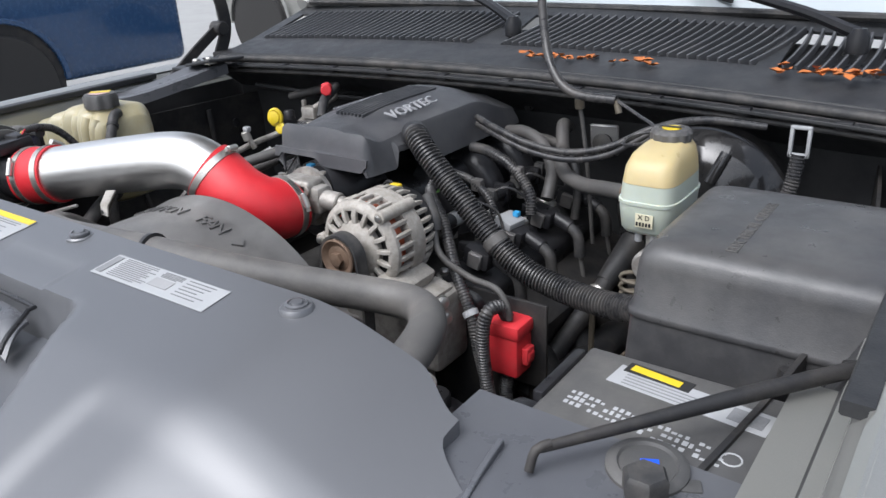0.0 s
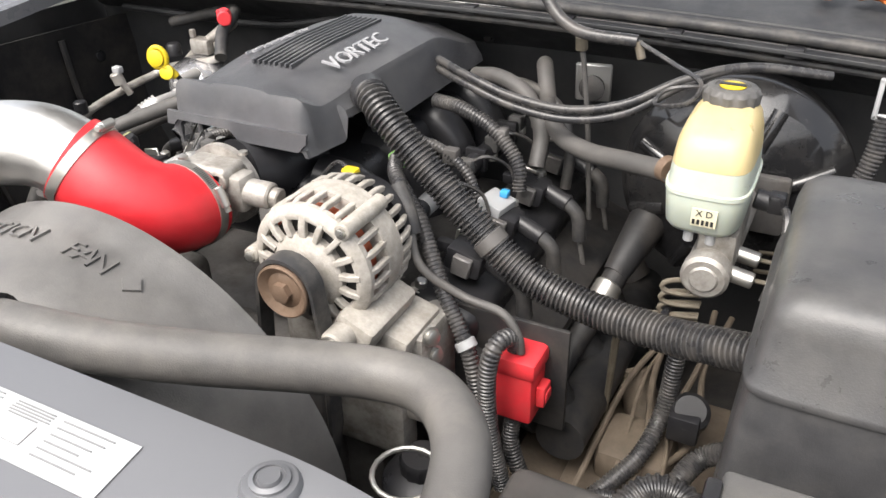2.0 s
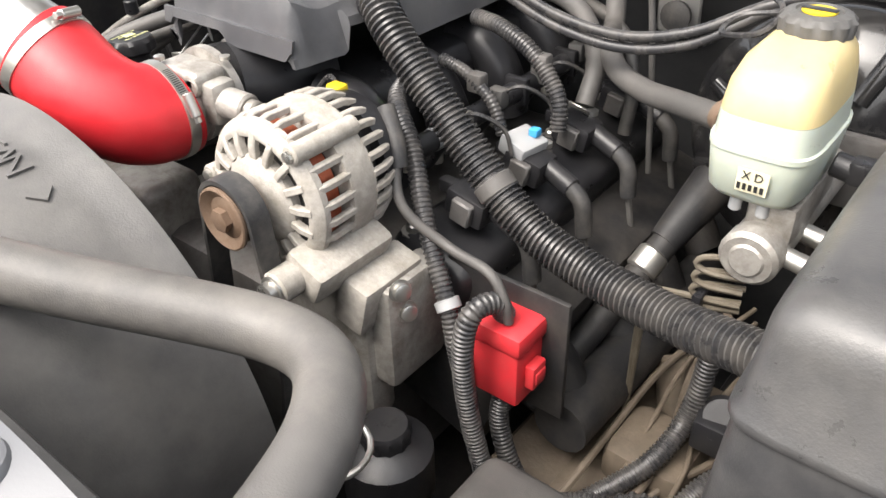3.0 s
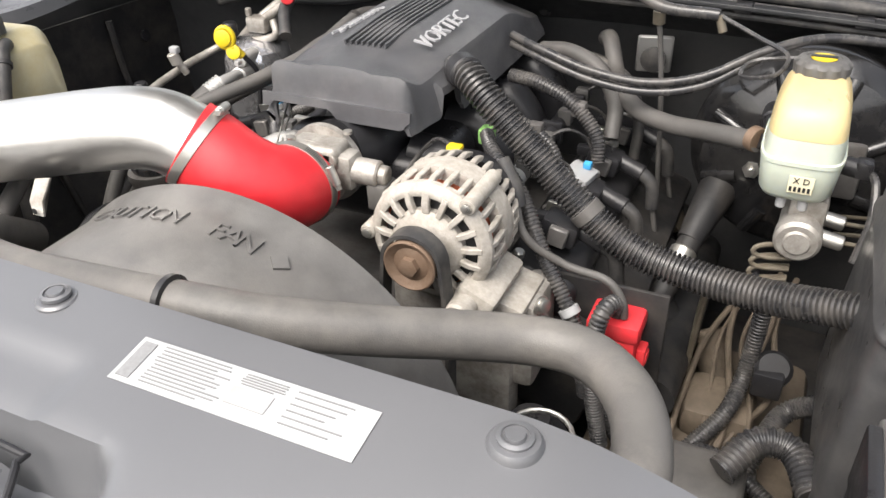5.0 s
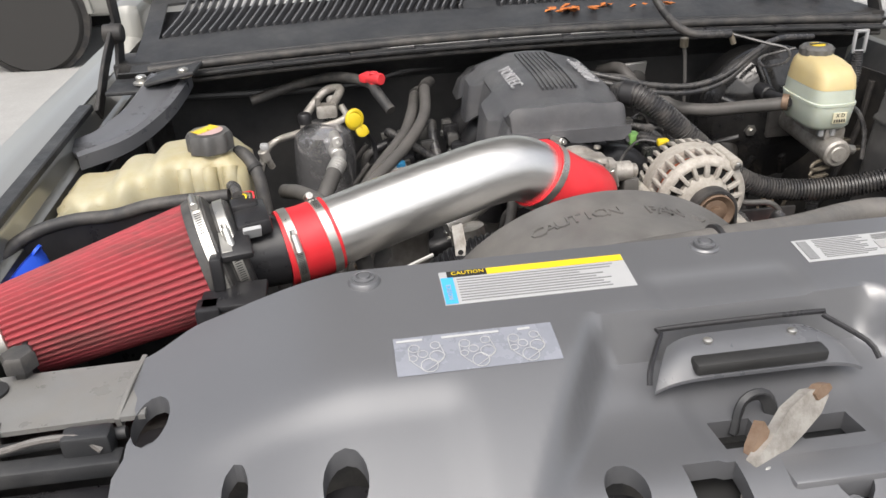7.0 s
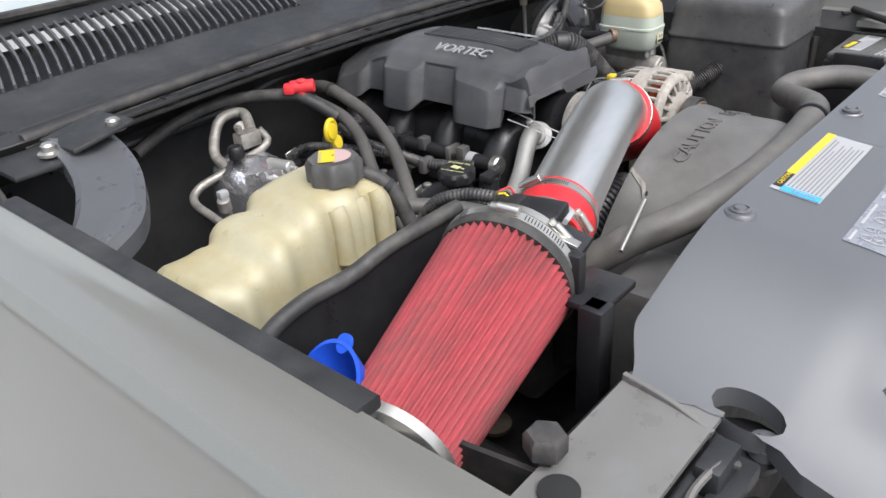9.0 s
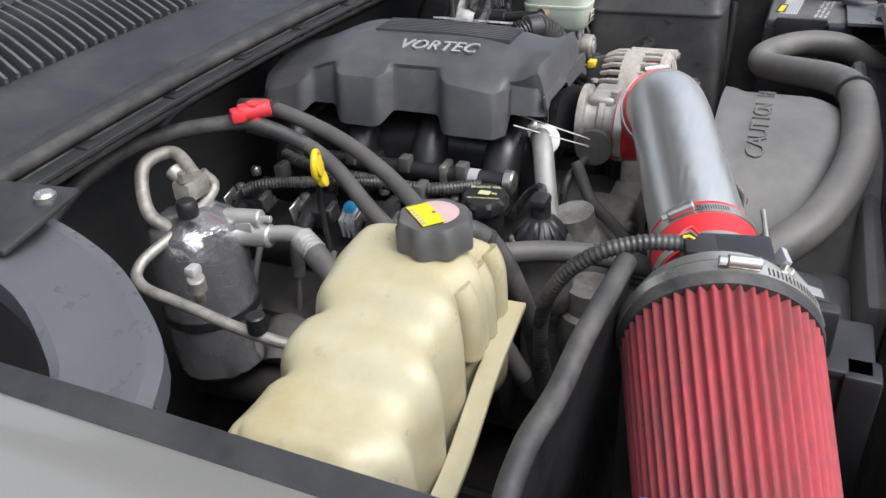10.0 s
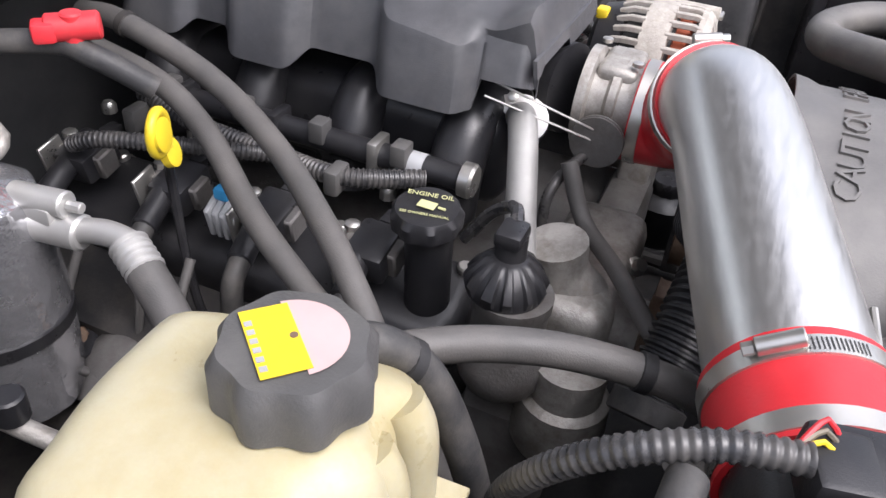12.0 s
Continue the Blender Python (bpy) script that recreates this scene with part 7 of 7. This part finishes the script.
    for k in range(6):
        o = Vector((0.44 + r.uniform(0, 0.11), 0.48 + r.uniform(-0.03, 0.05), 0.55 + r.uniform(0, 0.03)))
        part("pipe", sweep([o + Vector((-0.05, -0.07, -0.02)), o + Vector((r.uniform(-0.02, 0.02), 0.0, 0.04)), o + Vector((0.01 + r.uniform(-0.02, 0.03), 0.09, 0.06)), o + Vector((r.uniform(-0.03, 0.06), 0.20, 0.09)), o + Vector((r.uniform(-0.04, 0.05), 0.30, 0.12))], 0.003 + 0.002 * r.random(), 8), M_EARTH, j)
    part("loom", loom([(0.47, 0.45, 0.60), (0.52, 0.52, 0.64), (0.535, 0.58, 0.68), (0.54, 0.60, 0.78)], 0.012), M_LOOM, j)
    part("loom", loom([(0.545, 0.42, 0.58), (0.575, 0.50, 0.64), (0.60, 0.54, 0.66), (0.65, 0.53, 0.70)], 0.014), M_LOOM, j)
    part("loom", loom([(0.42, 0.42, 0.58), (0.47, 0.44, 0.62), (0.52, 0.45, 0.63), (0.60, 0.40, 0.62)], 0.011), M_LOOM, j)
    part("black_plug", join(lathe((0.565, 0.60, 0.66), (0.1, -0.5, 0.8), [(0.02, 0), (0.026, 0.015), (0.026, 0.035), (0.02, 0.04)], 20), box((0.545, 0.56, 0.65), (0.585, 0.585, 0.69), 0.004)), M_BLACK, j)
    part("pale_plug", box((0.54, 0.44, 0.575), (0.575, 0.47, 0.61), 0.005), M_DUSTY, j)
    part("frame_bracket", join(box((0.42, 0.40, 0.47), (0.63, 0.75, 0.58), 0.02), box((0.46, 0.52, 0.57), (0.56, 0.62, 0.63), 0.02), box((0.34, 0.44, 0.50), (0.44, 0.70, 0.58), 0.015, 2, (0, 18, 0)), rod((0.40, 0.56, 0.57), (0.40, 0.56, 0.62), 0.02, 12), rod((0.50, 0.66, 0.58), (0.47, 0.70, 0.64), 0.026, 12)), M_EARTH, j)
    pc = thing("steering_fluid_cap", (0.30, 0.36, 0.65), "black steering pump reservoir with a ribbed cap", "fluid cap")
    part("reservoir", lathe((0.30, 0.35, 0.60), (0, 0, 1), [(0.045, 0), (0.05, 0.01), (0.05, 0.07), (0.03, 0.085)], 24), M_BLACK, pc)
    part("cap", lathe((0.30, 0.35, 0.68), (0, 0, 1), [(0.026, 0), (0.027, 0.004), (0.027, 0.022), (0.024, 0.026)], 36, wave=lambda t, i: 1 + 0.04 * math.sin(12 * t) * (i in (1, 2))), M_BLACK, pc)
    part("rim_ring", sweep([(0.345 + 0.035 * math.cos(t), 0.24 + 0.035 * math.sin(t), 0.80) for t in steps(0, 2 * math.pi, 20)], 0.003, 8, smooth=False), M_STEEL, pc)
    pb = thing("battery_tray_box", (0.46, 0.33, 0.55), "dusty grey plastic box below the red terminal", "box")
    part("body", box((0.40, 0.30, 0.60), (0.56, 0.40, 0.70), 0.02, 3), M_HOSE, pb)
    part("hose", loom([(0.53, 0.34, 0.72), (0.56, 0.38, 0.74), (0.60, 0.38, 0.74), (0.625, 0.33, 0.73)], 0.018, 0.007), M_LOOM, pb)


def leaves():
    r = random.Random(12)
    for cx, cy, n, sp, word in ((0.17, 1.035, 26, 0.05, "small heap of dry orange leaves on the cowl"), (0.72, 1.04, 30, 0.07, "scatter of dry orange leaves on the cowl"), (0.35, 1.03, 5, 0.02, "few reddish leaf scraps on the cowl")):
        bm = bmesh.new()
        for k in range(n):
            p = Vector((cx + r.gauss(0, sp), cy + r.gauss(0, 0.012), cowl_z(cy) + 0.004 + 0.012 * r.random()))
            a, b = r.uniform(0, 6.28), r.uniform(-0.7, 0.7)
            L, W = r.uniform(0.014, 0.03), r.uniform(0.006, 0.012)
            d = Vector((math.cos(a), math.sin(a) * 0.6, b * 0.4)).normalized()
            s = d.cross(Vector((0, 0, 1))).normalized()
            up = s.cross(d)
            q = [p - d * L * 0.5, p - d * L * 0.1 + s * W + up * 0.003, p + d * L * 0.3 + s * W * 0.7, p + d * L * 0.5, p + d * L * 0.3 - s * W * 0.7, p - d * L * 0.1 - s * W + up * 0.003]
            vs = [bm.verts.new(c) for c in q]
            m = bm.verts.new(p - up * 0.003)
            for i in range(6):
                bm.faces.new((vs[i], vs[(i + 1) % 6], m))
        single("leaf_heap", bm, M_LEAF, word, "leaves", kind="stuff")


def neighbour(x, y, turn, paint, label, tail=2.4):
    """A parked vehicle seen in part beyond the fender."""
    c = thing("parked_truck", (x, y, 0), label, "truck")
    m = pose(x, y, 0, 0, 0, turn)

    def put(bm):
        bmesh.ops.transform(bm, matrix=m, verts=bm.verts)
        return bm
    part("body", put(box((-0.9, -2.4, 0.36), (0.9, tail, 1.15), 0.08, 3)), paint, c)
    part("cabin", put(box((-0.8, -1.0, 1.1), (0.8, 1.2, 1.85), 0.15, 3)), paint, c)
    for sx in (-1, 1):
        part("window", put(box((sx * 0.80 - 0.01, -0.8, 1.25), (sx * 0.80 + 0.01, 1.0, 1.7), 0.005)), M_GLASS, c)
        for yy in (-1.6, 1.6):
            w = part("wheel", put(lathe((sx * 0.72, yy, 0.38), (sx, 0, 0), [(0.24, 0), (0.38, 0.0), (0.40, 0.03), (0.40, 0.18), (0.375, 0.22), (0.25, 0.22)], 40)), M_TYRE, c)
            part("rim", put(lathe((sx * 0.90, yy, 0.38), (sx, 0, 0), [(0.24, 0), (0.235, 0.03), (0.21, 0.02), (0.12, 0.0), (0.08, 0.02), (0.04, 0.03)], 40)), M_WHEEL, w)
            for k in range(8):
                a = 2 * math.pi * k / 8
                # black discs on the rim paint the dark of its holes
                part("rim_hole", put(lathe((sx * 0.908, yy + 0.165 * math.cos(a), 0.38 + 0.165 * math.sin(a)), (sx, 0, 0), [(0.03, 0), (0.03, 0.012)], 12)), M_INKDARK, w)
            part("arch", put(sweep([(sx * 0.905, yy + 0.47 * math.cos(a), 0.40 + 0.47 * math.sin(a)) for a in steps(0, math.pi, 16)], 0, flat=(0.03, 0.02), smooth=False)), paint, c)
            part("arch_liner", put(lathe((sx * 0.85, yy, 0.40), (sx, 0, 0), [(0.45, 0), (0.45, 0.052)], 36)), M_DARK, c)


shield()
shield_labels()
latch()
fan_shroud()
long_hose()
intake()
cover()
engine_core()
shift(0.012, -0.010, 0.007)
for yy in (0.545, 0.655, 0.765, 0.885):
    coil((-0.300, yy + 0.03, 0.856), -1, yy)
fuel_rail(-1)
passenger_top()
heater_hoses()
aircon()
shift(0.008, 0.0, 0.004)
for yy in (0.545, 0.655, 0.765, 0.885):
    coil((0.270, yy, 0.850), 1, yy)
fuel_rail(1)
alternator()
harness()
battery()
shift(0.012, 0.0, 0.006)
brake_unit()
fuse_box()
shift(0.0, -0.018, 0.0)
throttle()
shift()
brace(-1)
coolant_tank()
small_left()
headlamp_mount(-1, M_MOUNT)
headlamp_mount(1, M_BRACE)
leaves()
neighbour(-5.8, 0.65, 0, M_CARB, "dark blue truck parked on the concrete yard", 3.2)
neighbour(-4.3, 6.5, 90, M_PAINT, "pale grey truck parked beyond on the concrete yard")
